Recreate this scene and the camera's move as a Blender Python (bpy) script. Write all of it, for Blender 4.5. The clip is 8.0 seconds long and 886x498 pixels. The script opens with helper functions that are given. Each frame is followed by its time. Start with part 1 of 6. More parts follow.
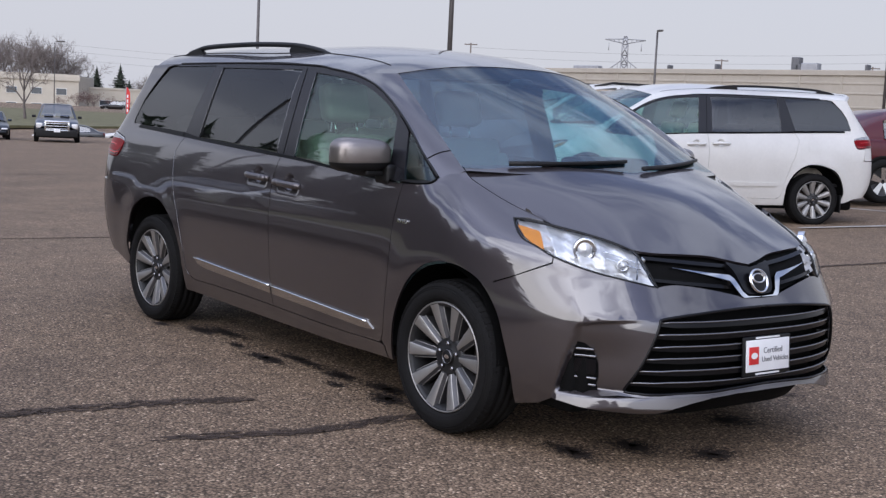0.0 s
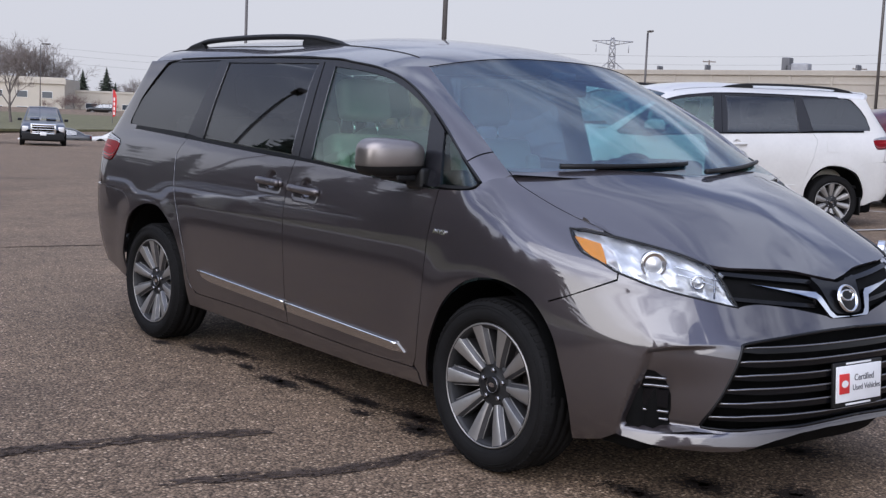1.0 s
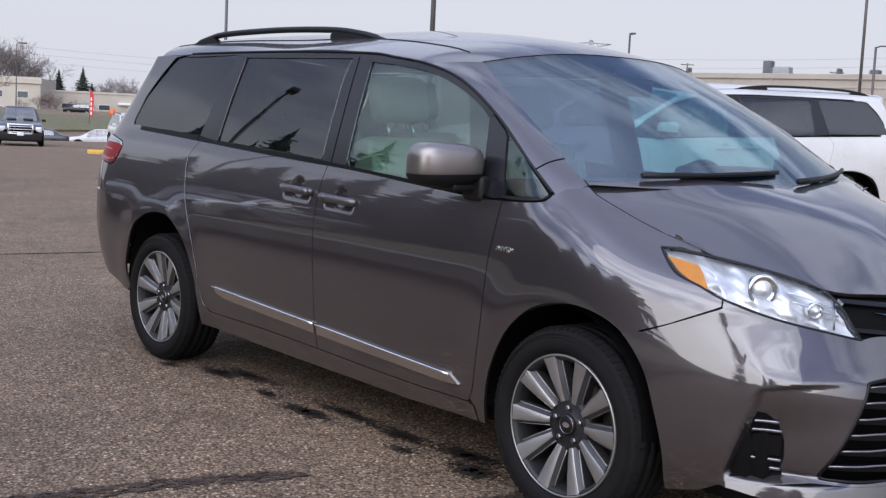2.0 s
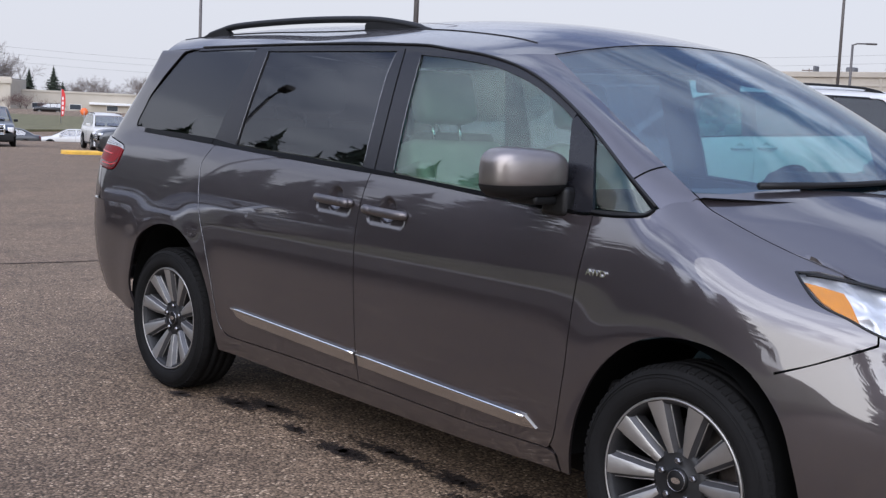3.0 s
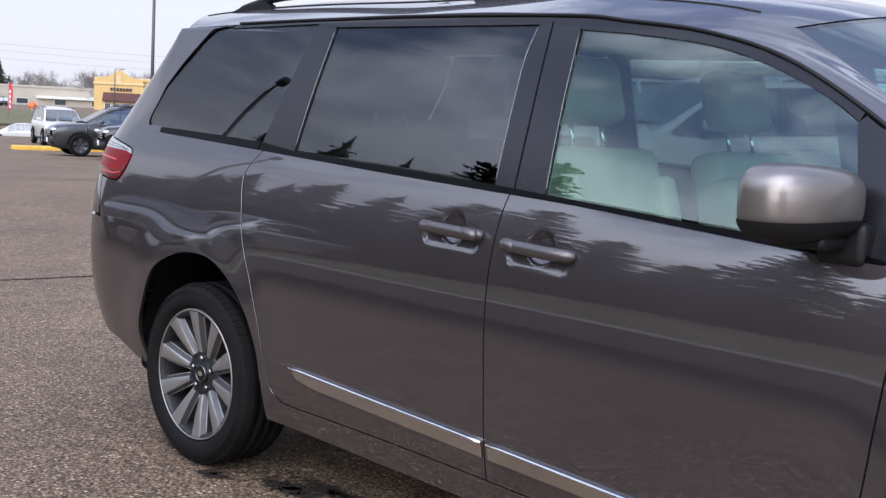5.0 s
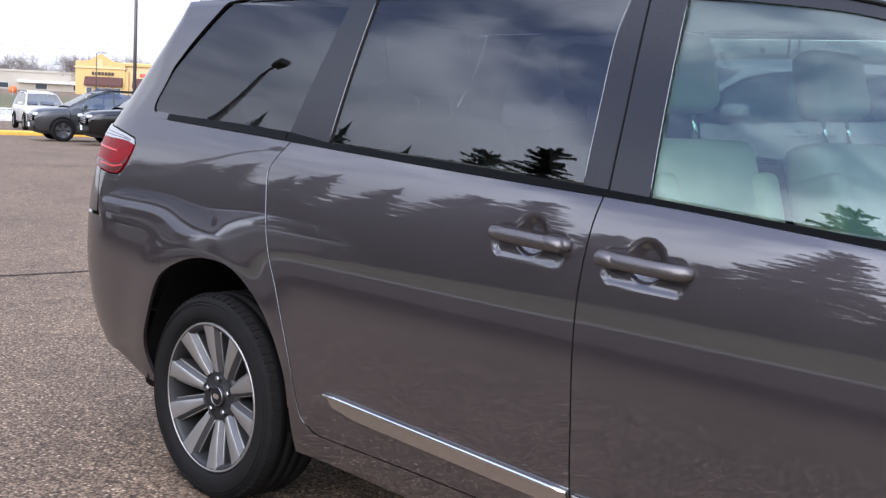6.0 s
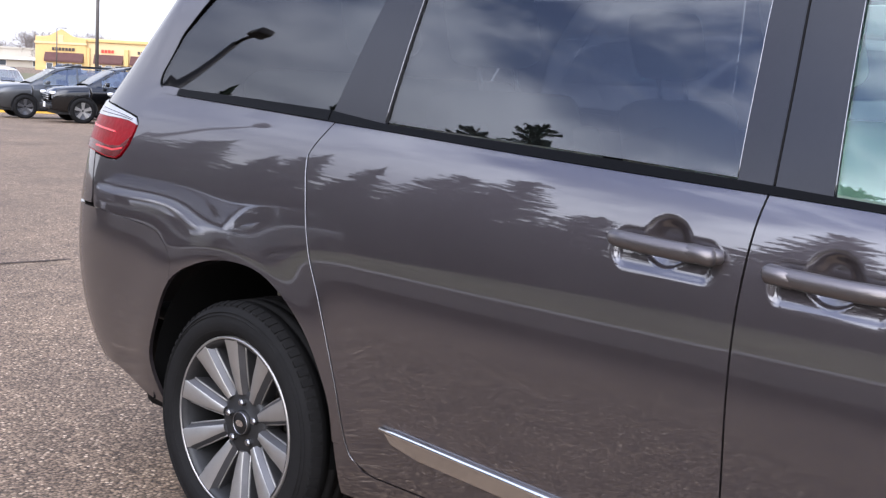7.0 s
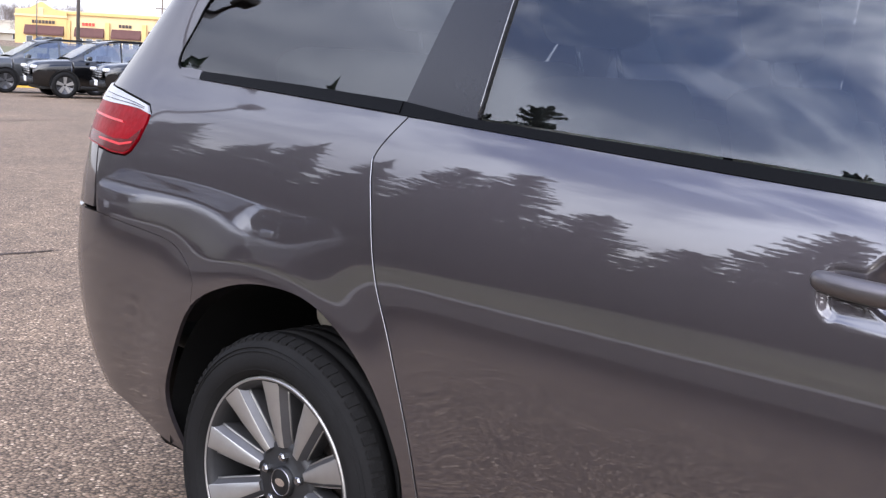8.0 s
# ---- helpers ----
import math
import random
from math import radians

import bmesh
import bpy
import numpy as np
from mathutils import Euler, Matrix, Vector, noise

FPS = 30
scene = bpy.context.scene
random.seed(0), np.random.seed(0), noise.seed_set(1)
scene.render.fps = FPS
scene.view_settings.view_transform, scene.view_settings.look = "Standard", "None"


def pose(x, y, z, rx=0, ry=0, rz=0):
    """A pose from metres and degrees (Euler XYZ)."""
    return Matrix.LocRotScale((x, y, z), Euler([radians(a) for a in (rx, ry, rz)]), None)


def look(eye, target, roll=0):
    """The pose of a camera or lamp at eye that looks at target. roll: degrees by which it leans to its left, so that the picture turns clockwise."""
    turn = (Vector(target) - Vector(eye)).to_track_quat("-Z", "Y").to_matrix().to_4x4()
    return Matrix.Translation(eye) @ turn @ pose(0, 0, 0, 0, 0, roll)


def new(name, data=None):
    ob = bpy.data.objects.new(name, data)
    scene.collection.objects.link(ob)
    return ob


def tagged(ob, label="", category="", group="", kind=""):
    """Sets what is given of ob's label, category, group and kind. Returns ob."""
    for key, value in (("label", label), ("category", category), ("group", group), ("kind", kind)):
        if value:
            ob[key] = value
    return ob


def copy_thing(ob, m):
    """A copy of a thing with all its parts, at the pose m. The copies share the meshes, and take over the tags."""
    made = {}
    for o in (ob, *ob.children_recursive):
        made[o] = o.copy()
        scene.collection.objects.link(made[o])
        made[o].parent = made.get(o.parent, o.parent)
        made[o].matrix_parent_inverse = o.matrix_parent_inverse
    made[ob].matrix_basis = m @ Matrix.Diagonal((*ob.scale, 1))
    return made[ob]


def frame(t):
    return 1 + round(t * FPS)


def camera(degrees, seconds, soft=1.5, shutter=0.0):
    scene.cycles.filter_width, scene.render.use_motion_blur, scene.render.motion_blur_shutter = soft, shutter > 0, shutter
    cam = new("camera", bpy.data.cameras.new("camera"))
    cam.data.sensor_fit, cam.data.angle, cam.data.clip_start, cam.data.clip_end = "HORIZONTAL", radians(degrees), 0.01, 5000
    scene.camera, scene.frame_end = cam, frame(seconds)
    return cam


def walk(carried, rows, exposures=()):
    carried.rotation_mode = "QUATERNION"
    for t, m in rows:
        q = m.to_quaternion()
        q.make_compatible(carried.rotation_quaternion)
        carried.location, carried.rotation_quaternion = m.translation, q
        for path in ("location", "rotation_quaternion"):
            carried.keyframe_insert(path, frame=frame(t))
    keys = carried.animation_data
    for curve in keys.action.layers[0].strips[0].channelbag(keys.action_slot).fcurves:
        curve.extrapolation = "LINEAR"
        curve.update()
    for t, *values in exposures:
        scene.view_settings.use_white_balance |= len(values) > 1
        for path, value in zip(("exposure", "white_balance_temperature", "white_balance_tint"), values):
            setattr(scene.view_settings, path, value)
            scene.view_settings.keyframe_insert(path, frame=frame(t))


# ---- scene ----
cam = camera(39.9, 8.0, 1.35)
PATH = [
    (0, (5.617, -4.058, 1.368), (4.03, -2.861, 1.152), 2.7),
    (0.5, (5.304, -3.944, 1.356), (3.721, -2.74, 1.141), 2.6),
    (1, (5.001, -3.864, 1.34), (3.425, -2.65, 1.128), 2.5),
    (1.5, (4.656, -3.818, 1.34), (3.09, -2.591, 1.129), 2.6),
    (1.7, (4.538, -3.792, 1.33), (2.978, -2.559, 1.121), 2.7),
    (3, (3.654, -3.602, 1.322), (2.129, -2.325, 1.114), 2.6),
    (3.5, (3.321, -3.532, 1.308), (1.811, -2.236, 1.103), 2.7),
    (4, (2.991, -3.415, 1.31), (1.495, -2.104, 1.104), 2.8),
    (4.5, (2.663, -3.331, 1.302), (1.181, -2.003, 1.094), 2.9),
    (4.7, (2.504, -3.287, 1.307), (1.027, -1.955, 1.099), 2.9),
    (6, (1.74, -3.006, 1.302), (0.289, -1.649, 1.067), 2.9),
    (6.5, (1.415, -2.911, 1.294), (-0.016, -1.537, 1.042), 2.9),
    (7, (1.12, -2.801, 1.279), (-0.285, -1.404, 1.011), 3.1),
    (7.5, (0.832, -2.671, 1.278), (-0.557, -1.26, 0.995), 3.4),
    (8, (0.521, -2.536, 1.284), (-0.858, -1.121, 0.978), 3.4),
]
EXPOSURES = [(0.0, 0.42, 6370, 11), (1.5, 0.54, 6360, 11), (3.0, 0.65, 6350, 10), (4.5, 0.80, 6350, 10), (6.0, 1.22, 6370, 10), (7.0, 1.44, 6420, 11), (8.0, 1.53, 6470, 11)]
walk(cam, [(t, look(eye, target, roll)) for t, eye, target, roll in PATH], EXPOSURES)

# ---- world and sun ----
SUN_UP, SUN_TURN = 32, 154
world = bpy.data.worlds.new("sky")
scene.world = world
world.use_nodes = True
wt = world.node_tree
wt.nodes.clear()


def wnode(kind, **props):
    n = wt.nodes.new(kind)
    for k, v in props.items():
        if k == "sky_type":
            n.sky_type = v
    return n


w_out, w_bg = wnode("ShaderNodeOutputWorld"), wnode("ShaderNodeBackground")
w_sky = wnode("ShaderNodeTexSky")
w_sky.sky_type, w_sky.sun_disc = "NISHITA", False
w_sky.sun_elevation, w_sky.sun_rotation = radians(SUN_UP), radians(SUN_TURN)
w_sky.air_density, w_sky.dust_density = 1.0, 3.0
w_co, w_map = wnode("ShaderNodeTexCoord"), wnode("ShaderNodeMapping")
w_map.inputs["Scale"].default_value = (1.0, 1.0, 2.4)
w_map.inputs["Location"].default_value = (1.7, 0.4, 0.6)
w_noise, w_ramp = wnode("ShaderNodeTexNoise"), wnode("ShaderNodeValToRGB")
w_noise.inputs["Scale"].default_value, w_noise.inputs["Detail"].default_value = 2.6, 6.0
w_noise.inputs["Roughness"].default_value, w_noise.inputs["Distortion"].default_value = 0.55, 0.4
w_ramp.color_ramp.interpolation = "EASE"
w_ramp.color_ramp.elements[0].position, w_ramp.color_ramp.elements[0].color = 0.40, (0.14, 0.19, 0.36, 1)
w_ramp.color_ramp.elements[1].position, w_ramp.color_ramp.elements[1].color = 0.60, (0.74, 0.80, 0.98, 1)
w_sep, w_up = wnode("ShaderNodeSeparateXYZ"), wnode("ShaderNodeMapRange")
w_up.inputs["From Min"].default_value, w_up.inputs["From Max"].default_value = 0.18, 0.46
w_zen = wnode("ShaderNodeMapRange")
w_zen.inputs["From Min"].default_value, w_zen.inputs["From Max"].default_value = 0.25, 0.85
w_zen.inputs["To Min"].default_value, w_zen.inputs["To Max"].default_value = 1.0, 0.9
w_top = wnode("ShaderNodeMix")
w_top.data_type, w_top.blend_type = "RGBA", "MULTIPLY"
w_top.inputs["Factor"].default_value = 1.0
w_even, w_high = wnode("ShaderNodeMix"), wnode("ShaderNodeMapRange")
w_even.data_type = "RGBA"
w_even.inputs["B"].default_value = (0.56, 0.64, 0.94, 1)
w_high.inputs["From Min"].default_value, w_high.inputs["From Max"].default_value = 0.68, 0.92
w_high.inputs["To Max"].default_value = 0.85
w_dot, w_side = wnode("ShaderNodeVectorMath"), wnode("ShaderNodeMapRange")
w_dot.operation = "DOT_PRODUCT"
w_dot.inputs[1].default_value = (math.sin(radians(SUN_TURN)) * .99, math.cos(radians(SUN_TURN)) * .99, .10)
w_side.interpolation_type = "SMOOTHERSTEP"
w_side.inputs["From Min"].default_value, w_side.inputs["From Max"].default_value = -0.1, 1.0
w_side.inputs["To Min"].default_value, w_side.inputs["To Max"].default_value = 1.0, 2.6
w_sun = wnode("ShaderNodeMix")
w_sun.data_type, w_sun.blend_type = "RGBA", "MULTIPLY"
w_sun.inputs["Factor"].default_value = 1.0
w_haze = wnode("ShaderNodeMix")
w_haze.data_type = "RGBA"
w_haze.inputs["A"].default_value = (0.495, 0.502, 0.551, 1)
w_gain, w_mix = wnode("ShaderNodeMix"), wnode("ShaderNodeMix")
w_gain.data_type, w_gain.blend_type = "RGBA", "MULTIPLY"
w_gain.inputs["Factor"].default_value = 1.0
w_gain.inputs["B"].default_value = (13.5, 13.5, 13.5, 1)
w_mix.data_type = "RGBA"
w_mix.inputs["Factor"].default_value = 0.9
wl = wt.links.new
wl(w_co.outputs["Generated"], w_map.inputs["Vector"])
wl(w_map.outputs["Vector"], w_noise.inputs["Vector"])
wl(w_noise.outputs["Fac"], w_ramp.inputs["Fac"])
wl(w_co.outputs["Generated"], w_sep.inputs["Vector"])
wl(w_sep.outputs["Z"], w_up.inputs["Value"])
wl(w_up.outputs["Result"], w_haze.inputs["Factor"])
wl(w_ramp.outputs["Color"], w_even.inputs["A"])
wl(w_sep.outputs["Z"], w_high.inputs["Value"])
wl(w_high.outputs["Result"], w_even.inputs["Factor"])
wl(w_even.outputs["Result"], w_haze.inputs["B"])
wl(w_sep.outputs["Z"], w_zen.inputs["Value"])
wl(w_haze.outputs["Result"], w_top.inputs["A"])
wl(w_zen.outputs["Result"], w_top.inputs["B"])
wl(w_co.outputs["Generated"], w_dot.inputs[0])
wl(w_dot.outputs["Value"], w_side.inputs["Value"])
wl(w_top.outputs["Result"], w_sun.inputs["A"])
wl(w_side.outputs["Result"], w_sun.inputs["B"])
wl(w_sun.outputs["Result"], w_gain.inputs["A"])
wl(w_sky.outputs["Color"], w_mix.inputs["A"])
wl(w_gain.outputs["Result"], w_mix.inputs["B"])
wl(w_mix.outputs["Result"], w_bg.inputs["Color"])
w_bg.inputs["Strength"].default_value = 0.075
wl(w_bg.outputs["Background"], w_out.inputs["Surface"])

sun = new("sun", bpy.data.lights.new("sun", "SUN"))
sun.data.energy, sun.data.angle, sun.data.color = 1.25, radians(80), (1.0, 0.95, 0.89)
_az = radians(SUN_TURN)
sun.matrix_world = look((0, 0, 0), (-math.sin(_az) * math.cos(radians(SUN_UP)), -math.cos(_az) * math.cos(radians(SUN_UP)), -math.sin(radians(SUN_UP))))


# ---- materials ----
def material(name, color, rough=0.5, metal=0.0, vary=0.12, scale=8.0, bump=0.0, bump_scale=60.0, coat=0.0, spec=0.5, emit=None):
    """A surface with colour variation at two scales and fine relief, measured in metres."""
    m = bpy.data.materials.new(name)
    m.use_nodes = True
    nt = m.node_tree
    b = nt.nodes["Principled BSDF"]
    b.inputs["Roughness"].default_value = rough
    b.inputs["Metallic"].default_value = metal
    b.inputs["Coat Weight"].default_value = coat
    b.inputs["Coat Roughness"].default_value = 0.02
    b.inputs["Specular IOR Level"].default_value = spec
    co = nt.nodes.new("ShaderNodeTexCoord")
    n1, n2 = nt.nodes.new("ShaderNodeTexNoise"), nt.nodes.new("ShaderNodeTexNoise")
    n1.inputs["Scale"].default_value, n1.inputs["Detail"].default_value = scale, 5
    n2.inputs["Scale"].default_value, n2.inputs["Detail"].default_value = scale * 9, 3
    add = nt.nodes.new("ShaderNodeMath")
    add.operation = "MULTIPLY_ADD"
    add.inputs[1].default_value = 0.5
    mp = nt.nodes.new("ShaderNodeMapRange")
    mp.inputs["From Min"].default_value, mp.inputs["From Max"].default_value = 0.45, 1.05
    mp.inputs["To Min"].default_value, mp.inputs["To Max"].default_value = 1 - vary, 1 + vary
    mul = nt.nodes.new("ShaderNodeMix")
    mul.data_type, mul.blend_type = "RGBA", "MULTIPLY"
    mul.inputs["Factor"].default_value = 1.0
    mul.inputs["A"].default_value = (*color, 1)
    for n in (n1, n2):
        nt.links.new(co.outputs["Object"], n.inputs["Vector"])
    nt.links.new(n2.outputs["Fac"], add.inputs[0])
    nt.links.new(n1.outputs["Fac"], add.inputs[2])
    nt.links.new(add.outputs[0], mp.inputs["Value"])
    nt.links.new(mp.outputs["Result"], mul.inputs["B"])
    nt.links.new(mul.outputs["Result"], b.inputs["Base Color"])
    if bump > 0:
        n3, bp = nt.nodes.new("ShaderNodeTexNoise"), nt.nodes.new("ShaderNodeBump")
        n3.inputs["Scale"].default_value, n3.inputs["Detail"].default_value = bump_scale, 4
        bp.inputs["Strength"].default_value, bp.inputs["Distance"].default_value = bump, 0.01
        nt.links.new(co.outputs["Object"], n3.inputs["Vector"])
        nt.links.new(n3.outputs["Fac"], bp.inputs["Height"])
        nt.links.new(bp.outputs["Normal"], b.inputs["Normal"])
    if emit:
        b.inputs["Emission Color"].default_value, b.inputs["Emission Strength"].default_value = (*emit[0], 1), emit[1]
    return m


def glass(name, tint, base=0.045):
    """Thin tinted window glass: it lets light straight through and mirrors more at a glancing angle."""
    m = bpy.data.materials.new(name)
    m.use_nodes = True
    nt = m.node_tree
    nt.nodes.clear()
    out, mix = nt.nodes.new("ShaderNodeOutputMaterial"), nt.nodes.new("ShaderNodeMixShader")
    tr, gl, lw = nt.nodes.new("ShaderNodeBsdfTransparent"), nt.nodes.new("ShaderNodeBsdfGlossy"), nt.nodes.new("ShaderNodeLayerWeight")
    pw, mp = nt.nodes.new("ShaderNodeMath"), nt.nodes.new("ShaderNodeMapRange")
    pw.operation = "POWER"
    pw.inputs[1].default_value = 5.0
    mp.inputs["To Min"].default_value, mp.inputs["To Max"].default_value = base, 1.0
    tr.inputs["Color"].default_value = (*tint, 1)
    gl.inputs["Roughness"].default_value = 0.0
    lw.inputs["Blend"].default_value = 0.5
    nt.links.new(lw.outputs["Facing"], pw.inputs[0])
    nt.links.new(pw.outputs[0], mp.inputs["Value"])
    nt.links.new(mp.outputs["Result"], mix.inputs["Fac"])
    nt.links.new(tr.outputs["BSDF"], mix.inputs[1])
    nt.links.new(gl.outputs["BSDF"], mix.inputs[2])
    nt.links.new(mix.outputs["Shader"], out.inputs["Surface"])
    return m


def car_paint(name, color, metal=0.6, rough=0.32, gloss=1.45):
    """Metallic paint under clear coat, with fine flake and a thin film of road dust."""
    m = material(name, color, rough, metal, 0.06, 3.0, 0.0, coat=1.0 if gloss > 1.5 else 0.6)
    nt = m.node_tree
    b = nt.nodes["Principled BSDF"]
    b.inputs["Coat IOR"].default_value = gloss
    co = nt.nodes.new("ShaderNodeTexCoord")
    v, bp = nt.nodes.new("ShaderNodeTexVoronoi"), nt.nodes.new("ShaderNodeBump")
    v.inputs["Scale"].default_value = 900
    bp.inputs["Strength"].default_value, bp.inputs["Distance"].default_value = 0.06, 0.002
    nt.links.new(co.outputs["Object"], v.inputs["Vector"])
    nt.links.new(v.outputs["Distance"], bp.inputs["Height"])
    nt.links.new(bp.outputs["Normal"], b.inputs["Normal"])
    n, mp = nt.nodes.new("ShaderNodeTexNoise"), nt.nodes.new("ShaderNodeMapRange")
    n.inputs["Scale"].default_value, n.inputs["Detail"].default_value = 2.5, 6
    mp.inputs["To Min"].default_value, mp.inputs["To Max"].default_value = 0.012, 0.034
    nt.links.new(co.outputs["Object"], n.inputs["Vector"])
    nt.links.new(n.outputs["Fac"], mp.inputs["Value"])
    nt.links.new(mp.outputs["Result"], b.inputs["Coat Roughness"])
    return m


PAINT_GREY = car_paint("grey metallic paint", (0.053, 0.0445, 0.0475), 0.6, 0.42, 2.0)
# body paint for the mirror shell, the sky's shine put into its colour
PAINT_SKY_SHINE = car_paint("grey metallic paint lightened by sky shine", (0.25, 0.225, 0.212), 0.85, 0.36, 1.5)
# body paint again, a lighter grey for the handles
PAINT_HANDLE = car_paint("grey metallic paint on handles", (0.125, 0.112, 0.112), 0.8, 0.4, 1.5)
PAINT_WHITE_PLASTIC = car_paint("white paint on plastic", (0.58, 0.57, 0.545), 0.0, 0.4)
PAINT_WHITE = car_paint("white paint", (0.60, 0.588, 0.56), 0.0, 0.35)
PAINT_RED = car_paint("dark red paint", (0.075, 0.004, 0.008), 0.2)
PAINT_BLACK = car_paint("black paint", (0.003, 0.003, 0.0035), 0.0, 0.12)
PAINT_SILVER = car_paint("silver paint", (0.48, 0.49, 0.5), 0.7)
PAINT_GUNMETAL = car_paint("gunmetal paint", (0.065, 0.068, 0.071), 0.6)
PAINT_SLATE = car_paint("slate blue paint", (0.085, 0.10, 0.125), 0.5)
PAINT_BLUE = car_paint("blue grey paint", (0.030, 0.038, 0.050), 0.4)
BLACK_TRIM = material("black trim", (0.006, 0.006, 0.0065), 0.5, 0, 0.1, 20, 0.05, 300, spec=0.35)
PILLAR = material("satin black pillar film", (0.014, 0.014, 0.017), 0.2, 0, 0.08, 10, spec=0.42)
BLACK_MATT = material("matt black plastic", (0.0035, 0.0035, 0.0035), 0.8, 0, 0.2, 20, 0.2, 200, spec=0.12)
GRILLE_BLACK = material("gloss black grille", (0.005, 0.005, 0.006), 0.2, 0, 0.1, 20, spec=0.25)
CHROME = material("chrome", (0.78, 0.79, 0.8), 0.09, 1.0, 0.04, 20)
RUBBER = material("tyre rubber", (0.011, 0.0107, 0.0107), 0.75, 0, 0.2, 14, 0.10, 160, spec=0.1)
RUBBER_MARK = material("raised tyre lettering", (0.024, 0.024, 0.024), 0.6, 0, 0.1, 30)
BELT_BLACK = material("black window belt", (0.0022, 0.0022, 0.0024), 0.3, 0, 0.1, 20, spec=0.07)
ALLOY = material("machined alloy", (0.37, 0.36, 0.345), 0.38, 0.75, 0.06, 20)
STRIP = material("satin chrome strip", (0.62, 0.61, 0.59), 0.22, 1.0, 0.05, 20)
SATIN_DARK = material("dark satin chrome", (0.24, 0.24, 0.25), 0.25, 0.9, 0.05, 20)
ALLOY_DARK = material("dark painted alloy", (0.085, 0.084, 0.088), 0.38, 0.5, 0.1, 20)
BARREL = material("shaded inner rim", (0.022, 0.022, 0.023), 0.5, 0.3, 0.2, 20)
BRAKE = material("brake iron", (0.12, 0.10, 0.09), 0.5, 0.7, 0.3, 30)
GLASS_FRONT = glass("green tinted glass", (0.82, 0.97, 0.90), 0.10)
GLASS_PRIVACY = glass("privacy glass", (0.38, 0.395, 0.41), 0.11)
GLASS_SHIELD = glass("windscreen glass", (0.57, 0.75, 0.82), 0.17)
GLASS_SMALL = glass("dark green quarter glass", (0.55, 0.66, 0.63), 0.07)
LENS = glass("clear lens", (0.96, 0.97, 0.98))
RED_LENS = material("red lens", (0.18, 0.001, 0.005), 0.3, 0, 0.3, 14, 0.15, 40, coat=0.0, spec=0.12)
LAMP_CLEAR = material("clear white lamp edge", (0.40, 0.405, 0.42), 0.12, 0.2, 0.15, 20)
RED_DARK = material("dark red lens", (0.075, 0.001, 0.002), 0.25, 0, 0.2, 25, coat=0.2)
RED_PALE = material("bright red lens bar", (0.52, 0.04, 0.045), 0.25, 0, 0.15, 25, coat=0.2)
AMBER = material("amber lens", (0.64, 0.23, 0.012), 0.35, 0, 0.15, 60, 0.3, 250, spec=0.1)
REFLECTOR = material("bright reflector", (0.74, 0.73, 0.715), 0.32, 0.45, 0.18, 30, 0.35, 45)
LEATHER = material("beige leather", (0.54, 0.51, 0.44), 0.55, 0, 0.08, 9, 0.15, 220)
CLOTH = material("pale grey headliner", (0.42, 0.41, 0.38), 0.9, 0, 0.06, 15, 0.2, 300)
DASH = material("dark dashboard", (0.016, 0.016, 0.018), 0.6, 0, 0.12, 12, 0.1, 200)
SENSOR_GREY = material("grey plastic", (0.10, 0.10, 0.105), 0.6, 0, 0.08, 20)
PLATE_WHITE = material("white plate", (0.80, 0.80, 0.80), 0.4, 0, 0.04, 20)
PLATE_RED = material("red print", (0.62, 0.03, 0.03), 0.45, 0, 0.06, 30)
PRINT_GREY = material("grey print", (0.16, 0.16, 0.17), 0.5, 0, 0.05, 30)


# ---- mesh helpers ----
def data_of(name, verts, faces, mat, smooth=True):
    me = bpy.data.meshes.new(name)
    me.from_pydata([tuple(v) for v in verts], [], faces)
    me.materials.append(mat)
    if smooth:
        me.polygons.foreach_set("use_smooth", [True] * len(me.polygons))
    me.update()
    return me


def part(name, bm, mat, parent=None, label="", smooth=True):
    """Links a bmesh, or (verts, faces), as one mesh object under a thing."""
    if isinstance(bm, tuple):
        me = data_of(name, bm[0], bm[1], mat, smooth)
    else:
        me = bpy.data.meshes.new(name)
        bm.to_mesh(me)
        bm.free()
        me.materials.append(mat)
        if smooth:
            me.polygons.foreach_set("use_smooth", [True] * len(me.polygons))
    ob = new(name, me)
    ob.parent = parent
    if label:
        tagged(ob, label)
    return ob


def solid(ob, thick, offset=-1.0):
    md = ob.modifiers.new("thickness", "SOLIDIFY")
    md.thickness, md.offset = thick, offset
    return ob


def box(size, at=(0, 0, 0), bevel=0.0, seg=2, turn=None):
    bm = bmesh.new()
    bmesh.ops.create_cube(bm, size=1)
    bmesh.ops.scale(bm, vec=size, verts=bm.verts)
    if bevel:
        bmesh.ops.bevel(bm, geom=list(bm.edges), offset=bevel, segments=seg, affect="EDGES", profile=0.6)
    if turn:
        bmesh.ops.transform(bm, matrix=turn, verts=bm.verts)
    bmesh.ops.translate(bm, vec=at, verts=bm.verts)
    return bm


def lathe(profile, n=48, axis="y"):
    """Turns (radius, along) pairs round the y axis."""
    verts, faces, k = [], [], len(profile)
    for i in range(n):
        a = 2 * math.pi * i / n
        for r, h in profile:
            verts.append((r * math.cos(a), h, r * math.sin(a)) if axis == "y" else (r * math.cos(a), r * math.sin(a), h))
    for i in range(n):
        j = (i + 1) % n
        for q in range(k - 1):
            faces.append((i * k + q, i * k + q + 1, j * k + q + 1, j * k + q))
    return verts, faces


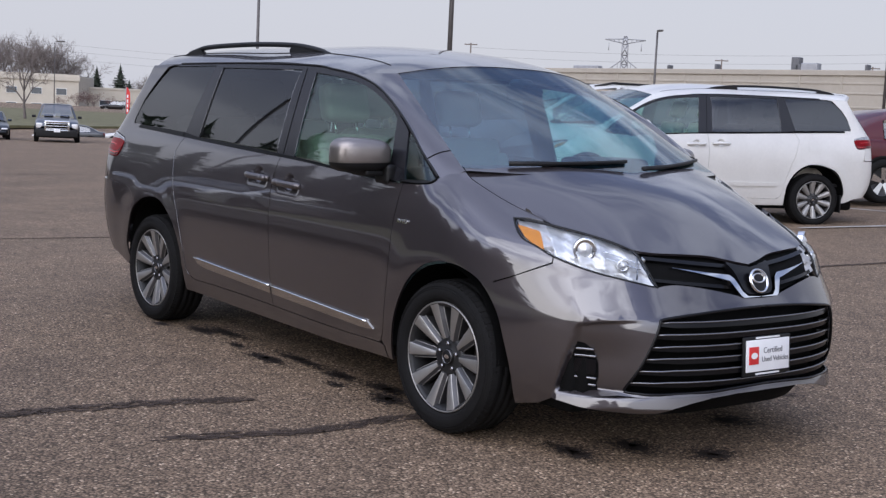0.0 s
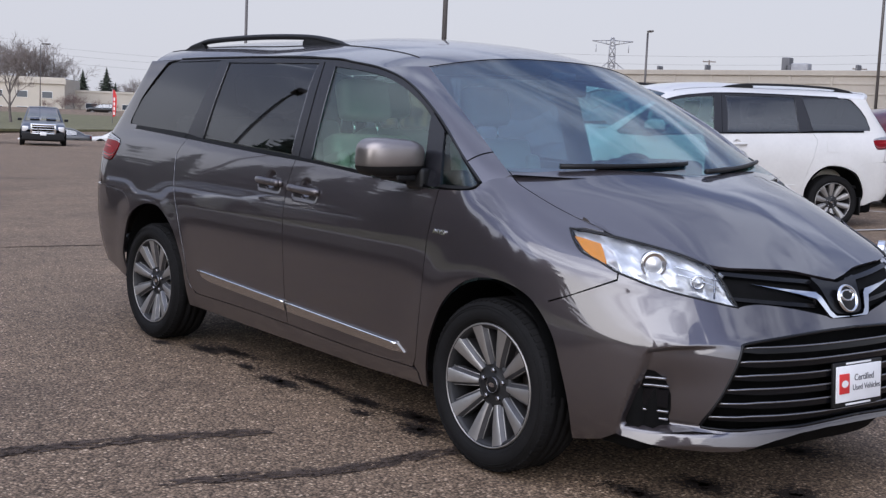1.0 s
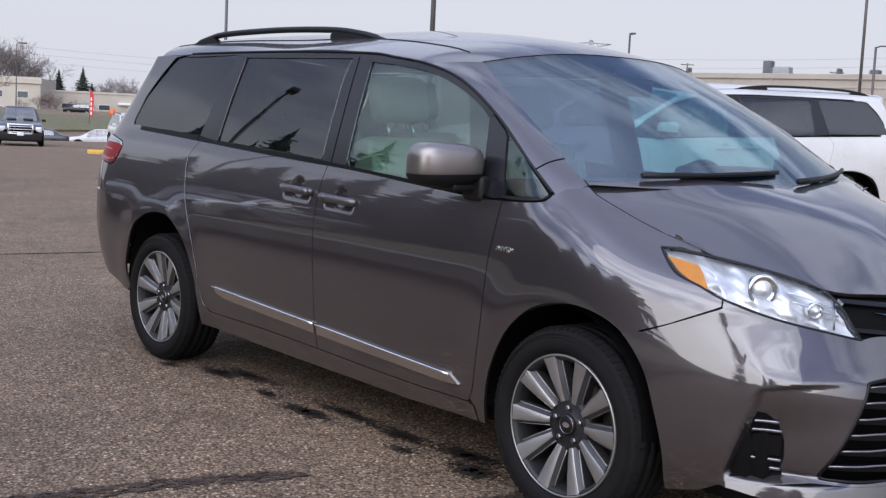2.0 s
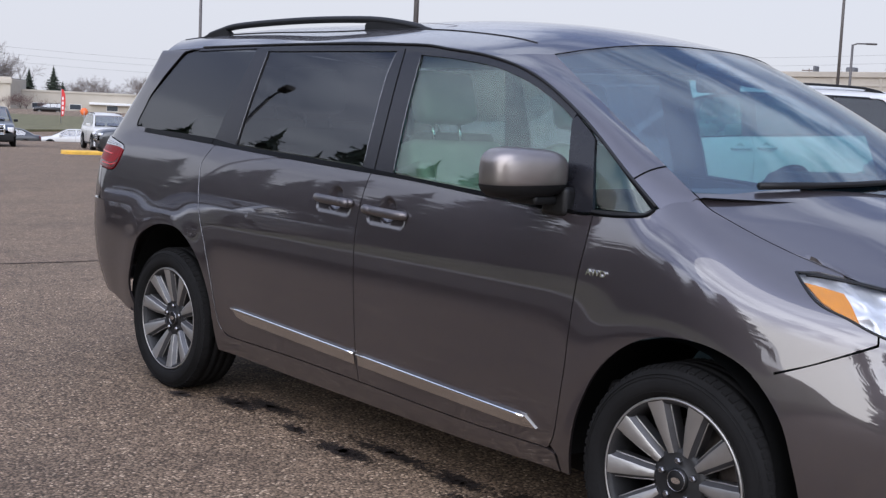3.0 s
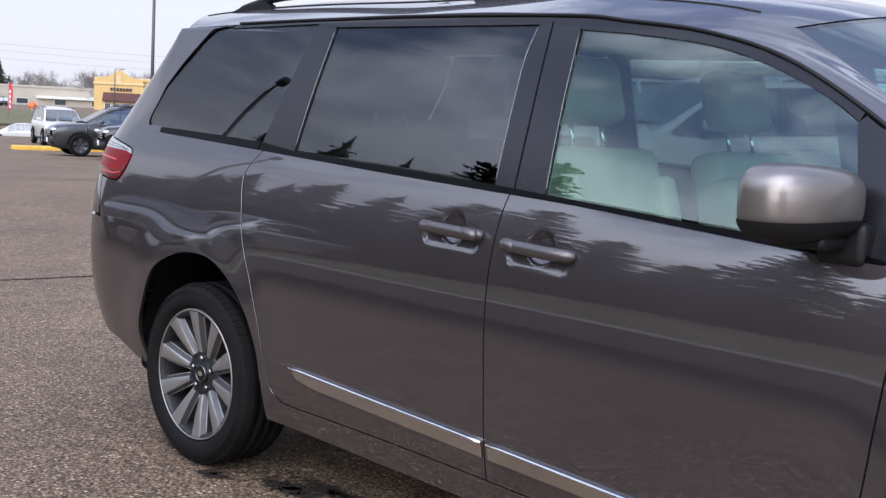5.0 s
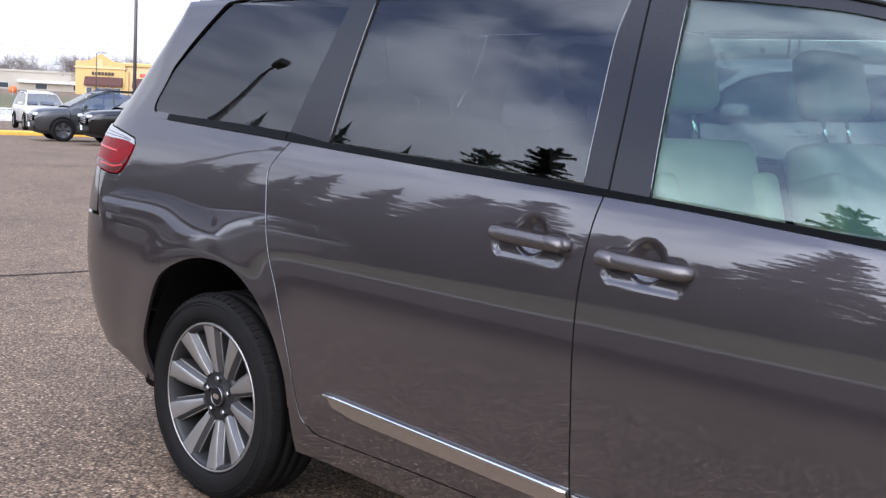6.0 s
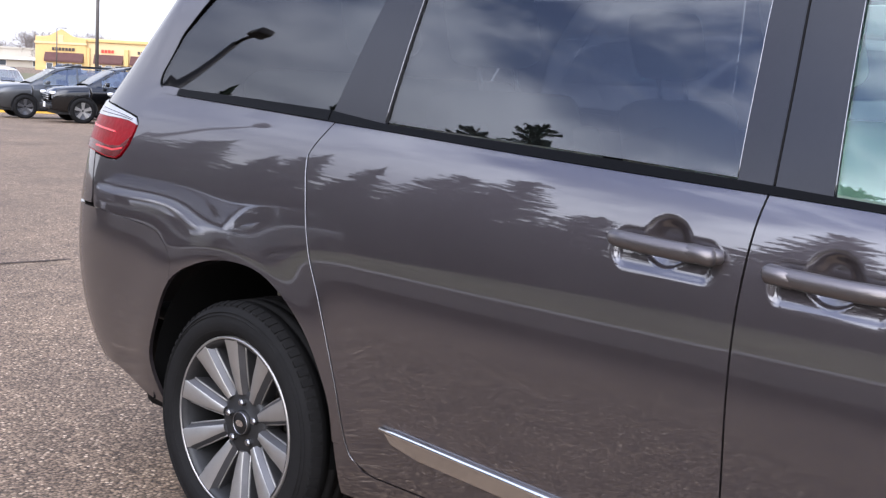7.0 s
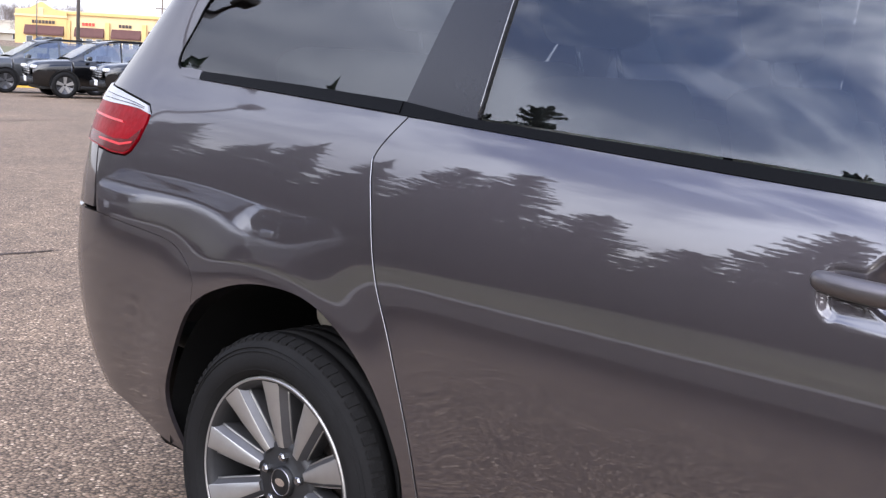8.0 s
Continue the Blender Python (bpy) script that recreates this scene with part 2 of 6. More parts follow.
def tube(points, radius, n=8, cap=True, flat=1.0):
    """A tube along points; radius a number or one for each point; flat squeezes its height."""
    verts, faces = [], []
    pts = [Vector(p) for p in points]
    rad = radius if isinstance(radius, (list, tuple)) else [radius] * len(pts)
    for i, p in enumerate(pts):
        d = (pts[min(i + 1, len(pts) - 1)] - pts[max(i - 1, 0)]).normalized()
        side_v = d.cross(Vector((0, 0, 1)))
        if side_v.length < 1e-3:
            side_v = Vector((1, 0, 0))
        side_v.normalize()
        up = side_v.cross(d)
        for k in range(n):
            a = 2 * math.pi * k / n
            verts.append(p + side_v * rad[i] * math.cos(a) + up * rad[i] * flat * math.sin(a))
    for i in range(len(pts) - 1):
        for k in range(n):
            faces.append((i * n + k, i * n + (k + 1) % n, (i + 1) * n + (k + 1) % n, (i + 1) * n + k))
    if cap:
        faces.append(tuple(range(n))[::-1])
        faces.append(tuple(range((len(pts) - 1) * n, len(pts) * n)))
    return verts, faces


def join_data(*sets):
    verts, faces = [], []
    for v, f in sets:
        o = len(verts)
        verts += list(v)
        faces += [tuple(i + o for i in q) for q in f]
    return verts, faces


def spline(pts, per=6):
    """A smooth run of points through the given ones."""
    out, n = [], len(pts)
    for i in range(n - 1):
        p0, p1, p2, p3 = pts[max(i - 1, 0)], pts[i], pts[i + 1], pts[min(i + 2, n - 1)]
        for k in range(per):
            s = k / per
            out.append(tuple(0.5 * (2 * b + (c - a) * s + (2 * a - 5 * b + 4 * c - d) * s * s + (3 * b - a - 3 * c + d) * s ** 3)
                             for a, b, c, d in zip(p0, p1, p2, p3)))
    out.append(tuple(pts[-1]))
    return out


def clip_poly(poly, axis, value, keep_less):
    out = []
    for i, p in enumerate(poly):
        q = poly[(i + 1) % len(poly)]
        a, b = (p[axis] - value, q[axis] - value)
        if not keep_less:
            a, b = -a, -b
        if a <= 0:
            out.append(p)
        if (a < 0 < b) or (b < 0 < a):
            s = a / (a - b)
            out.append((p[0] + (q[0] - p[0]) * s, p[1] + (q[1] - p[1]) * s))
    return out


def no_spikes(f, verts):
    """The face without the needles that clipping a bent outline leaves."""
    again = True
    while again and len(f) > 2:
        again = False
        for i in range(len(f)):
            a, b, c = f[i - 1], f[i], f[(i + 1) % len(f)]
            e0 = (verts[b][0] - verts[a][0], verts[b][1] - verts[a][1])
            e1 = (verts[c][0] - verts[b][0], verts[c][1] - verts[b][1])
            turned = abs(e0[0] * e1[1] - e0[1] * e1[0]) < 1e-9 and e0[0] * e1[0] + e0[1] * e1[1] < 0
            if a == b or a == c or turned:
                f = f[:i] + f[i + 1:]
                again = True
                break
    return f


def gridded(poly, us, zs):
    """The polygon cut along the lines u and z: its places and faces."""
    verts, faces, index = [], [], {}
    area = sum(poly[i][0] * poly[(i + 1) % len(poly)][1] - poly[(i + 1) % len(poly)][0] * poly[i][1] for i in range(len(poly)))
    if area < 0:
        poly = poly[::-1]
    lo_u, hi_u = min(p[0] for p in poly), max(p[0] for p in poly)
    lo_z, hi_z = min(p[1] for p in poly), max(p[1] for p in poly)
    us = [lo_u - 1] + sorted(u for u in us if lo_u < u < hi_u) + [hi_u + 1]
    zs = [lo_z - 1] + sorted(z for z in zs if lo_z < z < hi_z) + [hi_z + 1]
    for i in range(len(us) - 1):
        col = clip_poly(clip_poly(poly, 0, us[i], False), 0, us[i + 1], True)
        if len(col) < 3:
            continue
        for j in range(len(zs) - 1):
            c = clip_poly(clip_poly(col, 1, zs[j], False), 1, zs[j + 1], True)
            if len(c) < 3:
                continue
            f = []
            for p in c:
                key = (round(p[0], 4), round(p[1], 4))
                if key not in index:
                    index[key] = len(verts)
                    verts.append(p)
                if not f or f[-1] != index[key]:
                    f.append(index[key])
            while len(f) > 1 and f[0] == f[-1]:
                f.pop()
            f = no_spikes(f, verts)
            if len(set(f)) == len(f) and len(f) > 2:
                a = sum(verts[f[k]][0] * verts[f[(k + 1) % len(f)]][1] - verts[f[(k + 1) % len(f)]][0] * verts[f[k]][1] for k in range(len(f)))
                if a > 1e-8:
                    faces.append(tuple(f))
    return verts, faces


def steps(a, b, d):
    n = max(1, round(abs((b - a) / d)))
    return [a + (b - a) * i / n for i in range(n + 1)]


# ---- the minivan's surfaces ----
def curve(*pts):
    """Smooth function through (x, y) pairs."""
    xs = [p[0] for p in pts]
    ys = [p[1] for p in pts]
    n = len(xs)
    ms = []
    for i in range(n):
        if i == 0:
            m = (ys[1] - ys[0]) / (xs[1] - xs[0])
        elif i == n - 1:
            m = (ys[-1] - ys[-2]) / (xs[-1] - xs[-2])
        else:
            h0, h1 = xs[i] - xs[i - 1], xs[i + 1] - xs[i]
            d0, d1 = (ys[i] - ys[i - 1]) / h0, (ys[i + 1] - ys[i]) / h1
            m = (d0 * h1 + d1 * h0) / (h0 + h1)
        ms.append(m)

    def f(x):
        if x <= xs[0]:
            return ys[0] + ms[0] * (x - xs[0])
        if x >= xs[-1]:
            return ys[-1] + ms[-1] * (x - xs[-1])
        i = 0
        while x > xs[i + 1]:
            i += 1
        h = xs[i + 1] - xs[i]
        s = (x - xs[i]) / h
        return (ys[i] * (1 + 2 * s) * (1 - s) ** 2 + ms[i] * h * s * (1 - s) ** 2
                + ys[i + 1] * s * s * (3 - 2 * s) + ms[i + 1] * h * s * s * (s - 1))
    return f

SECTION = curve((.15, .838), (.25, .891), (.35, .922), (.47, .945), (.62, .9615), (.72, .970), (.80, .9732), (.85, .9733), (.90, .9708), (.95, .9650), (1.0, .9558), (1.06, .9405), (1.12, .921), (1.2, .887), (1.55, .772), (1.63, .738), (1.70, .66))
PLAN = curve((-2.2, .9845), (-1.95, .985), (-1.7, .988), (-1.4, .9935), (-1.1, .998), (-.7, 1.0), (0, 1.0), (.9, 1.0), (1.15, .997), (1.3, .9935), (1.45, .9925), (1.6, .9923))
XF, XR, UF, UR = 1.45, -2.0, 3.05, -3.35      # where the nose and the tail begin to round off, and the ends of u
NOSE = curve((.15, 2.36), (.24, 2.445), (.30, 2.475), (.5, 2.48), (.6, 2.47), (.68, 2.43), (.76, 2.39), (.87, 2.335), (.96, 2.19), (1.1, 2.0))
NOSE_N = curve((.2, 2.75), (.45, 2.75), (.63, 2.70), (.75, 2.55), (.87, 2.4), (.96, 2.2), (1.1, 2.0))
TAIL = curve((.2, -2.30), (.32, -2.44), (.42, -2.56), (.55, -2.640), (.7, -2.66), (.8, -2.645), (.95, -2.625), (1.15, -2.585), (1.3, -2.44), (1.5, -2.20), (1.65, -2.05))
SHOULDER = curve((1.2, 1.42), (1.3, 1.26), (1.38, 1.175), (1.45, 1.135), (1.6, 1.08), (1.85, .99), (2.05, .93), (2.25, .882), (2.34, .848), (2.5, .83))


def fillet(u):
    """Radius of the wing's crest, tighter towards the nose."""
    s = min(max((u - 1.75) / .7, 0), 1)
    return .125 - .070 * s * s * (3 - 2 * s)


def plan_point(u, z):
    """Plan place and outward normal of the body's right flank; u runs from the middle of the tail to the middle of the nose."""
    if XR <= u <= XF:
        return u, SECTION(z) * PLAN(u), 0.0, 1.0
    if u > XF:
        q, c, a, n = (u - XF) / (UF - XF), XF, NOSE(z) - XF, NOSE_N(z)
        b = SECTION(z) * PLAN(XF)
    else:
        q, c, a, n = (XR - u) / (XR - UR), XR, TAIL(z) - XR, 4.0
        b = SECTION(z) * PLAN(XR)
    q = min(max(q, 1e-6), 1 - 1e-6)
    k = n / 2
    th = math.pi / 2 * q ** k / (q ** k + (1 - q) ** k)
    ct, st = math.sin(math.pi / 2 - th), math.sin(th)
    X, Y = abs(a) * st ** (2 / n), b * ct ** (2 / n)
    nx, ny = (X / abs(a)) ** (n - 1) / abs(a), (Y / b) ** (n - 1) / b
    q = math.hypot(nx, ny)
    s = 1 if a > 0 else -1
    return c + s * X, Y, s * nx / q, ny / q


def top_z(u):
    """Height of the crest of the front wing at u."""
    z = 1.0
    for _ in range(25):
        z = .5 * z + .5 * SHOULDER(plan_point(u, z)[0])
    return z


ARCHES = ((1.475, .365, .385), (-1.545, .365, .425))


def flank(u, z, lift=0.0):
    """A point on the right side of the body, lifted off it by so many metres."""
    x, y, nx, ny = plan_point(u, z)
    d = lift
    if x > 1.2:
        r = fillet(u)
        t = r * 1.9
        h = z - (SHOULDER(x) - t)
        if h > 0:
            d -= .83 * r * min(h / t, 1.0) ** 2.8
    for cx, cz, ra in ARCHES:
        r = math.hypot(x - cx, z - cz)
        if abs(r - ra) < .4:
            d += .011 * math.exp(-((r - ra) / .10) ** 2)
    return (x + d * nx, -(y + d * ny), z)


def glass_dent(u, z):
    """How far the flat-sided windows lie in from the body's own curve."""
    return (.887 - .285 * (z - 1.2) - .1257 * (z - 1.2) ** 2 - SECTION(z)) * PLAN(min(max(u, XR), XF))


def sheet(name, pts, nrm, faces, thick, mat, parent, label=""):
    """A plate with its own normals: outer face, inner face and the narrow edges between."""
    n = len(pts)
    verts = [tuple(p) for p in pts] + [tuple(Vector(p) - Vector(q) * thick) for p, q in zip(pts, nrm)]
    norms = [tuple(q) for q in nrm] + [tuple(-Vector(q)) for q in nrm]
    polys = list(faces) + [tuple(i + n for i in f[::-1]) for f in faces]
    count = {}
    for f in faces:
        for k in range(len(f)):
            e = (f[k], f[(k + 1) % len(f)])
            count[e] = count.get(e, 0) + 1
    for a, b in count:
        if (b, a) in count:
            continue
        d = (Vector(pts[b]) - Vector(pts[a])).cross(Vector(nrm[a]))
        d = d.normalized() if d.length > 1e-9 else Vector((0, 0, 1))
        k = len(verts)
        verts += [verts[a], verts[b], verts[b + n], verts[a + n]]
        norms += [tuple(d)] * 4
        polys.append((k + 1, k, k + 3, k + 2))
    me = data_of(name, verts, polys, mat)
    me.normals_split_custom_set_from_vertices(norms)
    ob = new(name, me)
    ob.parent = parent
    if label:
        tagged(ob, label)
    return ob


def panel(name, poly, mat, parent, s, du=.045, dz=.04, lift=0.0, thick=.012, us=(), zs=(), label="", dent=None, both=False, e=.003):
    """A panel of the body cut to the outline poly in (u, z); s is -1 for the right side and 1 for the left; both joins the two."""
    lo_u, hi_u = min(p[0] for p in poly), max(p[0] for p in poly)
    lo_z, hi_z = min(p[1] for p in poly), max(p[1] for p in poly)
    v, f = gridded(list(poly), steps(lo_u, hi_u, du) + list(us), steps(lo_z, hi_z, dz) + list(zs))

    def at(u, z):
        return Vector(flank(u, z, lift + (dent(u, z) if dent else 0.0)))
    pts, nrm = [], []
    for u, z in v:
        pts.append(at(u, z))
        a, b = at(min(u + e, UF), z) - at(max(u - e, UR), z), at(u, z + e) - at(u, z - e)
        nrm.append(a.cross(b).normalized())
    lp, ln = [Vector((p.x, -p.y, p.z)) for p in pts], [Vector((p.x, -p.y, p.z)) for p in nrm]
    lf = [q[::-1] for q in f]
    if both:
        n = len(pts)
        to = {i: (i if abs(pts[i].y) < .004 else i + n) for i in range(n)}
        for i in range(n):
            if abs(pts[i].y) < .004:
                pts[i].y, nrm[i].y = 0.0, 0.0
        return sheet(name, pts + lp, nrm + ln, f + [tuple(to[i] for i in q) for q in lf], thick, mat, parent, label)
    if s < 0:
        return sheet(name, pts, nrm, f, thick, mat, parent, label)
    return sheet(name, lp, ln, lf, thick, mat, parent, label)


def patch(grid, flip=False):
    """A mesh from rows of points."""
    n, m = len(grid), len(grid[0])
    verts = [p for row in grid for p in row]
    faces = [(i * m + j, i * m + j + 1, (i + 1) * m + j + 1, (i + 1) * m + j) for i in range(n - 1) for j in range(m - 1)]
    return verts, [q[::-1] for q in faces] if flip else faces


def grid_sheet(name, rows, thick, mat, parent, out, label=""):
    """A plate over rows of points with even normals up to its edges; out is roughly its outward way."""
    n, m = len(rows), len(rows[0])
    P = [[Vector(p) for p in r] for r in rows]
    pts, nrm = [], []
    for i in range(n):
        for j in range(m):
            a = P[min(i + 1, n - 1)][j] - P[max(i - 1, 0)][j]
            b = P[i][min(j + 1, m - 1)] - P[i][max(j - 1, 0)]
            pts.append(P[i][j])
            nrm.append(b.cross(a).normalized())
    faces = [(i * m + j, i * m + j + 1, (i + 1) * m + j + 1, (i + 1) * m + j) for i in range(n - 1) for j in range(m - 1)]
    if sum(q.dot(Vector(out)) for q in nrm) < 0:
        nrm = [-q for q in nrm]
        faces = [f[::-1] for f in faces]
    return sheet(name, pts, nrm, faces, thick, mat, parent, label)


def box_prism(pts, k):
    """A prism between two outlines of k points each."""
    return pts, [tuple(range(k)), tuple(range(2 * k - 1, k - 1, -1))] + [(i, k + i, k + (i + 1) % k, (i + 1) % k) for i in range(k)]


def mix3(a, b, s):
    return tuple(p + (q - p) * s for p, q in zip(a, b))


def coons(c0, c1, d0, d1, nu, nv):
    """A patch between the curves c0, c1 (along u) and d0, d1 (along v), each a function of 0..1."""
    rows = []
    for j in range(nv + 1):
        v = j / nv
        row = []
        for i in range(nu + 1):
            u = i / nu
            a, b = mix3(c0(u), c1(u), v), mix3(d0(v), d1(v), u)
            c = mix3(mix3(c0(0), c0(1), u), mix3(c1(0), c1(1), u), v)
            row.append(tuple(p + q - r for p, q, r in zip(a, b, c)))
        rows.append(row)
    return rows


GAP_R = [(-1.19, 1.172), (-1.245, 1.10), (-1.243, 1.057), (-1.219, .987), (-1.179, .853), (-1.131, .739), (-1.075, .554), (-1.050, .42), (-1.03, .372), (-.975, .344)]
GAP_M = [(.020, 1.122), (.010, 1.06), (.005, .95), (.001, .80), (-.002, .618), (-.008, .45), (-.013, .332)]
GAP_F = [(1.158, 1.065), (1.152, .961), (1.137, .86), (1.12, .732), (1.097, .567), (1.052, .39), (1.012, .324)]
BELT = curve((-2.03, 1.211), (-1.17, 1.172), (-.34, 1.134), (.02, 1.12), (.174, 1.114), (.687, 1.083), (.987, 1.066), (1.155, 1.063), (1.345, 1.074))
DOOR_LOW = curve((-1.0, .342), (-.48, .341), (-.03, .331), (.376, .318), (.727, .312), (1.03, .315))
FRAME_TOP = [(1.36, 1.101), (1.184, 1.226), (.967, 1.368), (.735, 1.483), (.495, 1.546), (.246, 1.578), (.054, 1.597), (-.5, 1.612), (-1.043, 1.616), (-1.6, 1.616)]
ARCH_F = [(1.088, .245), (1.115, .36), (1.16, .484), (1.256, .631), (1.408, .732), (1.60, .757), (1.76, .713), (1.84, .605), (1.881, .43), (1.897, .22)]
ARCH_R = [(-1.098, .40), (-1.108, .516), (-1.195, .669), (-1.339, .768), (-1.484, .79), (-1.652, .764), (-1.812, .688), (-1.908, .542), (-1.948, .427), (-1.905, .305)]
SEAM_R = [(-1.80, .745), (-1.83, .785), (-1.924, .828), (-2.173, .842), (-2.345, .852)]
HANDLES = ((-.162, 1.007, 1), (.173, .988, -1))      # middle of each door handle, and which end has the cap


def handle_dent(u, z):
    """The cup behind each door handle: a shallow rounded tray and a deep bowl, both with crisp rims."""
    d = 0.0
    for cx, cz, e in HANDLES:
        a, b = u - cx, z - cz + .03 * (u - cx)
        if abs(a) > .16 or abs(b) > .10:
            continue
        qx, qy, cr = abs(a) - .122 + .036, abs(b + .016) - .044 + .036, .036
        edge = math.hypot(max(qx, 0), max(qy, 0)) + min(max(qx, qy), 0) - cr
        d -= .004 * ease(-edge, 0, .024)
        r = math.hypot(a / .057, (b - .008) / .050)
        if r < 1:
            d -= .021 * ease(1 - r, 0, .62)
    return d


def ease(x, a, b):
    q = min(max((x - a) / (b - a), 0), 1)
    return q * q * (3 - 2 * q)


LEDGE = curve((2.147, .548), (2.165, .576), (2.208, .592), (2.25, .600), (2.303, .606), (2.361, .612), (2.5, .62))
HOLLOW = curve((.25, 2.042), (.278, 2.05), (.368, 2.079), (.466, 2.119), (.526, 2.147), (.576, 2.165), (.65, 2.2))
LIP = curve((2.04, .288), (2.10, .296), (2.22, .312), (2.322, .325), (2.42, .320), (2.52, .322), (2.678, .330), (2.83, .338), (3.05, .344))


def fog_dent(u, z):
    """Relief of the bumper: brow over the fog lamp, hollow under it, and the lip along the bottom."""
    d = 0.0
    zl = LEDGE(max(u, 2.15))
    brow = ease(u, 2.13, 2.20) * (1 - ease(u, 2.27, 2.37))
    d += .009 * brow * ease(z, zl - .006, zl + .004) * (1 - ease(z, zl + .008, zl + .13))
    inside = ease(u, HOLLOW(z) - .002, HOLLOW(z) + .026) * (1 - ease(z, zl - .012, zl + .002)) * ease(z, .295, .33)
    d -= .050 * inside * (1 - ease(u, 2.16, 2.46)) * (.45 + .55 * (1 - ease(z, zl - .16, zl - .02)))
    d += .032 * ease(u, 2.045, 2.08) * min(max((LIP(u) + .004 - z) / .05, 0), 1.25)
    return d


def up(pts):
    return spline(pts, 5)


def shrink(poly, d):
    """The outline drawn in by d, for the gaps between panels."""
    area = sum(poly[i][0] * poly[(i + 1) % len(poly)][1] - poly[(i + 1) % len(poly)][0] * poly[i][1] for i in range(len(poly)))
    sg = 1 if area > 0 else -1
    out = []
    n = len(poly)
    for i in range(n):
        (ax, az), (bx, bz), (cx, cz) = poly[i - 1], poly[i], poly[(i + 1) % n]
        e1, e2 = Vector((bx - ax, bz - az)), Vector((cx - bx, cz - bz))
        if e1.length < 1e-6 or e2.length < 1e-6:
            out.append(poly[i])
            continue
        n1, n2 = Vector((-e1.y, e1.x)).normalized() * sg, Vector((-e2.y, e2.x)).normalized() * sg
        b = n1 + n2
        if b.length < .2:
            out.append(poly[i])
            continue
        b = b.normalized()
        k = d / max(b.dot(n1), .4)
        out.append((bx + b.x * k, bz + b.y * k))
    return out


def belt_run(a, b, n=24, drop=0.0):
    return [(a + (b - a) * i / n, BELT(a + (b - a) * i / n) - drop) for i in range(n + 1)]


def low_run(a, b, n=16):
    return [(a + (b - a) * i / n, DOOR_LOW(a + (b - a) * i / n)) for i in range(n + 1)]


SLIDE_DOOR = up(GAP_R) + low_run(-.94, -.013)[0:] + up(GAP_M)[::-1] + belt_run(.020, -1.19)[1:-1]
FRONT_DOOR = up(GAP_M) + low_run(.0, 1.0)[0:] + up(GAP_F)[::-1] + belt_run(1.158, .020)[1:-1]
HEAD_TOP = [(1.968, .966), (2.05, .962), (2.217, .940), (2.38, .905), (2.465, .870)]
HEAD_LOW = [(1.968, .966), (1.985, .90), (2.05, .868), (2.120, .834), (2.264, .790), (2.411, .758), (2.518, .736)]
HEAD = up(HEAD_TOP) + up([(2.465, .870), (2.490, .814), (2.518, .736)])[1:] + up(HEAD_LOW)[::-1][1:-1]
FENDER = (up(GAP_F)[:-1] + [(1.045, .30), (1.05, .245)] + up(ARCH_F)[:41] + [(1.843, .712), (1.944, .746), (2.112, .812), (2.117, .832)]
          + up(HEAD_LOW)[:16][::-1] + [(2.05, .968), (2.132, .957)] + [(u, top_z(u)) for u in steps(2.132, 1.41, -.018)] + [(1.395, 1.125), (1.36, 1.095), (1.345, 1.078)] + belt_run(1.345, 1.158)[1:-1])
BUMPER = ([(1.844, .708), (1.943, .744), (2.114, .808), (2.120, .832)] + up(HEAD_LOW)[15:] + up([HEAD_LOW[-1], (2.56, .744), (2.62, .745), (2.737, .730), (2.881, .703), (2.94, .689), (3.05, .685)])[1:]
          + [(3.05, .653), (2.854, .650), (2.696, .641), (2.562, .628), (2.492, .617), (2.482, .603), (2.413, .455), (2.332, .336), (2.342, .324), (2.466, .320), (2.678, .328), (2.831, .336), (3.05, .342)]
          + [(3.05, .318), (2.834, .316), (2.70, .306), (2.60, .288), (2.53, .270), (2.463, .248), (2.371, .246), (2.252, .250), (2.173, .256), (2.111, .266), (2.06, .272), (2.0, .235), (1.90, .215)] + up(ARCH_F)[31:45][::-1])
Q_EDGE = [(-1.690, 1.609), (-1.745, 1.604), (-1.795, 1.588), (-1.910, 1.478), (-2.010, 1.366), (-2.082, 1.288), (-2.098, 1.256), (-2.080, 1.232), (-2.03, 1.224)]
QUARTER = (up(GAP_R)[:41] + [(-1.06, .40)] + up(ARCH_R)[:31] + up(SEAM_R) + [(-2.36, .90), (-2.40, 1.012), (-2.30, 1.004)]
           + [(-2.222, 1.004), (-2.192, 1.014), (-2.154, 1.048), (-2.135, 1.090), (-2.133, 1.116), (-2.162, 1.134), (-2.25, 1.146), (-2.381, 1.162), (-2.50, 1.170), (-2.50, 1.30), (-2.45, 1.50), (-2.40, 1.612), (-1.6, 1.612)]
           + up(Q_EDGE) + belt_run(-2.0, -1.2)[1:])
R_BUMPER = (up(ARCH_R)[30:] + [(-2.10, .330), (-2.3, .37), (-2.6, .39), (-3.35, .39), (-3.35, .855), (-2.345, .850)] + up(SEAM_R)[::-1][1:])
TAILGATE = [(-2.37, .862), (-3.35, .862), (-3.35, 1.66), (-2.42, 1.60), (-2.46, 1.50), (-2.515, 1.30), (-2.52, 1.18), (-2.52, 1.03), (-2.41, 1.02), (-2.37, .90)]
TAIL_LAMP = [(-2.138, 1.112), (-2.140, 1.090), (-2.158, 1.050), (-2.195, 1.018), (-2.225, 1.008), (-2.30, 1.008), (-2.42, 1.020), (-2.60, 1.030), (-2.72, 1.045), (-2.75, 1.134), (-2.60, 1.133), (-2.50, 1.131), (-2.38, 1.128), (-2.28, 1.126), (-2.20, 1.122)]
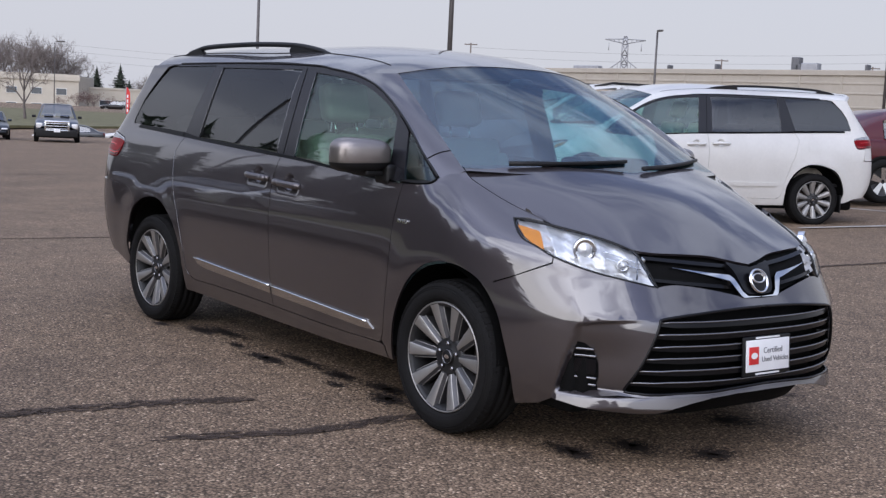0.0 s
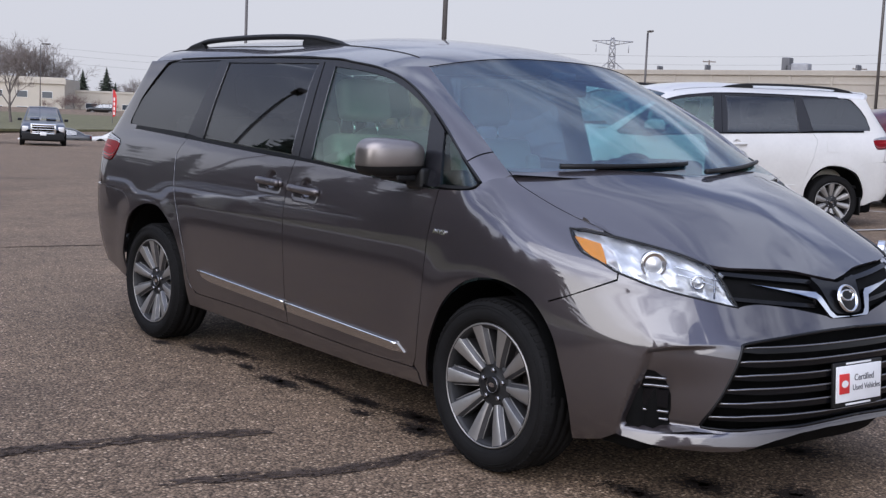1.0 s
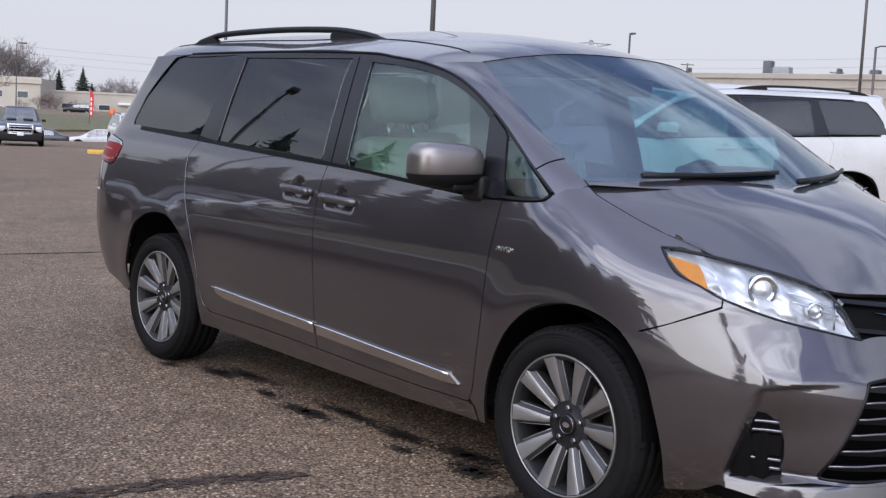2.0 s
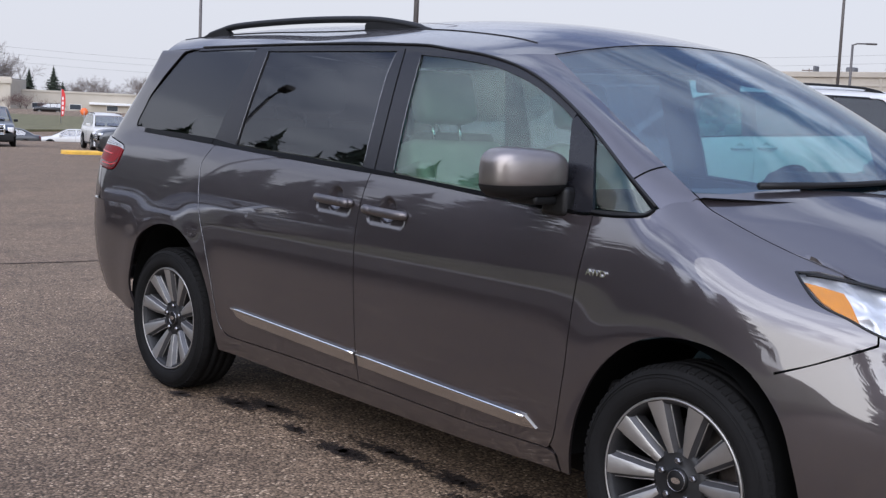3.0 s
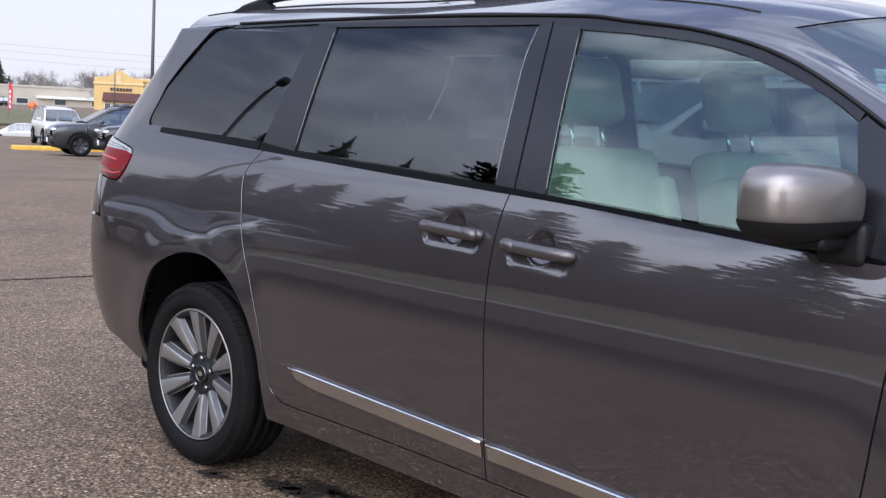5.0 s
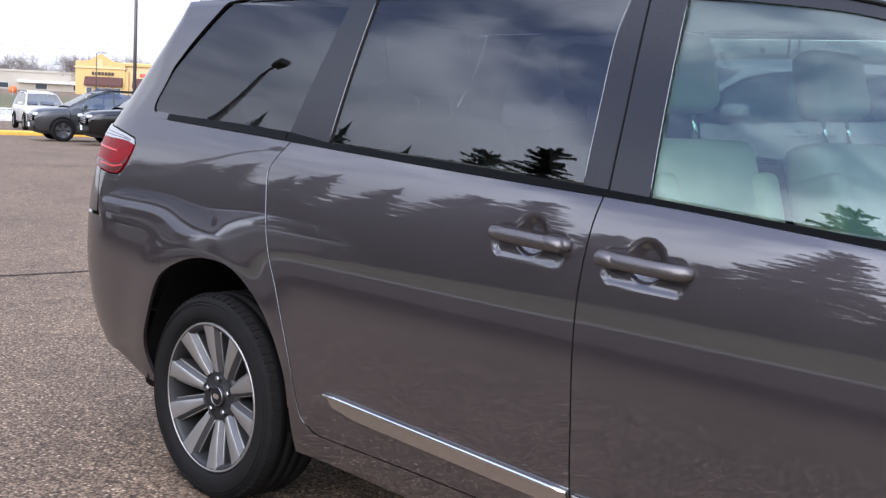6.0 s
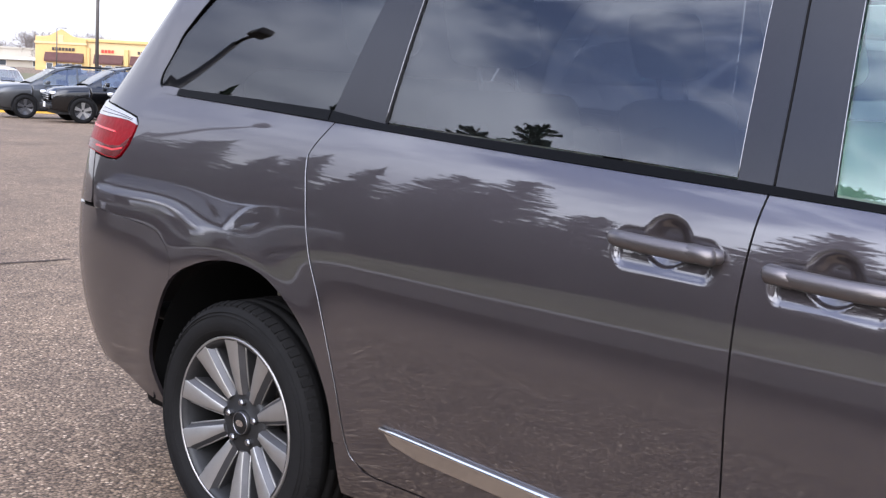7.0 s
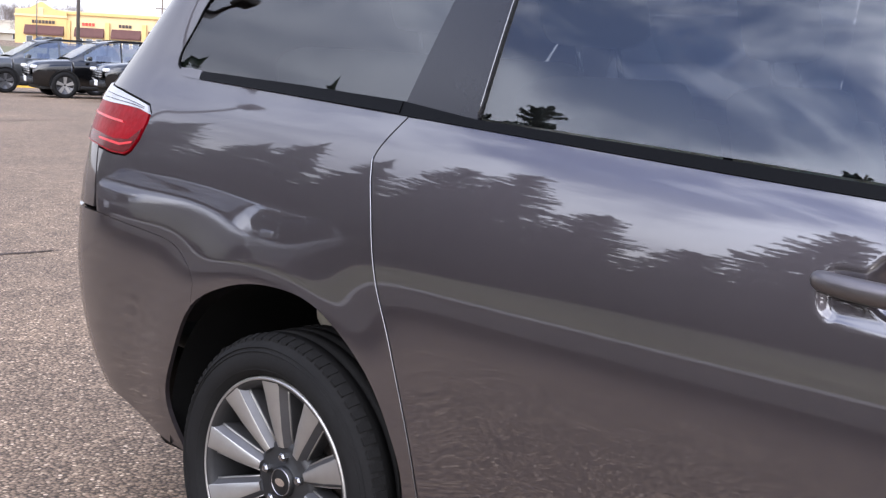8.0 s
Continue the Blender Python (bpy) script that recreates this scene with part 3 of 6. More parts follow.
TAIL_CHROME = [(-2.138, 1.114), (-2.20, 1.124), (-2.28, 1.128), (-2.38, 1.130), (-2.50, 1.133), (-2.60, 1.135), (-2.75, 1.136), (-2.75, 1.165), (-2.60, 1.170), (-2.47, 1.166), (-2.381, 1.158), (-2.25, 1.142), (-2.165, 1.130)]
ROCKER = [(-1.10, .262), (-.55, .250), (.05, .242), (.61, .236), (1.045, .244), (1.035, .306)] + low_run(1.0, -.96) + [(-1.0, .347), (-1.035, .380), (-1.055, .405), (-1.095, .402)]
Q_GLASS = [(u - .006, z + .004) for u, z in up(Q_EDGE)[::-1]] + [(-1.106, 1.606), (-1.216, 1.199), (-1.55, 1.208)]
M_GLASS = [(-1.014, 1.182), (-.993, 1.588), (-.061, 1.574), (-.076, 1.483), (-.056, 1.142), (-.45, 1.160)]
F_GLASS = [(.134, 1.131), (.095, 1.558)] + up([(.263, 1.546), (.511, 1.515), (.703, 1.464), (.871, 1.394), (.957, 1.343)]) + [(.988, 1.216), (1.012, 1.085), (.60, 1.104)]
S_GLASS = [(1.078, 1.285), (1.147, 1.082), (1.335, 1.085), (1.352, 1.098), (1.125, 1.268)]
TOP_EDGE = up(FRAME_TOP)
PILLAR_C = [(-1.218, 1.178), (-1.013, 1.172), (-.992, 1.600), (-1.098, 1.610)]
PILLAR_B = [(-.056, 1.128), (.134, 1.118), (.095, 1.562), (.085, 1.590), (-.066, 1.600), (-.061, 1.58), (-.077, 1.483)]
PILLAR_A = [(1.015, 1.067), (1.142, 1.067), (1.076, 1.290), (1.055, 1.308), (.975, 1.360), (.957, 1.343), (.990, 1.216)]
TOP_FRAME = [p for p in TOP_EDGE if p[0] < 1.0] + [(-1.655, 1.603), (-1.102, 1.606), (-.992, 1.592), (-.061, 1.579), (.095, 1.562)] + up([(.263, 1.549), (.511, 1.518), (.703, 1.467), (.871, 1.397), (.957, 1.346)])
BELT_TRIM = belt_run(-1.93, 1.14, 40) + [(1.012, 1.083), (.60, 1.102), (.134, 1.129), (-.056, 1.140), (-.45, 1.158), (-1.014, 1.180), (-1.216, 1.200), (-1.55, 1.213), (-1.93, 1.224)]
SMALL_FRAME = [(1.146, 1.066), (1.345, 1.076), (1.366, 1.098), (1.355, 1.10), (1.337, 1.084), (1.149, 1.080)]


def wheel(parent, at, s, turn=0.0, pocket=None):
    """Tyre, rim, ten spokes, brake disc and cap; s is the side it faces."""
    w = new("wheel")
    w.parent = parent
    w.location = at
    w.rotation_euler = (0, 0, radians(2.6) if s < 0 else math.pi - radians(2.6))
    tread = [(.236, .085), (.252, .108), (.275, .117), (.305, .115), (.330, .105), (.347, .088), (.353, .070), (.3535, .046), (.347, .044), (.347, .037), (.354, .035), (.355, .005),
             (.348, .003), (.348, -.003), (.355, -.005), (.354, -.035), (.347, -.037), (.347, -.044), (.3535, -.046), (.353, -.070), (.347, -.088), (.334, -.103), (.326, -.108), (.322, -.109), (.3215, -.1115), (.318, -.1125), (.300, -.114), (.282, -.114), (.279, -.1125), (.276, -.1125), (.274, -.1145), (.262, -.110), (.258, -.107), (.25, -.102), (.246, -.104), (.24, -.097), (.236, -.085)]
    tread = [(.236 + (r - .236) * .805, h) for r, h in tread]
    part("tyre", lathe([(r, -h) for r, h in tread], 72), RUBBER, w, "worn black all-season tyre")
    blocks_v, blocks_f = [], []
    for k in range(72):
        a = 2 * math.pi * k / 72
        for h0, h1 in ((-.098, -.072), (.072, .098)):
            base = len(blocks_v)
            for aa in (a, a + .055):
                for hh in (h0, h1):
                    edge = .3325 if abs(hh) < .09 else .3235
                    for rr in (edge - .012, edge):
                        blocks_v.append((rr * math.cos(aa), hh, rr * math.sin(aa)))
            for q in ((0, 1, 3, 2), (4, 6, 7, 5), (0, 4, 5, 1), (2, 3, 7, 6), (1, 5, 7, 3)):
                blocks_f.append(tuple(base + i for i in q))
    tagged(part("tread", (blocks_v, blocks_f), RUBBER, w, smooth=False), kind="stuff")
    for rr, hh in ((.3055, -.1105), (.2965, -.1145), (.2695, -.1155), (.2565, -.1115)):
        part("sidewall_ring", lathe([(rr - .0016, hh + .002), (rr - .0008, hh - .0012), (rr + .0008, hh - .0012), (rr + .0016, hh + .002)], 72), RUBBER, w)
    for k in range(26):
        a = 2 * math.pi * (k + (k // 13) * 6) / 38
        if k % 13 in (4, 9):
            continue
        ca, sa = math.cos(a), math.sin(a)
        part("sidewall_mark", ([(r * ca - q * sa, -.1158 + .001 * (r > .28), r * sa + q * ca) for r, q in ((.277, -.005), (.289, -.005), (.289, .005), (.277, .005))], [(0, 3, 2, 1)]), RUBBER_MARK, w)
    part("rim_barrel", lathe([(.238, -.088), (.2385, -.097), (.233, -.101), (.225, -.099), (.218, -.088), (.212, -.03), (.208, .08), (.235, .09)], 72), BARREL, w)
    part("rim_lip", lathe([(.239, -.090), (.2395, -.099), (.2360, -.1030), (.2325, -.1025), (.231, -.098)], 96), ALLOY, w, "bright machined rim edge")
    part("brake_disc", lathe([(.05, .02), (.165, .02), (.165, .04), (.05, .04)], 48), BRAKE, w)
    part("brake_caliper", box((.09, .06, .15), (.13 if s < 0 else -.13, .03, .05), .015), BRAKE, w)
    for k in range(10):
        a = math.pi / 2 + turn + 2 * math.pi * k / 10
        # each spoke widens outward, with a bright face and dark flanks
        prof = [(.078, .0095, -.070), (.12, .0145, -.080), (.16, .0200, -.088), (.20, .0240, -.094), (.2285, .0285, -.0985)]
        verts, faces = [], []
        for r, hw, h in prof:
            for q, dh in ((-hw - .013, .020), (-hw, 0), (hw, 0), (hw + .013, .020), (hw + .008, .06), (-hw - .008, .06)):
                verts.append((r * math.cos(a) - q * math.sin(a), h + dh, r * math.sin(a) + q * math.cos(a)))
        n = 6
        for i in range(len(prof) - 1):
            for j in range(n):
                if j == 1:
                    continue
                faces.append((i * n + j, i * n + (j + 1) % n, (i + 1) * n + (j + 1) % n, (i + 1) * n + j))
        faces.append((0, 1, 2, 3, 4, 5))
        sp = part("spoke", (verts, faces), pocket or ALLOY_DARK, w, "alloy spoke with machined face" if k == 0 else "", smooth=False)
        fv, ff = [], []
        for r, hw, h in prof:
            for q, dh in ((-hw, -.0006), (-hw * .9, -.0022), (hw * .9, -.0022), (hw, -.0006)):
                fv.append((r * math.cos(a) - q * math.sin(a), h + dh, r * math.sin(a) + q * math.cos(a)))
        for i in range(len(prof) - 1):
            for j in range(3):
                ff.append((i * 4 + j, i * 4 + j + 1, i * 4 + 5 + j, i * 4 + 4 + j))
        part("spoke_face", (fv, ff), ALLOY, sp)
        for sd in (1, -1):
            rib = [((r - .006) * math.cos(a) - sd * (hw + .0105) * math.sin(a), h + .018, (r - .006) * math.sin(a) + sd * (hw + .0105) * math.cos(a)) for r, hw, h in prof]
            part("spoke_rib", tube(rib, .0022, 5), ALLOY, sp)
    part("hub", lathe([(.001, -.066), (.034, -.066), (.038, -.060), (.074, -.064), (.088, -.060), (.094, -.045), (.094, -.01), (.06, .03)], 40), BARREL, w)
    cap = part("centre_cap", lathe([(.0005, -.074), (.030, -.074), (.035, -.070), (.036, -.060)], 32), BLACK_TRIM, w)
    part("cap_ring", lathe([(.0285, -.0738), (.029, -.0760), (.0305, -.0755), (.031, -.0725)], 32), SATIN_DARK, cap)
    part("cap_oval", ([(x, -.0768, z) for x, z in [(.016 * math.cos(i * .393), .009 * math.sin(i * .393)) for i in range(16)]], [tuple(range(16))[::-1]]), CHROME, cap, "plain bright oval mark")
    for k in range(5):
        a = math.pi / 2 + 2 * math.pi * k / 5
        v, f = lathe([(.0005, -.078), (.007, -.078), (.0105, -.074), (.0105, -.055)], 6)
        part("wheel_nut", ([(x + .057 * math.cos(a), y, z + .057 * math.sin(a)) for x, y, z in v], f), SATIN_DARK, w, smooth=False)
    return w


def seat(parent, at, name="seat", wide=.50):
    """A leather bucket seat with headrest, facing +x."""
    st = new(name)
    st.parent = parent
    st.location = at
    lean = Matrix.Rotation(radians(-16), 4, "Y")

    def pad(size, place, bevel, turn=None):
        bm = box(size, (0, 0, 0), bevel, 4)
        m = Matrix.Translation(place) @ (turn or Matrix())
        bmesh.ops.transform(bm, matrix=m, verts=bm.verts)
        return bm
    part("cushion", pad((.50, wide, .15), (.02, 0, .30), .05), LEATHER, st)
    part("backrest", pad((.14, wide, .60), (-.30, 0, .64), .055, lean), LEATHER, st)
    for q in (-1, 1):
        part("side_bolster", pad((.17, .08, .50), (-.26, q * (wide / 2 - .03), .60), .035, lean), LEATHER, st)
        part("headrest_post", tube([(-.385, q * .07, .90), (-.42, q * .07, 1.05)], .008), CHROME, st)
    part("headrest", pad((.11, .29, .21), (-.43, 0, 1.105), .05, lean), LEATHER, st)
    part("pedestal", pad((.42, wide * .8, .22), (0, 0, .12), .02), DASH, st)
    return st


YR = curve((-2.45, .690), (-1.6, .728), (-1.0, .738), (0, .748), (.3, .760), (.5, .775), (.8, .80))
ZR = curve((-2.45, 1.606), (-2.1, 1.613), (-1.6, 1.618), (-1.0, 1.621), (0, 1.606), (.3, 1.578), (.5, 1.552), (.8, 1.46))
ZC = curve((-2.45, 1.690), (-2.2, 1.715), (-1.5, 1.742), (-.6, 1.75), (.1, 1.735), (.4, 1.705), (.65, 1.658), (.785, 1.626))


def roof_front(w):
    """Where the roof ends at the windscreen and the pillars; w runs from -1 to 1 across it."""
    return .785 - .115 * abs(w * .78 / .64) ** 2.4 if abs(w) < .82 else .668 - (abs(w) - .82) / .18 * .172


def roof_point(w, x):
    zr, zc = ZR(x), ZC(x)
    fall = 2.6 + 1.5 * ease(-x, .6, 1.8)
    return (x, YR(x) * w, zr + (zc - zr) * (1 - abs(w) ** fall))


def minivan(name, paint, m, label, sport=True):
    """A seven-seat minivan with its panels, glass, cabin and wheels; origin on the ground between the axles."""
    van = tagged(new(name), label, "car")
    van.matrix_world = m
    shell_paint, grip = (PAINT_SKY_SHINE, PAINT_HANDLE) if sport else (PAINT_WHITE_PLASTIC, PAINT_WHITE_PLASTIC)
    g = .0022
    for s in (-1, 1):
        hz = steps(.922, 1.072, .005)
        panel("sliding_door", shrink(SLIDE_DOOR, g), paint, van, s, us=steps(-.30, -.03, .0055), zs=hz, dent=handle_dent)
        panel("front_door", shrink(FRONT_DOOR, g), paint, van, s, us=steps(.04, .31, .0055), zs=hz, dent=handle_dent)
        panel("rocker", shrink(ROCKER, g), paint, van, s, dz=.02)
        panel("front_fender", shrink(FENDER, g), paint, van, s, du=.014, dz=.012, e=.03)
        panel("quarter_panel", shrink(QUARTER, g * .6), paint, van, s, du=.025, dz=.025, e=.015)
        panel("quarter_window", Q_GLASS, GLASS_PRIVACY, van, s, lift=-.006, dent=glass_dent, thick=.004, label="dark privacy glass")
        panel("rear_door_window", M_GLASS, GLASS_PRIVACY, van, s, lift=-.006, dent=glass_dent, thick=.004, label="dark privacy glass")
        panel("front_door_window", F_GLASS, GLASS_FRONT, van, s, lift=-.006, dent=glass_dent, thick=.004, label="light green tinted glass")
        panel("quarter_light", S_GLASS, GLASS_SMALL, van, s, lift=-.006, dent=glass_dent, thick=.004)
        panel("rear_pillar", shrink(PILLAR_C, .001), PILLAR, van, s, dent=glass_dent)
        panel("middle_pillar", shrink(PILLAR_B, .001), PILLAR, van, s, dent=glass_dent)
        panel("front_pillar", shrink(PILLAR_A, .001), PILLAR, van, s, dent=glass_dent)
        panel("window_frame", TOP_FRAME, PILLAR, van, s, dz=.02, lift=-.001)
        panel("belt_moulding", BELT_TRIM, BELT_BLACK, van, s, dz=.01, lift=.004)
        panel("quarter_light_seal", SMALL_FRAME, BLACK_TRIM, van, s, dz=.01, lift=.003)
        run = [flank(u, z, -.001) for u, z in up(Q_EDGE)]
        part("quarter_window_seal", tube([(p[0], p[1] * -s, p[2]) for p in run], .003, 6), BELT_BLACK, van)
        run = [flank(u, z, .001) for u, z in [(1.142, 1.069), (1.25, 1.069), (1.335, 1.076), (1.358, 1.092), (1.348, 1.106), (1.25, 1.180), (1.184, 1.230)]]
        part("quarter_light_rubber", tube([(p[0], p[1] * -s, p[2]) for p in spline(run, 4)], .005, 6), BELT_BLACK, van)
        def run_on(pts, lift):
            out = [flank(u, z, lift + glass_dent(u, z)) for u, z in spline(pts, 6)]
            return [(p[0], p[1] * -s, p[2]) for p in out]
        part("door_gap", tube(run_on([(.020, 1.122), (.012, 1.30), (-.001, 1.46), (-.012, 1.585)], .0005), .0024, 6), BELT_BLACK, van)
        part("glass_run", tube(run_on([(.134, 1.131), (.118, 1.30), (.095, 1.558)], .0003), .0009, 6), SATIN_DARK, van)
        part("glass_run", tube(run_on([(-.056, 1.143), (-.066, 1.32), (-.076, 1.483), (-.063, 1.573)], .0003), .0009, 6), SATIN_DARK, van)
        part("glass_run", tube(run_on([(-1.014, 1.184), (-1.003, 1.40), (-.993, 1.585)], .0003), .0009, 6), SATIN_DARK, van)
        if not sport:
            panel("side_moulding", [(-.95, .50), (.93, .47), (.95, .49), (.93, .525), (-.95, .545), (-.97, .52)], paint, van, s, dz=.015, lift=.012, thick=.012, label="white rubbing strip along the doors")
            panel("fuel_flap", [(-1.56, .955), (-1.40, .950), (-1.38, .965), (-1.38, 1.08), (-1.40, 1.10), (-1.56, 1.105), (-1.58, 1.09), (-1.58, .97)], paint, van, s, du=.03, dz=.03, lift=.003, thick=.006)
            part("mud_flap", box((.02, .20, .22), (-1.90, .84 * s, .30), .008), BLACK_TRIM, van)
        if sport:
            edge_run = [flank(u - .0015, z, .0008) for u, z in up(GAP_R)[6:42]]
            part("door_edge_guard", tube([(p[0], p[1] * -s, p[2]) for p in edge_run], .0012, 6), SATIN_DARK, van, "thin bright guard along the door edge")
        seal = [(u, z + .004) for u, z in TOP_EDGE]
        part("roof_gutter", tube([flank(u, z, .002)[:1] + (flank(u, z, .002)[1] * -s, z) for u, z in seal], .0055, 6), BLACK_TRIM, van)
        panel("sliding_door_track", [(-1.93, 1.206), (-1.215, 1.176), (-1.215, 1.200), (-1.55, 1.211), (-1.93, 1.221)], BELT_BLACK, van, s, dz=.01, lift=.006, thick=.012)
        panel("track_cap", [(-2.04, 1.210), (-1.93, 1.204), (-1.93, 1.225), (-1.98, 1.229), (-2.05, 1.229)], paint, van, s, du=.02, dz=.01, lift=.002, thick=.012)
        lamp = panel("tail_lamp", TAIL_LAMP, RED_LENS, van, s, du=.03, dz=.02, lift=.004, label="red tail lamp with clear upper edge")
        panel("lamp_trim", shrink(TAIL_CHROME, -.0025), LAMP_CLEAR, lamp, s, du=.03, dz=.01, lift=.006, thick=.006)
        panel("lamp_shade", [(-2.150, 1.075), (-2.162, 1.052), (-2.195, 1.021), (-2.225, 1.012), (-2.30, 1.012), (-2.42, 1.024), (-2.60, 1.034), (-2.60, 1.060), (-2.42, 1.052), (-2.30, 1.042), (-2.215, 1.046)], RED_DARK, lamp, s, du=.03, dz=.01, lift=.0052, thick=.004)
        panel("lamp_bar", [(-2.27, 1.082), (-2.44, 1.092), (-2.60, 1.098), (-2.60, 1.103), (-2.44, 1.098), (-2.28, 1.088)], RED_PALE, lamp, s, du=.03, dz=.01, lift=.0060, thick=.004)
        panel("lamp_bar", [(-2.19, 1.037), (-2.26, 1.028), (-2.40, 1.036), (-2.40, 1.041), (-2.26, 1.034), (-2.185, 1.043)], RED_PALE, lamp, s, du=.03, dz=.01, lift=.0064, thick=.004)
        for k in (.25, .6):
            line = [flank(u, z0 + (z1 - z0) * k, .0075) for u, z0, z1 in ((-2.175, 1.121, 1.131), (-2.25, 1.127, 1.142), (-2.38, 1.130, 1.158), (-2.47, 1.132, 1.166), (-2.60, 1.135, 1.170))]
            part("lamp_line", tube([(p[0], p[1] * -s, p[2]) for p in line], .0012, 5), SATIN_DARK, lamp)
        # head lamp: lens over a bright bowl with projector, amber corner
        hl = panel("head_lamp", shrink(HEAD, .002), LENS, van, s, du=.03, dz=.03, lift=.002, thick=.003, label="clear head lamp with bright reflector and amber corner")
        panel("lamp_bowl", HEAD, REFLECTOR, hl, s, du=.02, dz=.018, lift=-.020, thick=.004,
              dent=lambda u, z: -.020 * abs(math.sin(u * 31)) - .011 * abs(math.sin(z * 70 + u * 22)))
        panel("amber_reflector", [(1.978, .942), (2.03, .934), (2.086, .922), (2.078, .858), (2.045, .866), (2.000, .900)], AMBER, hl, s, du=.03, lift=-.012, thick=.006)
        top_l, low_l = curve(*HEAD_TOP), curve(*HEAD_LOW)
        for hu in (2.445,):
            z0, z1 = low_l(hu) + .012, top_l(hu) - .012
            rib = [flank(hu + .03 * q, z0 + (z1 - z0) * q, -.012) for q in (0, .25, .5, .75, 1)]
            part("lamp_rib", tube([(p[0], p[1] * -s, p[2]) for p in rib], .0035, 6), SATIN_DARK, hl)
        for zz in (.45, .62):
            fin = [flank(u, low_l(u) + (top_l(u) - low_l(u)) * zz, -.010) for u in steps(2.33, 2.47, .02)]
            part("lamp_fin", tube([(p[0], p[1] * -s, p[2]) for p in fin], .003, 6), CHROME, hl)
        seal_run = [flank(u, z, -.001) for u, z in HEAD + HEAD[:1]]
        part("lamp_seal", tube([(p[0], p[1] * -s, p[2]) for p in seal_run], .0042, 6), BLACK_TRIM, hl)
        brim = [flank(u, top_l(u) - .004, .0) for u in steps(2.0, 2.45, .03)]
        part("lamp_brow", tube([(p[0], p[1] * -s, p[2]) for p in brim], .0045, 6), GRILLE_BLACK, hl)
        for cu, cz, rr in ((2.255, .866, .047), (2.40, .815, .024)):
            c = Vector(flank(cu, cz, -.030))
            fwd = Vector((.86, -.50, 0))
            q = fwd.to_track_quat("Y", "Z").to_matrix().to_4x4()
            v, f = lathe([(rr * .45, .012), (rr * .75, .014), (rr, .020), (rr * 1.04, .012), (rr * 1.0, -.01)], 28)
            ringv = [Matrix.Translation(c) @ q @ Vector(p) for p in v]
            part("lamp_ring", ([(p.x, p.y * -s, p.z) for p in ringv], f), CHROME, hl)
            v, f = lathe([(.0005, .030), (rr * .3, .027), (rr * .55, .018), (rr * .7, .008)], 24)
            ev = [Matrix.Translation(c) @ q @ Vector(p) for p in v]
            part("projector_lens", ([(p.x, p.y * -s, p.z) for p in ev], f), REFLECTOR, hl)
        # door handles
        for (cx, cz, e), nm in zip(HANDLES, ("rear", "front")):
            run = [(-.122, -.004, .010), (-.112, .008, .0135), (-.07, .021, .0150), (0, .025, .0155), (.07, .023, .0155), (.108, .012, .0150), (.122, .0, .010)]
            pts = []
            for dx, out, r in run:
                p = flank(cx + dx, cz - dx * .03, out)
                pts.append((p[0], p[1] * -s, p[2]))
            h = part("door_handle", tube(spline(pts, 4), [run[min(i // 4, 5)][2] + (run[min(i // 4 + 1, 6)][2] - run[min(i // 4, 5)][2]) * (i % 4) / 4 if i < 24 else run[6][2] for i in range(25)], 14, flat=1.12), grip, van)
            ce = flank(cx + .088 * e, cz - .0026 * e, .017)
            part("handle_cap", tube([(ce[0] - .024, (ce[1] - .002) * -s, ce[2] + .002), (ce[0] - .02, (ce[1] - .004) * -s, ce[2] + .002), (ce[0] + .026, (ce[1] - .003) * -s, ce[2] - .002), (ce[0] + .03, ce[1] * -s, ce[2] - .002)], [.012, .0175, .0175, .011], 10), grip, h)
        # bright strip low on the doors
        if sport:
            for a, b, nm in ((-.912, -.014, 0), (.008, .962, 1)):
                def zt(u):
                    return .484 + (u + .915) * (-.0445)
                if nm == 0:
                    poly = [(a, zt(a))] + [(a + .03, zt(a) - .035), (a + .12, zt(a + .1) - .047), (b, zt(b) - .046), (b, zt(b))]
                else:
                    poly = [(a, zt(a)), (a, zt(a) - .046), (b - .10, zt(b) - .036), (b, .369), (b - .05, zt(b - .05))]
                strip = panel("door_moulding", poly, STRIP, van, s, dz=.012, lift=.006, thick=.006, label="satin chrome lower door strip")
                zu = zt
                run = [flank(q, zu(q) - .004, .007) for q in steps(a, b - .05 * nm, .05)]
                part("moulding_edge", tube([(p[0], p[1] * -s, p[2]) for p in run], .0065, 8), CHROME, strip)
        # mirror
        mir = new("door_mirror")
        mir.parent = van
        mv, mf = [], []

        def sp(c, e):
            return math.copysign(abs(c) ** e, c)
        for i in range(25):
            la = -math.pi / 2 + math.pi * i / 24
            for k in range(36):
                lo_a = 2 * math.pi * k / 36
                x = sp(math.cos(la), .55) * sp(math.cos(lo_a), .62)
                y = sp(math.cos(la), .55) * sp(math.sin(lo_a), .62)
                z = sp(math.sin(la), .62)
                q = (y + 1) / 2
                x = x * .104 if x > 0 else x * .062
                mv.append((.925 + x * (1.0 - .12 * q) + .035 * (1 - q), s * (1.038 + y * .134), 1.180 + z * .082 * (.86 + .14 * q) - .004 * q))
        for i in range(24):
            for k in range(36):
                f4 = (i * 36 + k, i * 36 + (k + 1) % 36, (i + 1) * 36 + (k + 1) % 36, (i + 1) * 36 + k)
                mf.append(f4 if s > 0 else f4[::-1])
        # on the grey van the shell's colour is lightened to carry sky shine
        part("mirror_shell", (mv, mf), shell_paint, mir)
        low_v = [tuple(c + (p - c) * 1.025 for p, c in zip(v, (.940, s * 1.038, 1.180))) for v in mv]
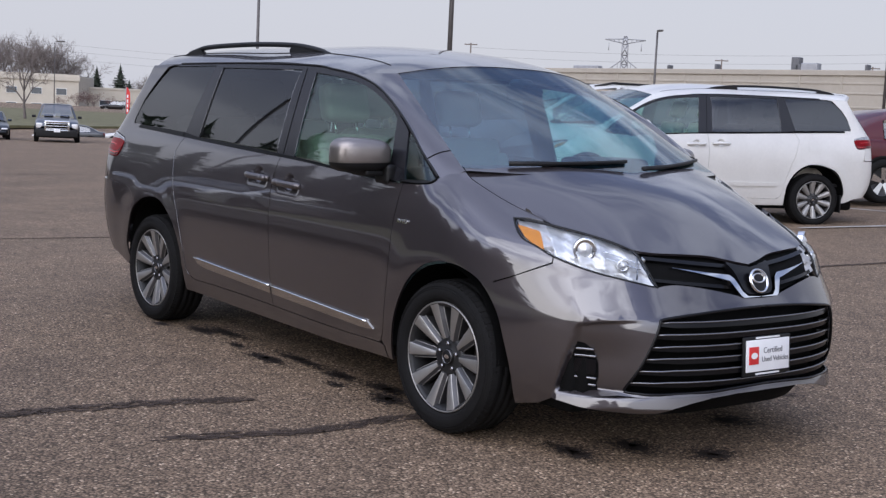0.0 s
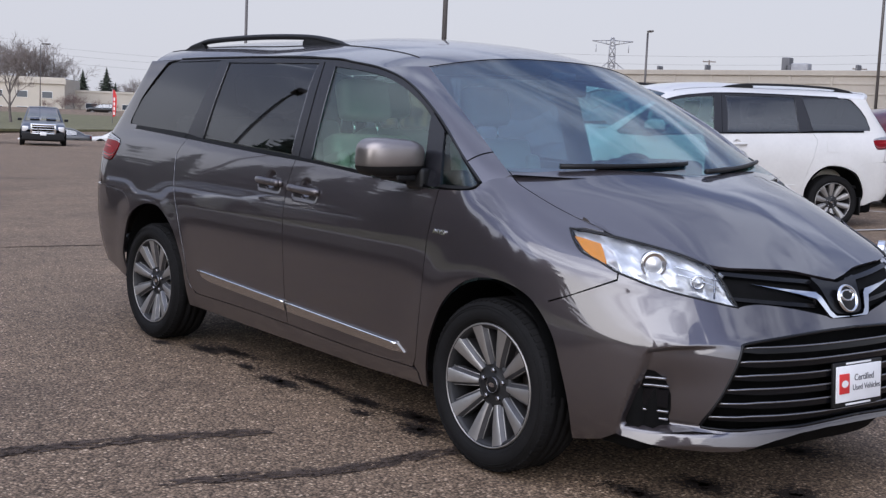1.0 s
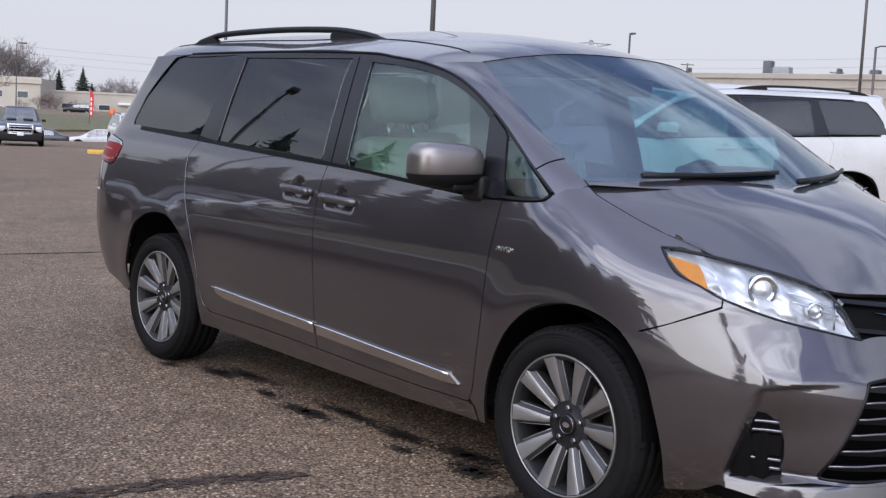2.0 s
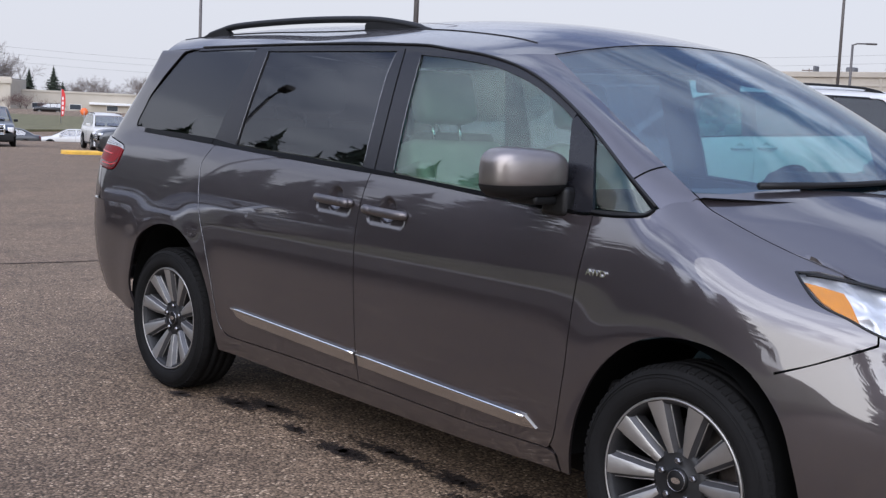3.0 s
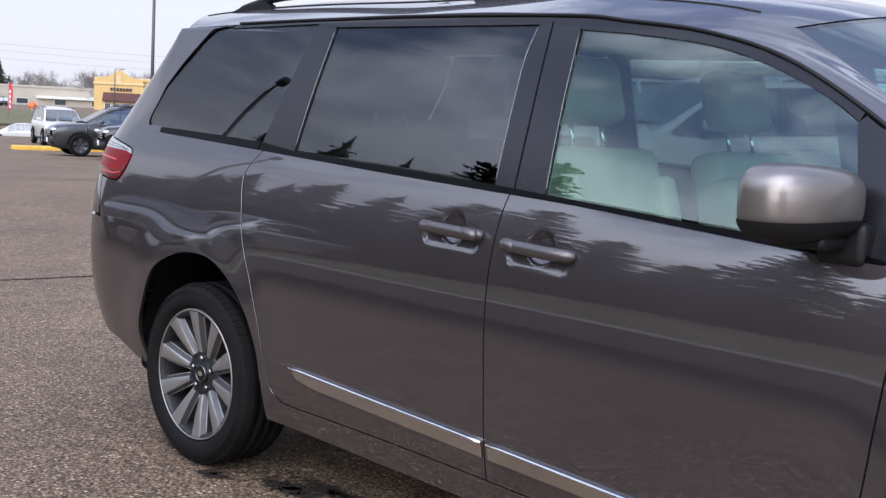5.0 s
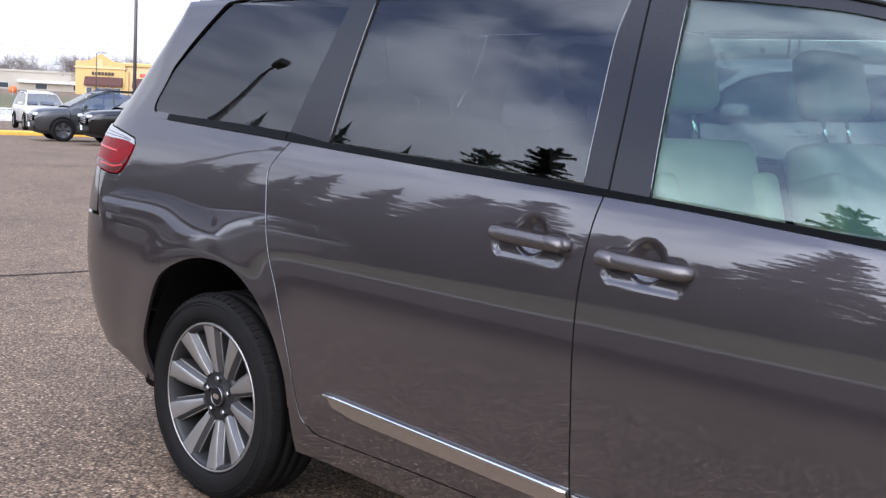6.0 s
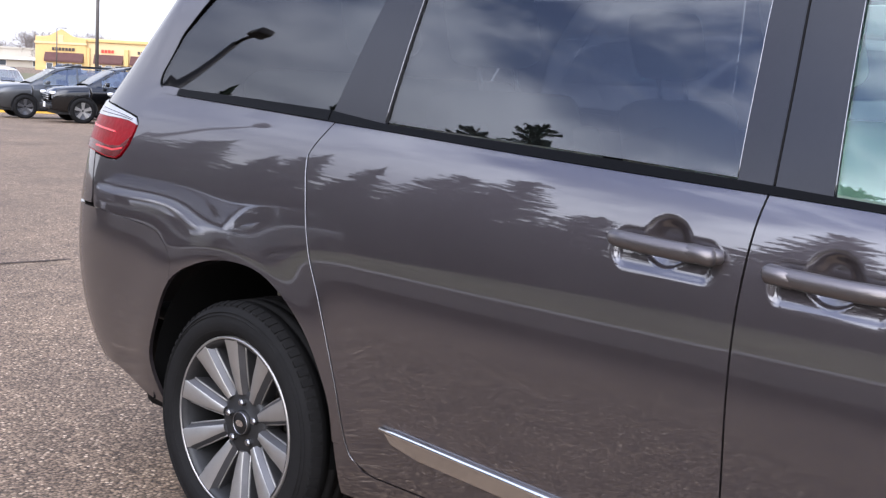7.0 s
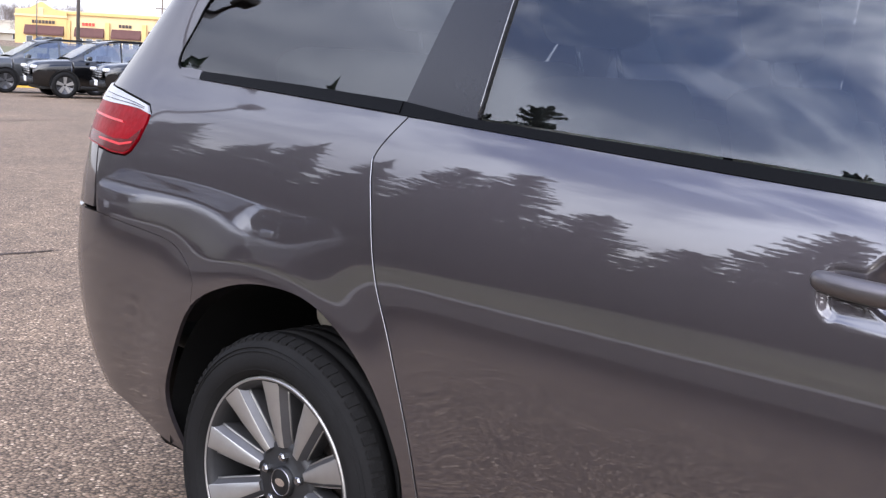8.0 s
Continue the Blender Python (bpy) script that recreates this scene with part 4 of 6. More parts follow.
        part("mirror_skirt", (low_v, [f for f in mf if max(low_v[i][2] for i in f) < 1.150]), BLACK_TRIM, mir, "black lower half of the mirror")
        part("mirror_base", box((.13, .15, .030), (.950, .965 * s, 1.098), .012, 3), BLACK_TRIM, mir)
        part("mirror_foot", box((.11, .05, .09), (1.0, .925 * s, 1.095), .018, 3), BLACK_TRIM, mir)
        part("mirror_glass", box((.006, .15, .09), (.874, 1.02 * s, 1.18), .002, 1, Matrix.Rotation(radians(14 * s), 4, "Z")), CHROME, mir)
        # windscreen pillar and roof side
        low, high = Vector((1.417, .807 * s, 1.152)), Vector(roof_point(.82 * s, roof_front(.82)))
        ends = [Vector(roof_point(s * (1 - .18 * k / 6), roof_front(1 - .18 * k / 6))) for k in range(7)]
        edge = [p for p in up(FRAME_TOP) if p[0] >= .49]
        edge = [(1.400, 1.070)] + edge
        low = low + (low - high) * .035
        rows = []
        for k in range(7):
            w = k / 6
            row = []
            for i, (u, z) in enumerate(edge):
                a = Vector(flank(u, z + .008, -.006 if i == 0 else 0.0))
                a.y *= -s
                b = low.lerp(high, i / (len(edge) - 1))
                near = (i / (len(edge) - 1)) ** 3
                a = a.lerp(ends[0], near)
                p = a.lerp(b, w) + (ends[k] - ends[0].lerp(ends[6], w)) * near
                p += Vector((.35, .65 * s, .65)) * .022 * math.sin(math.pi * w) * min(1, i / 9) * (1 - near)
                row.append(tuple(p))
            rows.append(row)
        grid_sheet("windscreen_pillar", rows, .01, paint, van, (.3, .8 * s, .6))
        at = min(range(len(edge)), key=lambda i: abs(edge[i][1] - 1.172))
        part("pillar_seam", tube([Vector(r[at]) + Vector((.0004, .0008 * s, .0008)) for k, r in enumerate(rows)], .0022, 6), BELT_BLACK, van)
        for cx, cz, ra in ARCHES:
            arc = [math.pi * (-.04 + 1.08 * i / 20) for i in range(21)]
            part("wheel_arch_liner", ([(cx + (ra - .012) * math.cos(a), y * s, cz + (ra - .012) * math.sin(a)) for a in arc for y in (.915, .45)], [(2 * i, 2 * i + 1, 2 * i + 3, 2 * i + 2) for i in range(20)]), BLACK_MATT, van)
        # roof rack
        rail = [(-1.97, .548, 1.676), (-1.90, .550, 1.694), (-1.78, .553, 1.714), (-1.6, .557, 1.734), (-1.2, .561, 1.741), (-.85, .563, 1.739), (-.5, .563, 1.727), (-.3, .563, 1.706), (-.18, .563, 1.686), (-.09, .563, 1.668)]
        rack = part("roof_rail", tube([(x, y * s, z) for x, y, z in spline(rail, 4)], [.017 if 4 < i < 33 else .012 for i in range(37)], 10, flat=.9), BLACK_TRIM, van)
        for run in ([(-1.98, 1.655), (-1.62, 1.665), (-1.66, 1.705), (-1.70, 1.722), (-1.82, 1.706), (-1.93, 1.684)], [(-.53, 1.680), (-.08, 1.655), (-.09, 1.668), (-.18, 1.688), (-.30, 1.708), (-.50, 1.727), (-.53, 1.705)]):
            k = len(run)
            part("rail_foot", box_prism([(x, y * s, z) for y in (.549, .577) for x, z in run], k), BLACK_TRIM, rack, smooth=False)
    # nose
    panel("front_bumper", BUMPER, paint, van, -1, du=.026, dz=.02, us=steps(2.03, 2.40, .0075) + steps(2.40, 2.53, .0125), zs=steps(.24, .35, .007) + steps(.54, .63, .006), dent=fog_dent, both=True)
    for s in (-1, 1):
        fog = panel("fog_pocket", [(2.164, .512), (2.19, .508), (2.222, .485), (2.236, .43), (2.232, .375), (2.222, .345), (2.229, .322), (2.14, .312), (2.084, .304), (2.100, .36), (2.136, .45)], BLACK_MATT, van, s, du=.015, dz=.012, lift=.003, dent=fog_dent, thick=.004)
        for z0, a, e in ((.340, 2.098, 2.222), (.368, 2.106, 2.224), (.458, 2.146, 2.232), (.486, 2.156, 2.226)):
            run = [flank(u, z0, .010 + fog_dent(u, z0)) for u in steps(a, e, .012)]
            part("fog_fin", tube([(p[0], p[1] * -s, p[2]) for p in run], .0052, 8), SATIN_DARK, fog)
        panel("fog_blank", [(2.125, .385), (2.222, .382), (2.231, .445), (2.150, .445)], GRILLE_BLACK, fog, s, du=.012, dz=.012, lift=.012, dent=fog_dent, thick=.012)
    up_gr = [(2.489, .862), (2.674, .852), (2.854, .842), (2.95, .826), (3.05, .810), (3.05, .690), (2.94, .692), (2.881, .705), (2.737, .732), (2.62, .747), (2.53, .745)]
    ug = panel("upper_grille", shrink(up_gr, -.014), BLACK_MATT, van, -1, du=.03, dz=.02, lift=-.045, both=True)
    for a, b in (((2.500, .838), (2.951, .800)), ((2.519, .756), (2.904, .722))):
        for s in (-1, 1):
            panel("grille_slat", [a, b, (b[0], b[1] + .014), (a[0], a[1] + .012)], GRILLE_BLACK, ug, s, lift=-.022, thick=.012)
    for s in (-1, 1):
        panel("grille_bar", shrink([(2.486, .862), (2.511, .830), (2.634, .814), (2.769, .798), (2.888, .786), (2.912, .770), (2.926, .745), (2.938, .720), (2.962, .702), (3.05, .698), (3.05, .686), (2.932, .686), (2.914, .696), (2.897, .720), (2.873, .754), (2.758, .779), (2.628, .803), (2.507, .821), (2.480, .846)], .0055), CHROME, van, s, du=.02, dz=.012, lift=.006, thick=.02, label="chrome wing bar of the grille")
    panel("emblem_shield", up([(3.05, .806), (2.968, .816), (2.908, .826), (2.924, .795), (2.936, .760), (2.946, .728), (2.974, .705), (3.05, .701)]), GRILLE_BLACK, van, -1, du=.015, dz=.012, lift=.002, thick=.03, both=True)
    nose_q = Matrix.Translation((2.414, 0, .755)) @ Matrix.Rotation(radians(-20), 4, "Y") @ Matrix.Rotation(radians(90), 4, "Z")
    v, f = lathe([(.050, .004), (.053, -.004), (.058, -.004), (.061, .004)], 40)
    emblem = part("emblem", ([tuple(nose_q @ Vector((x * .92, y, z * .86))) for x, y, z in v], f), CHROME, van, "plain bright oval emblem")
    v, f = lathe([(.0005, .002), (.030, .002), (.051, .005)], 40)
    part("emblem_disc", ([tuple(nose_q @ Vector((x * .92, y, z * .86))) for x, y, z in v], f), GRILLE_BLACK, emblem)
    v, f = lathe([(.028, .002), (.031, -.004), (.036, -.004), (.039, .002)], 32)
    part("emblem_oval", ([tuple(nose_q @ Vector((x * 1.15, y, z * .55 + .012))) for x, y, z in v], f), CHROME, emblem)
    lg_back = [(2.469, .654), (2.702, .666), (3.05, .672), (3.05, .215), (2.541, .204), (2.202, .210), (2.136, .322), (2.283, .458)]
    low_g = panel("lower_grille", lg_back, BLACK_MATT, van, -1, du=.04, lift=-.085, both=True)
    for s in (-1, 1):
        rim = spline([flank(u, z, -.002 + fog_dent(u, z)) for u, z in ((3.05, .342), (2.831, .336), (2.678, .328), (2.466, .321), (2.38, .323), (2.342, .325), (2.334, .337), (2.37, .39), (2.413, .455), (2.46, .550), (2.483, .604), (2.494, .617), (2.562, .628), (2.696, .641), (2.854, .650), (3.05, .653))], 4)
        part("grille_surround", tube([(p[0], p[1] * -s, p[2]) for p in rim], .0065, 8), GRILLE_BLACK, low_g)
    for k in range(6):
        z = .358 + .0475 * k
        a = 2.350 + (z - .345) * .54
        slat = panel("grille_slat", [(a, z - .004), (2.55, z - .010), (3.05, z - .012), (3.05, z + .010), (2.55, z + .012), (a, z + .008)], GRILLE_BLACK, low_g, -1, du=.04, dz=.011, lift=-.016, thick=.03, both=True, label="gloss black grille slat")
        # paler tube on the slat's upper edge, a highlight drawn in colour
        run = [Vector(flank(u, z + (.008 if u < 2.5 else .011), -.014)) for u in steps(a, 3.05, .05)]
        run += [Vector((p.x, -p.y, p.z)) for p in run[-2::-1]]
        part("slat_edge", tube(run, .0042, 6), SATIN_DARK, slat)
    tray = [(flank(u, LIP(u) - .012, w)[0], flank(u, LIP(u) - .012, w)[1] * sg, LIP(u) - .012) for sg, us in ((1, steps(2.16, 3.05, .05)), (-1, steps(2.16, 3.05, .05)[-2::-1])) for u in us for w in (.012, -.16)]
    part("grille_tray", (tray, [(2 * i, 2 * i + 1, 2 * i + 3, 2 * i + 2) for i in range(len(tray) // 2 - 1)]), BLACK_MATT, low_g)
    part("grille_core", box((.30, 1.50, .42), (2.04, 0, .46), .04), BLACK_MATT, van)
    # bonnet
    lead = curve((2.12, .956), (2.217, .942), (2.38, .908), (2.465, .874), (2.52, .866), (2.674, .859), (2.854, .848), (2.95, .831), (3.05, .816))
    side_e = [Vector(flank(u, top_z(u))) for u in steps(1.40, 2.132, .018)]
    front_e = [Vector(flank(u, lead(u))) for u in steps(2.132, 3.05, .046)]
    front_e[0] = side_e[-1].copy()

    def along(run):
        def f(t):
            k = min(max(t, 0), 1) * (len(run) - 1)
            i = min(int(k), len(run) - 2)
            return tuple(run[i].lerp(run[i + 1], k - i))
        return f
    nose = front_e[-1]
    back = Vector((1.655, 0, 1.150))

    def mid(t):
        return (back.x + (nose.x - back.x) * t, 0, back.z + (nose.z - back.z) * t + .055 * math.sin(math.pi * min(t * 1.0, 1)) ** .9)

    def rear(t):
        a = side_e[0]
        return (a.x + (back.x - a.x) * math.sin(t * math.pi / 2), a.y * (1 - t), a.z + (back.z - a.z) * t + .012 * math.sin(math.pi * t))
    rows = coons(along(side_e), mid, rear, along(front_e), 40, 20)
    for row in rows:
        for i, p in enumerate(row):
            w = abs(p[1]) / .8
            row[i] = (p[0], p[1], p[2] + .005 * math.exp(-((w - .62) / .16) ** 2) * math.sin(math.pi * i / 40))
    full = [list(r) for r in rows] + [[(x, -y, z) for x, y, z in r] for r in rows[-2::-1]]
    grid_sheet("bonnet", full, .012, paint, van, (.2, 0, 1))
    # windscreen, cowl and roof
    lo = (1.417, .807, 1.152)

    def base(q):
        y = -lo[1] + 2 * lo[1] * q
        k = 1 - (y / lo[1]) ** 2
        return (lo[0] + .255 * k, y, lo[2] - .010 * k)

    def head(q):
        w = .82 * (2 * q - 1)
        return roof_point(w, roof_front(w))

    def edge_l(t):
        return mix3(base(0), head(0), t)

    def edge_r(t):
        return mix3(base(1), head(1), t)
    rows = coons(base, head, edge_l, edge_r, 24, 16)
    for j, row in enumerate(rows):
        for i, p in enumerate(row):
            bow = .035 * math.sin(math.pi * j / 16) * (1 - (2 * i / 24 - 1) ** 4)
            row[i] = (p[0] + bow * .5, p[1], p[2] + bow * .8)
    grid_sheet("windscreen", rows, .005, GLASS_SHIELD, van, (.6, 0, .8), "pale blue-green windscreen")
    part("windscreen_seal", tube([head(i / 24) for i in range(25)], .0022, 6), BELT_BLACK, van)
    part("cowl_panel", patch([[(x + .05, y * 1.01, z - .012), (x - .10, y, z - .05)] for x, y, z in [base(i / 24) for i in range(25)]], True), BLACK_TRIM, van)
    for ya in (-.62, .06):
        pts = []
        for i in range(9):
            y0, y1 = ya, ya + .62
            yy = y0 + (y1 - y0) * i / 8
            bx = base((yy + lo[1]) / (2 * lo[1]))
            pts.append((bx[0] - .055 * i / 8 - .01, yy, bx[2] + .028 + .030 * i / 8))
        wp = part("wiper", tube(pts, [.012] * 3 + [.009] * 6, 6), BLACK_TRIM, van)
        part("wiper_blade", tube([(x - .012, y, z - .008) for x, y, z in pts[2:]], .006, 5), BLACK_MATT, wp)
    rows = []
    for i in range(41):
        w = -1 + 2 * i / 40
        w = math.copysign(abs(w) ** .85, w)
        front = roof_front(w)
        row = []
        for j in range(41):
            back_x = -2.25 + .23 * abs(w) ** 3
            x = back_x + (front - back_x) * j / 40
            row.append(roof_point(w, x))
        rows.append(row)
    grid_sheet("roof", rows, .006, paint, van, (0, 0, 1))
    part("headliner", patch([[(x, y * .985, z - (.030, .020, .010, .005)[max(0, k - 17)]) for k, (x, y, z) in enumerate(r[0::2])] for r in rows[1:-1:2]]), CLOTH, van)
    sp_rows = []
    for i in range(25):
        w = -1 + 2 * i / 24
        x0 = -2.25 + .23 * abs(w) ** 3
        a = Vector(roof_point(w * .985, x0))
        tip = Vector((-2.40 + .33 * abs(w) ** 3, a.y * .975, a.z - .014 - .026 * abs(w) ** 4))
        sp_rows.append([tuple(a.lerp(tip, q) + Vector((0, 0, .012 * math.sin(math.pi * q)))) for q in (0, .2, .4, .6, .8, .95, 1)])
    grid_sheet("rear_spoiler", sp_rows, .03, paint, van, (0, 0, 1))
    for s in (-1, 1):
        part("roof_seam", tube([(r[0], r[1] * 1.0, r[2] + .0005) for r in rows[5 if s < 0 else 35][:-2]], .003, 5), BLACK_TRIM, van)
    panel("tailgate", TAILGATE, paint, van, -1, du=.06, dz=.06, both=True)
    panel("rear_bumper", R_BUMPER, paint, van, -1, du=.035, dz=.03, both=True)
    panel("rear_window", [(-2.62, 1.20), (-3.35, 1.20), (-3.35, 1.60), (-2.60, 1.56)], GLASS_PRIVACY, van, -1, lift=.006, thick=.004, both=True)
    # floor and cabin
    part("underbody", box((4.4, 1.56, .30), (-.05, 0, .36), .05), BLACK_MATT, van)
    for s in (-1, 1):
        panel("inner_body", [(-1.9, .80), (-1.3, .87), (-1.0, .36), (1.0, .34), (1.25, .80), (1.40, 1.02), (1.0, 1.03), (-2.0, 1.15)], DASH, van, s, lift=-.035, thick=.01)
    part("cabin_floor", box((3.6, 1.6, .04), (-.4, 0, .53), .01), DASH, van)
    part("dashboard", box((.52, 1.62, .30), (1.16, 0, .98), .09, 4), DASH, van)
    part("instrument_hood", box((.22, .46, .11), (1.06, .40, 1.14), .045, 4), DASH, van)
    ring_v, ring_f = lathe([(.168, -.012), (.180, -.017), (.192, -.012), (.196, 0), (.192, .012), (.180, .017), (.168, .012), (.164, 0), (.168, -.012)], 40)
    q = Matrix.Translation((.86, .40, 1.04)) @ Matrix.Rotation(radians(-65), 4, "Y") @ Matrix.Rotation(radians(90), 4, "X")
    sw = part("steering_wheel", ([tuple(q @ Vector(p)) for p in ring_v], ring_f), DASH, van)
    part("wheel_boss", box((.05, .17, .13), (.89, .40, 1.03), .03, 3, Matrix.Rotation(radians(25), 4, "Y")), DASH, sw)
    part("rear_view_mirror", box((.03, .24, .07), (.86, 0, 1.50), .02, 3), DASH, van)
    part("sensor_housing", box((.10, .08, .035), (.83, 0, 1.555), .015, 2), SENSOR_GREY, van)
    for y in (-.40, .40):
        seat(van, (.22, y, .31), "front_seat")
        seat(van, (-.72, y, .33), "middle_seat")
    seat(van, (-1.62, 0, .36), "rear_bench", 1.15)
    for x in (1.515, -1.515):
        for s in (-1, 1):
            wheel(van, (x, .845 * s, .344), s, .314 if x > 0 else .08, None if sport else ALLOY)
    return van


GREY_VAN = minivan("minivan", PAINT_GREY, Matrix(), "dark grey metallic minivan with roof rails, parked on the asphalt")


def badge_text(body, size, at, rot, mat, parent, name, label, depth=.002):
    cu = bpy.data.curves.new(name, "FONT")
    cu.body, cu.size, cu.extrude = body, size, depth
    cu.align_x, cu.align_y = "CENTER", "CENTER"
    cu.materials.append(mat)
    ob = new(name, cu)
    ob.parent = parent
    ob.matrix_local = Matrix.Translation(at) @ rot
    return tagged(ob, label)


FACE_RIGHT = Matrix.Rotation(radians(90), 4, "X")
FACE_FRONT = Matrix.Rotation(radians(90), 4, "Z") @ Matrix.Rotation(radians(90), 4, "X")
bx, by, bz = flank(1.215, .898)
bd = badge_text("AWD", .033, (bx, by - .003, bz), FACE_RIGHT, CHROME, GREY_VAN, "badge", "chrome letters AWD on the fender", .003)
bd.scale = (1.0, .84, 1)
# dealer plate on the lower grille
plate = new("front_plate")
plate.parent = GREY_VAN
plate.location = (2.476, 0, .456)
plate.scale = (1, .94, .94)
plate.rotation_euler = (0, radians(-4), 0)
part("plate_frame", box((.012, .315, .170), (0, 0, 0), .004), BLACK_TRIM, plate)
part("plate_face", box((.010, .288, .138), (.006, 0, .002), .002), PLATE_WHITE, plate, "white dealer plate")
part("red_square", box((.004, .062, .076), (.0125, -.098, .004), .001), PLATE_RED, plate)
part("white_oval", ([(.0155, -.098 + .022 * math.cos(i * .3927), .004 + .014 * math.sin(i * .3927)) for i in range(16)], [tuple(range(16))]), PLATE_WHITE, plate)
badge_text("Certified", .036, (.0125, .030, .022), FACE_FRONT, PRINT_GREY, plate, "plate_text", "grey printed word", .0006)
badge_text("Used Vehicles", .032, (.0125, .046, -.016), FACE_FRONT, PRINT_GREY, plate, "plate_text", "grey printed words", .0006)
for z in (.079, -.078):
    part("frame_bar", box((.004, .16, .007), (.007, 0, z), .001), PLATE_WHITE, plate)


# ---- ground ----
def ground_z(x, y):
    """Height of the lot: level round the car, rising gently to the row behind it and falling away along the lot."""
    rise = .030 * max(0.0, y - 1.5) * math.exp(-((x + 3) / 16) ** 2) if y < 14 else .375 * math.exp(-((x + 3) / 16) ** 2)
    s = min(max((-x - 4) / 86, 0), 1)
    b = min(max((-x - 95) / 60, 0), 1)
    road = min(max(min(-x - 72, 97 + x) / 7, 0), 1)
    return .012 - .75 * road * road * (3 - 2 * road) + rise - 1.25 * s * (1.35 - .35 * s) + 1.2 * b * b * (3 - 2 * b)


ASPHALT = bpy.data.materials.new("aged asphalt")
ASPHALT.use_nodes = True


def build_asphalt(m):
    nt = m.node_tree
    b = nt.nodes["Principled BSDF"]
    N, L = nt.nodes.new, nt.links.new
    co = N("ShaderNodeTexCoord")

    def noise_tex(scale, detail=4, rough=.55):
        n = N("ShaderNodeTexNoise")
        n.inputs["Scale"].default_value, n.inputs["Detail"].default_value, n.inputs["Roughness"].default_value = scale, detail, rough
        L(co.outputs["Object"], n.inputs["Vector"])
        return n.outputs["Fac"]

    def ramp(fac, *stops):
        r = N("ShaderNodeValToRGB")
        while len(r.color_ramp.elements) < len(stops):
            r.color_ramp.elements.new(.5)
        for e, (p, c) in zip(r.color_ramp.elements, stops):
            e.position, e.color = p, (*c, 1)
        L(fac, r.inputs["Fac"])
        return r.outputs["Color"]

    def mixc(a, c, fac, mode="MIX"):
        x = N("ShaderNodeMix")
        x.data_type, x.blend_type = "RGBA", mode
        for sock, val in ((x.inputs["A"], a), (x.inputs["B"], c), (x.inputs["Factor"], fac)):
            if isinstance(val, (int, float)):
                sock.default_value = val
            elif isinstance(val, tuple):
                sock.default_value = (*val, 1)
            else:
                L(val, sock)
        return x.outputs["Result"]
    v = N("ShaderNodeTexVoronoi")
    v.inputs["Scale"].default_value = 92
    L(co.outputs["Object"], v.inputs["Vector"])
    stones = ramp(v.outputs["Color"], (.0, (.104, .073, .048)), (.45, (.236, .165, .108)), (.76, (.35, .248, .166)), (.87, (.59, .445, .305)), (1.0, (.94, .75, .56)))
    gaps = ramp(v.outputs["Distance"], (.0, (1.08, 1.08, 1.08)), (.45, (.86, .86, .86)), (.72, (.26, .25, .24)))
    c = mixc(stones, gaps, 1.0, "MULTIPLY")
    broad = ramp(noise_tex(.55, 6), (.3, (.80, .79, .79)), (.7, (1.15, 1.13, 1.10)))
    c = mixc(c, broad, 1.0, "MULTIPLY")
    mid_n = ramp(noise_tex(6, 5), (.3, (.82, .82, .82)), (.7, (1.14, 1.14, 1.14)))
    c = mixc(c, mid_n, 1.0, "MULTIPLY")
    L(c, b.inputs["Base Color"])
    b.inputs["Roughness"].default_value = .82
    b.inputs["Specular IOR Level"].default_value = .35
    bp = N("ShaderNodeBump")
    bp.inputs["Strength"].default_value, bp.inputs["Distance"].default_value = .75, .005
    inv = N("ShaderNodeMath")
    inv.operation = "SUBTRACT"
    inv.inputs[0].default_value = 1.0
    L(v.outputs["Distance"], inv.inputs[1])
    L(inv.outputs[0], bp.inputs["Height"])
    L(bp.outputs["Normal"], b.inputs["Normal"])


build_asphalt(ASPHALT)


def spread(lo, hi, near, n):
    """Lines that lie close together within near of the middle and far apart beyond."""
    out = []
    for i in range(-n, n + 1):
        s = i / n
        out.append(near * s * 2 if abs(s) < .5 else math.copysign(near * (hi / near) ** ((abs(s) - .5) * 2), s))
    return out


gx = [x - 20 for x in spread(-1, 3000, 60, 40)]
gy = [y + 10 for y in spread(-1, 3000, 60, 40)]
gv = [(x, y, ground_z(x, y)) for x in gx for y in gy]
m_ = len(gy)
gf = [(i * m_ + j, (i + 1) * m_ + j, (i + 1) * m_ + j + 1, i * m_ + j + 1) for i in range(len(gx) - 1) for j in range(m_ - 1)]
tagged(part("ground", (gv, gf), ASPHALT), "worn brown-grey asphalt parking lot", "ground", kind="structure")

# ---- marks on the asphalt ----
TAR = material("crack sealing tar", (0.080, 0.059, 0.047), 0.85, 0, 0.5, 14, 0.8, 110, spec=0.2)
DAMP = material("oily damp stain", (0.036, 0.027, 0.023), 0.75, 0, 0.4, 9, 0.5, 120, spec=0.25)
LINE = material("worn white line paint", (0.42, 0.40, 0.37), 0.75, 0, 0.35, 7, 0.3, 90)
rng = random.Random(5)


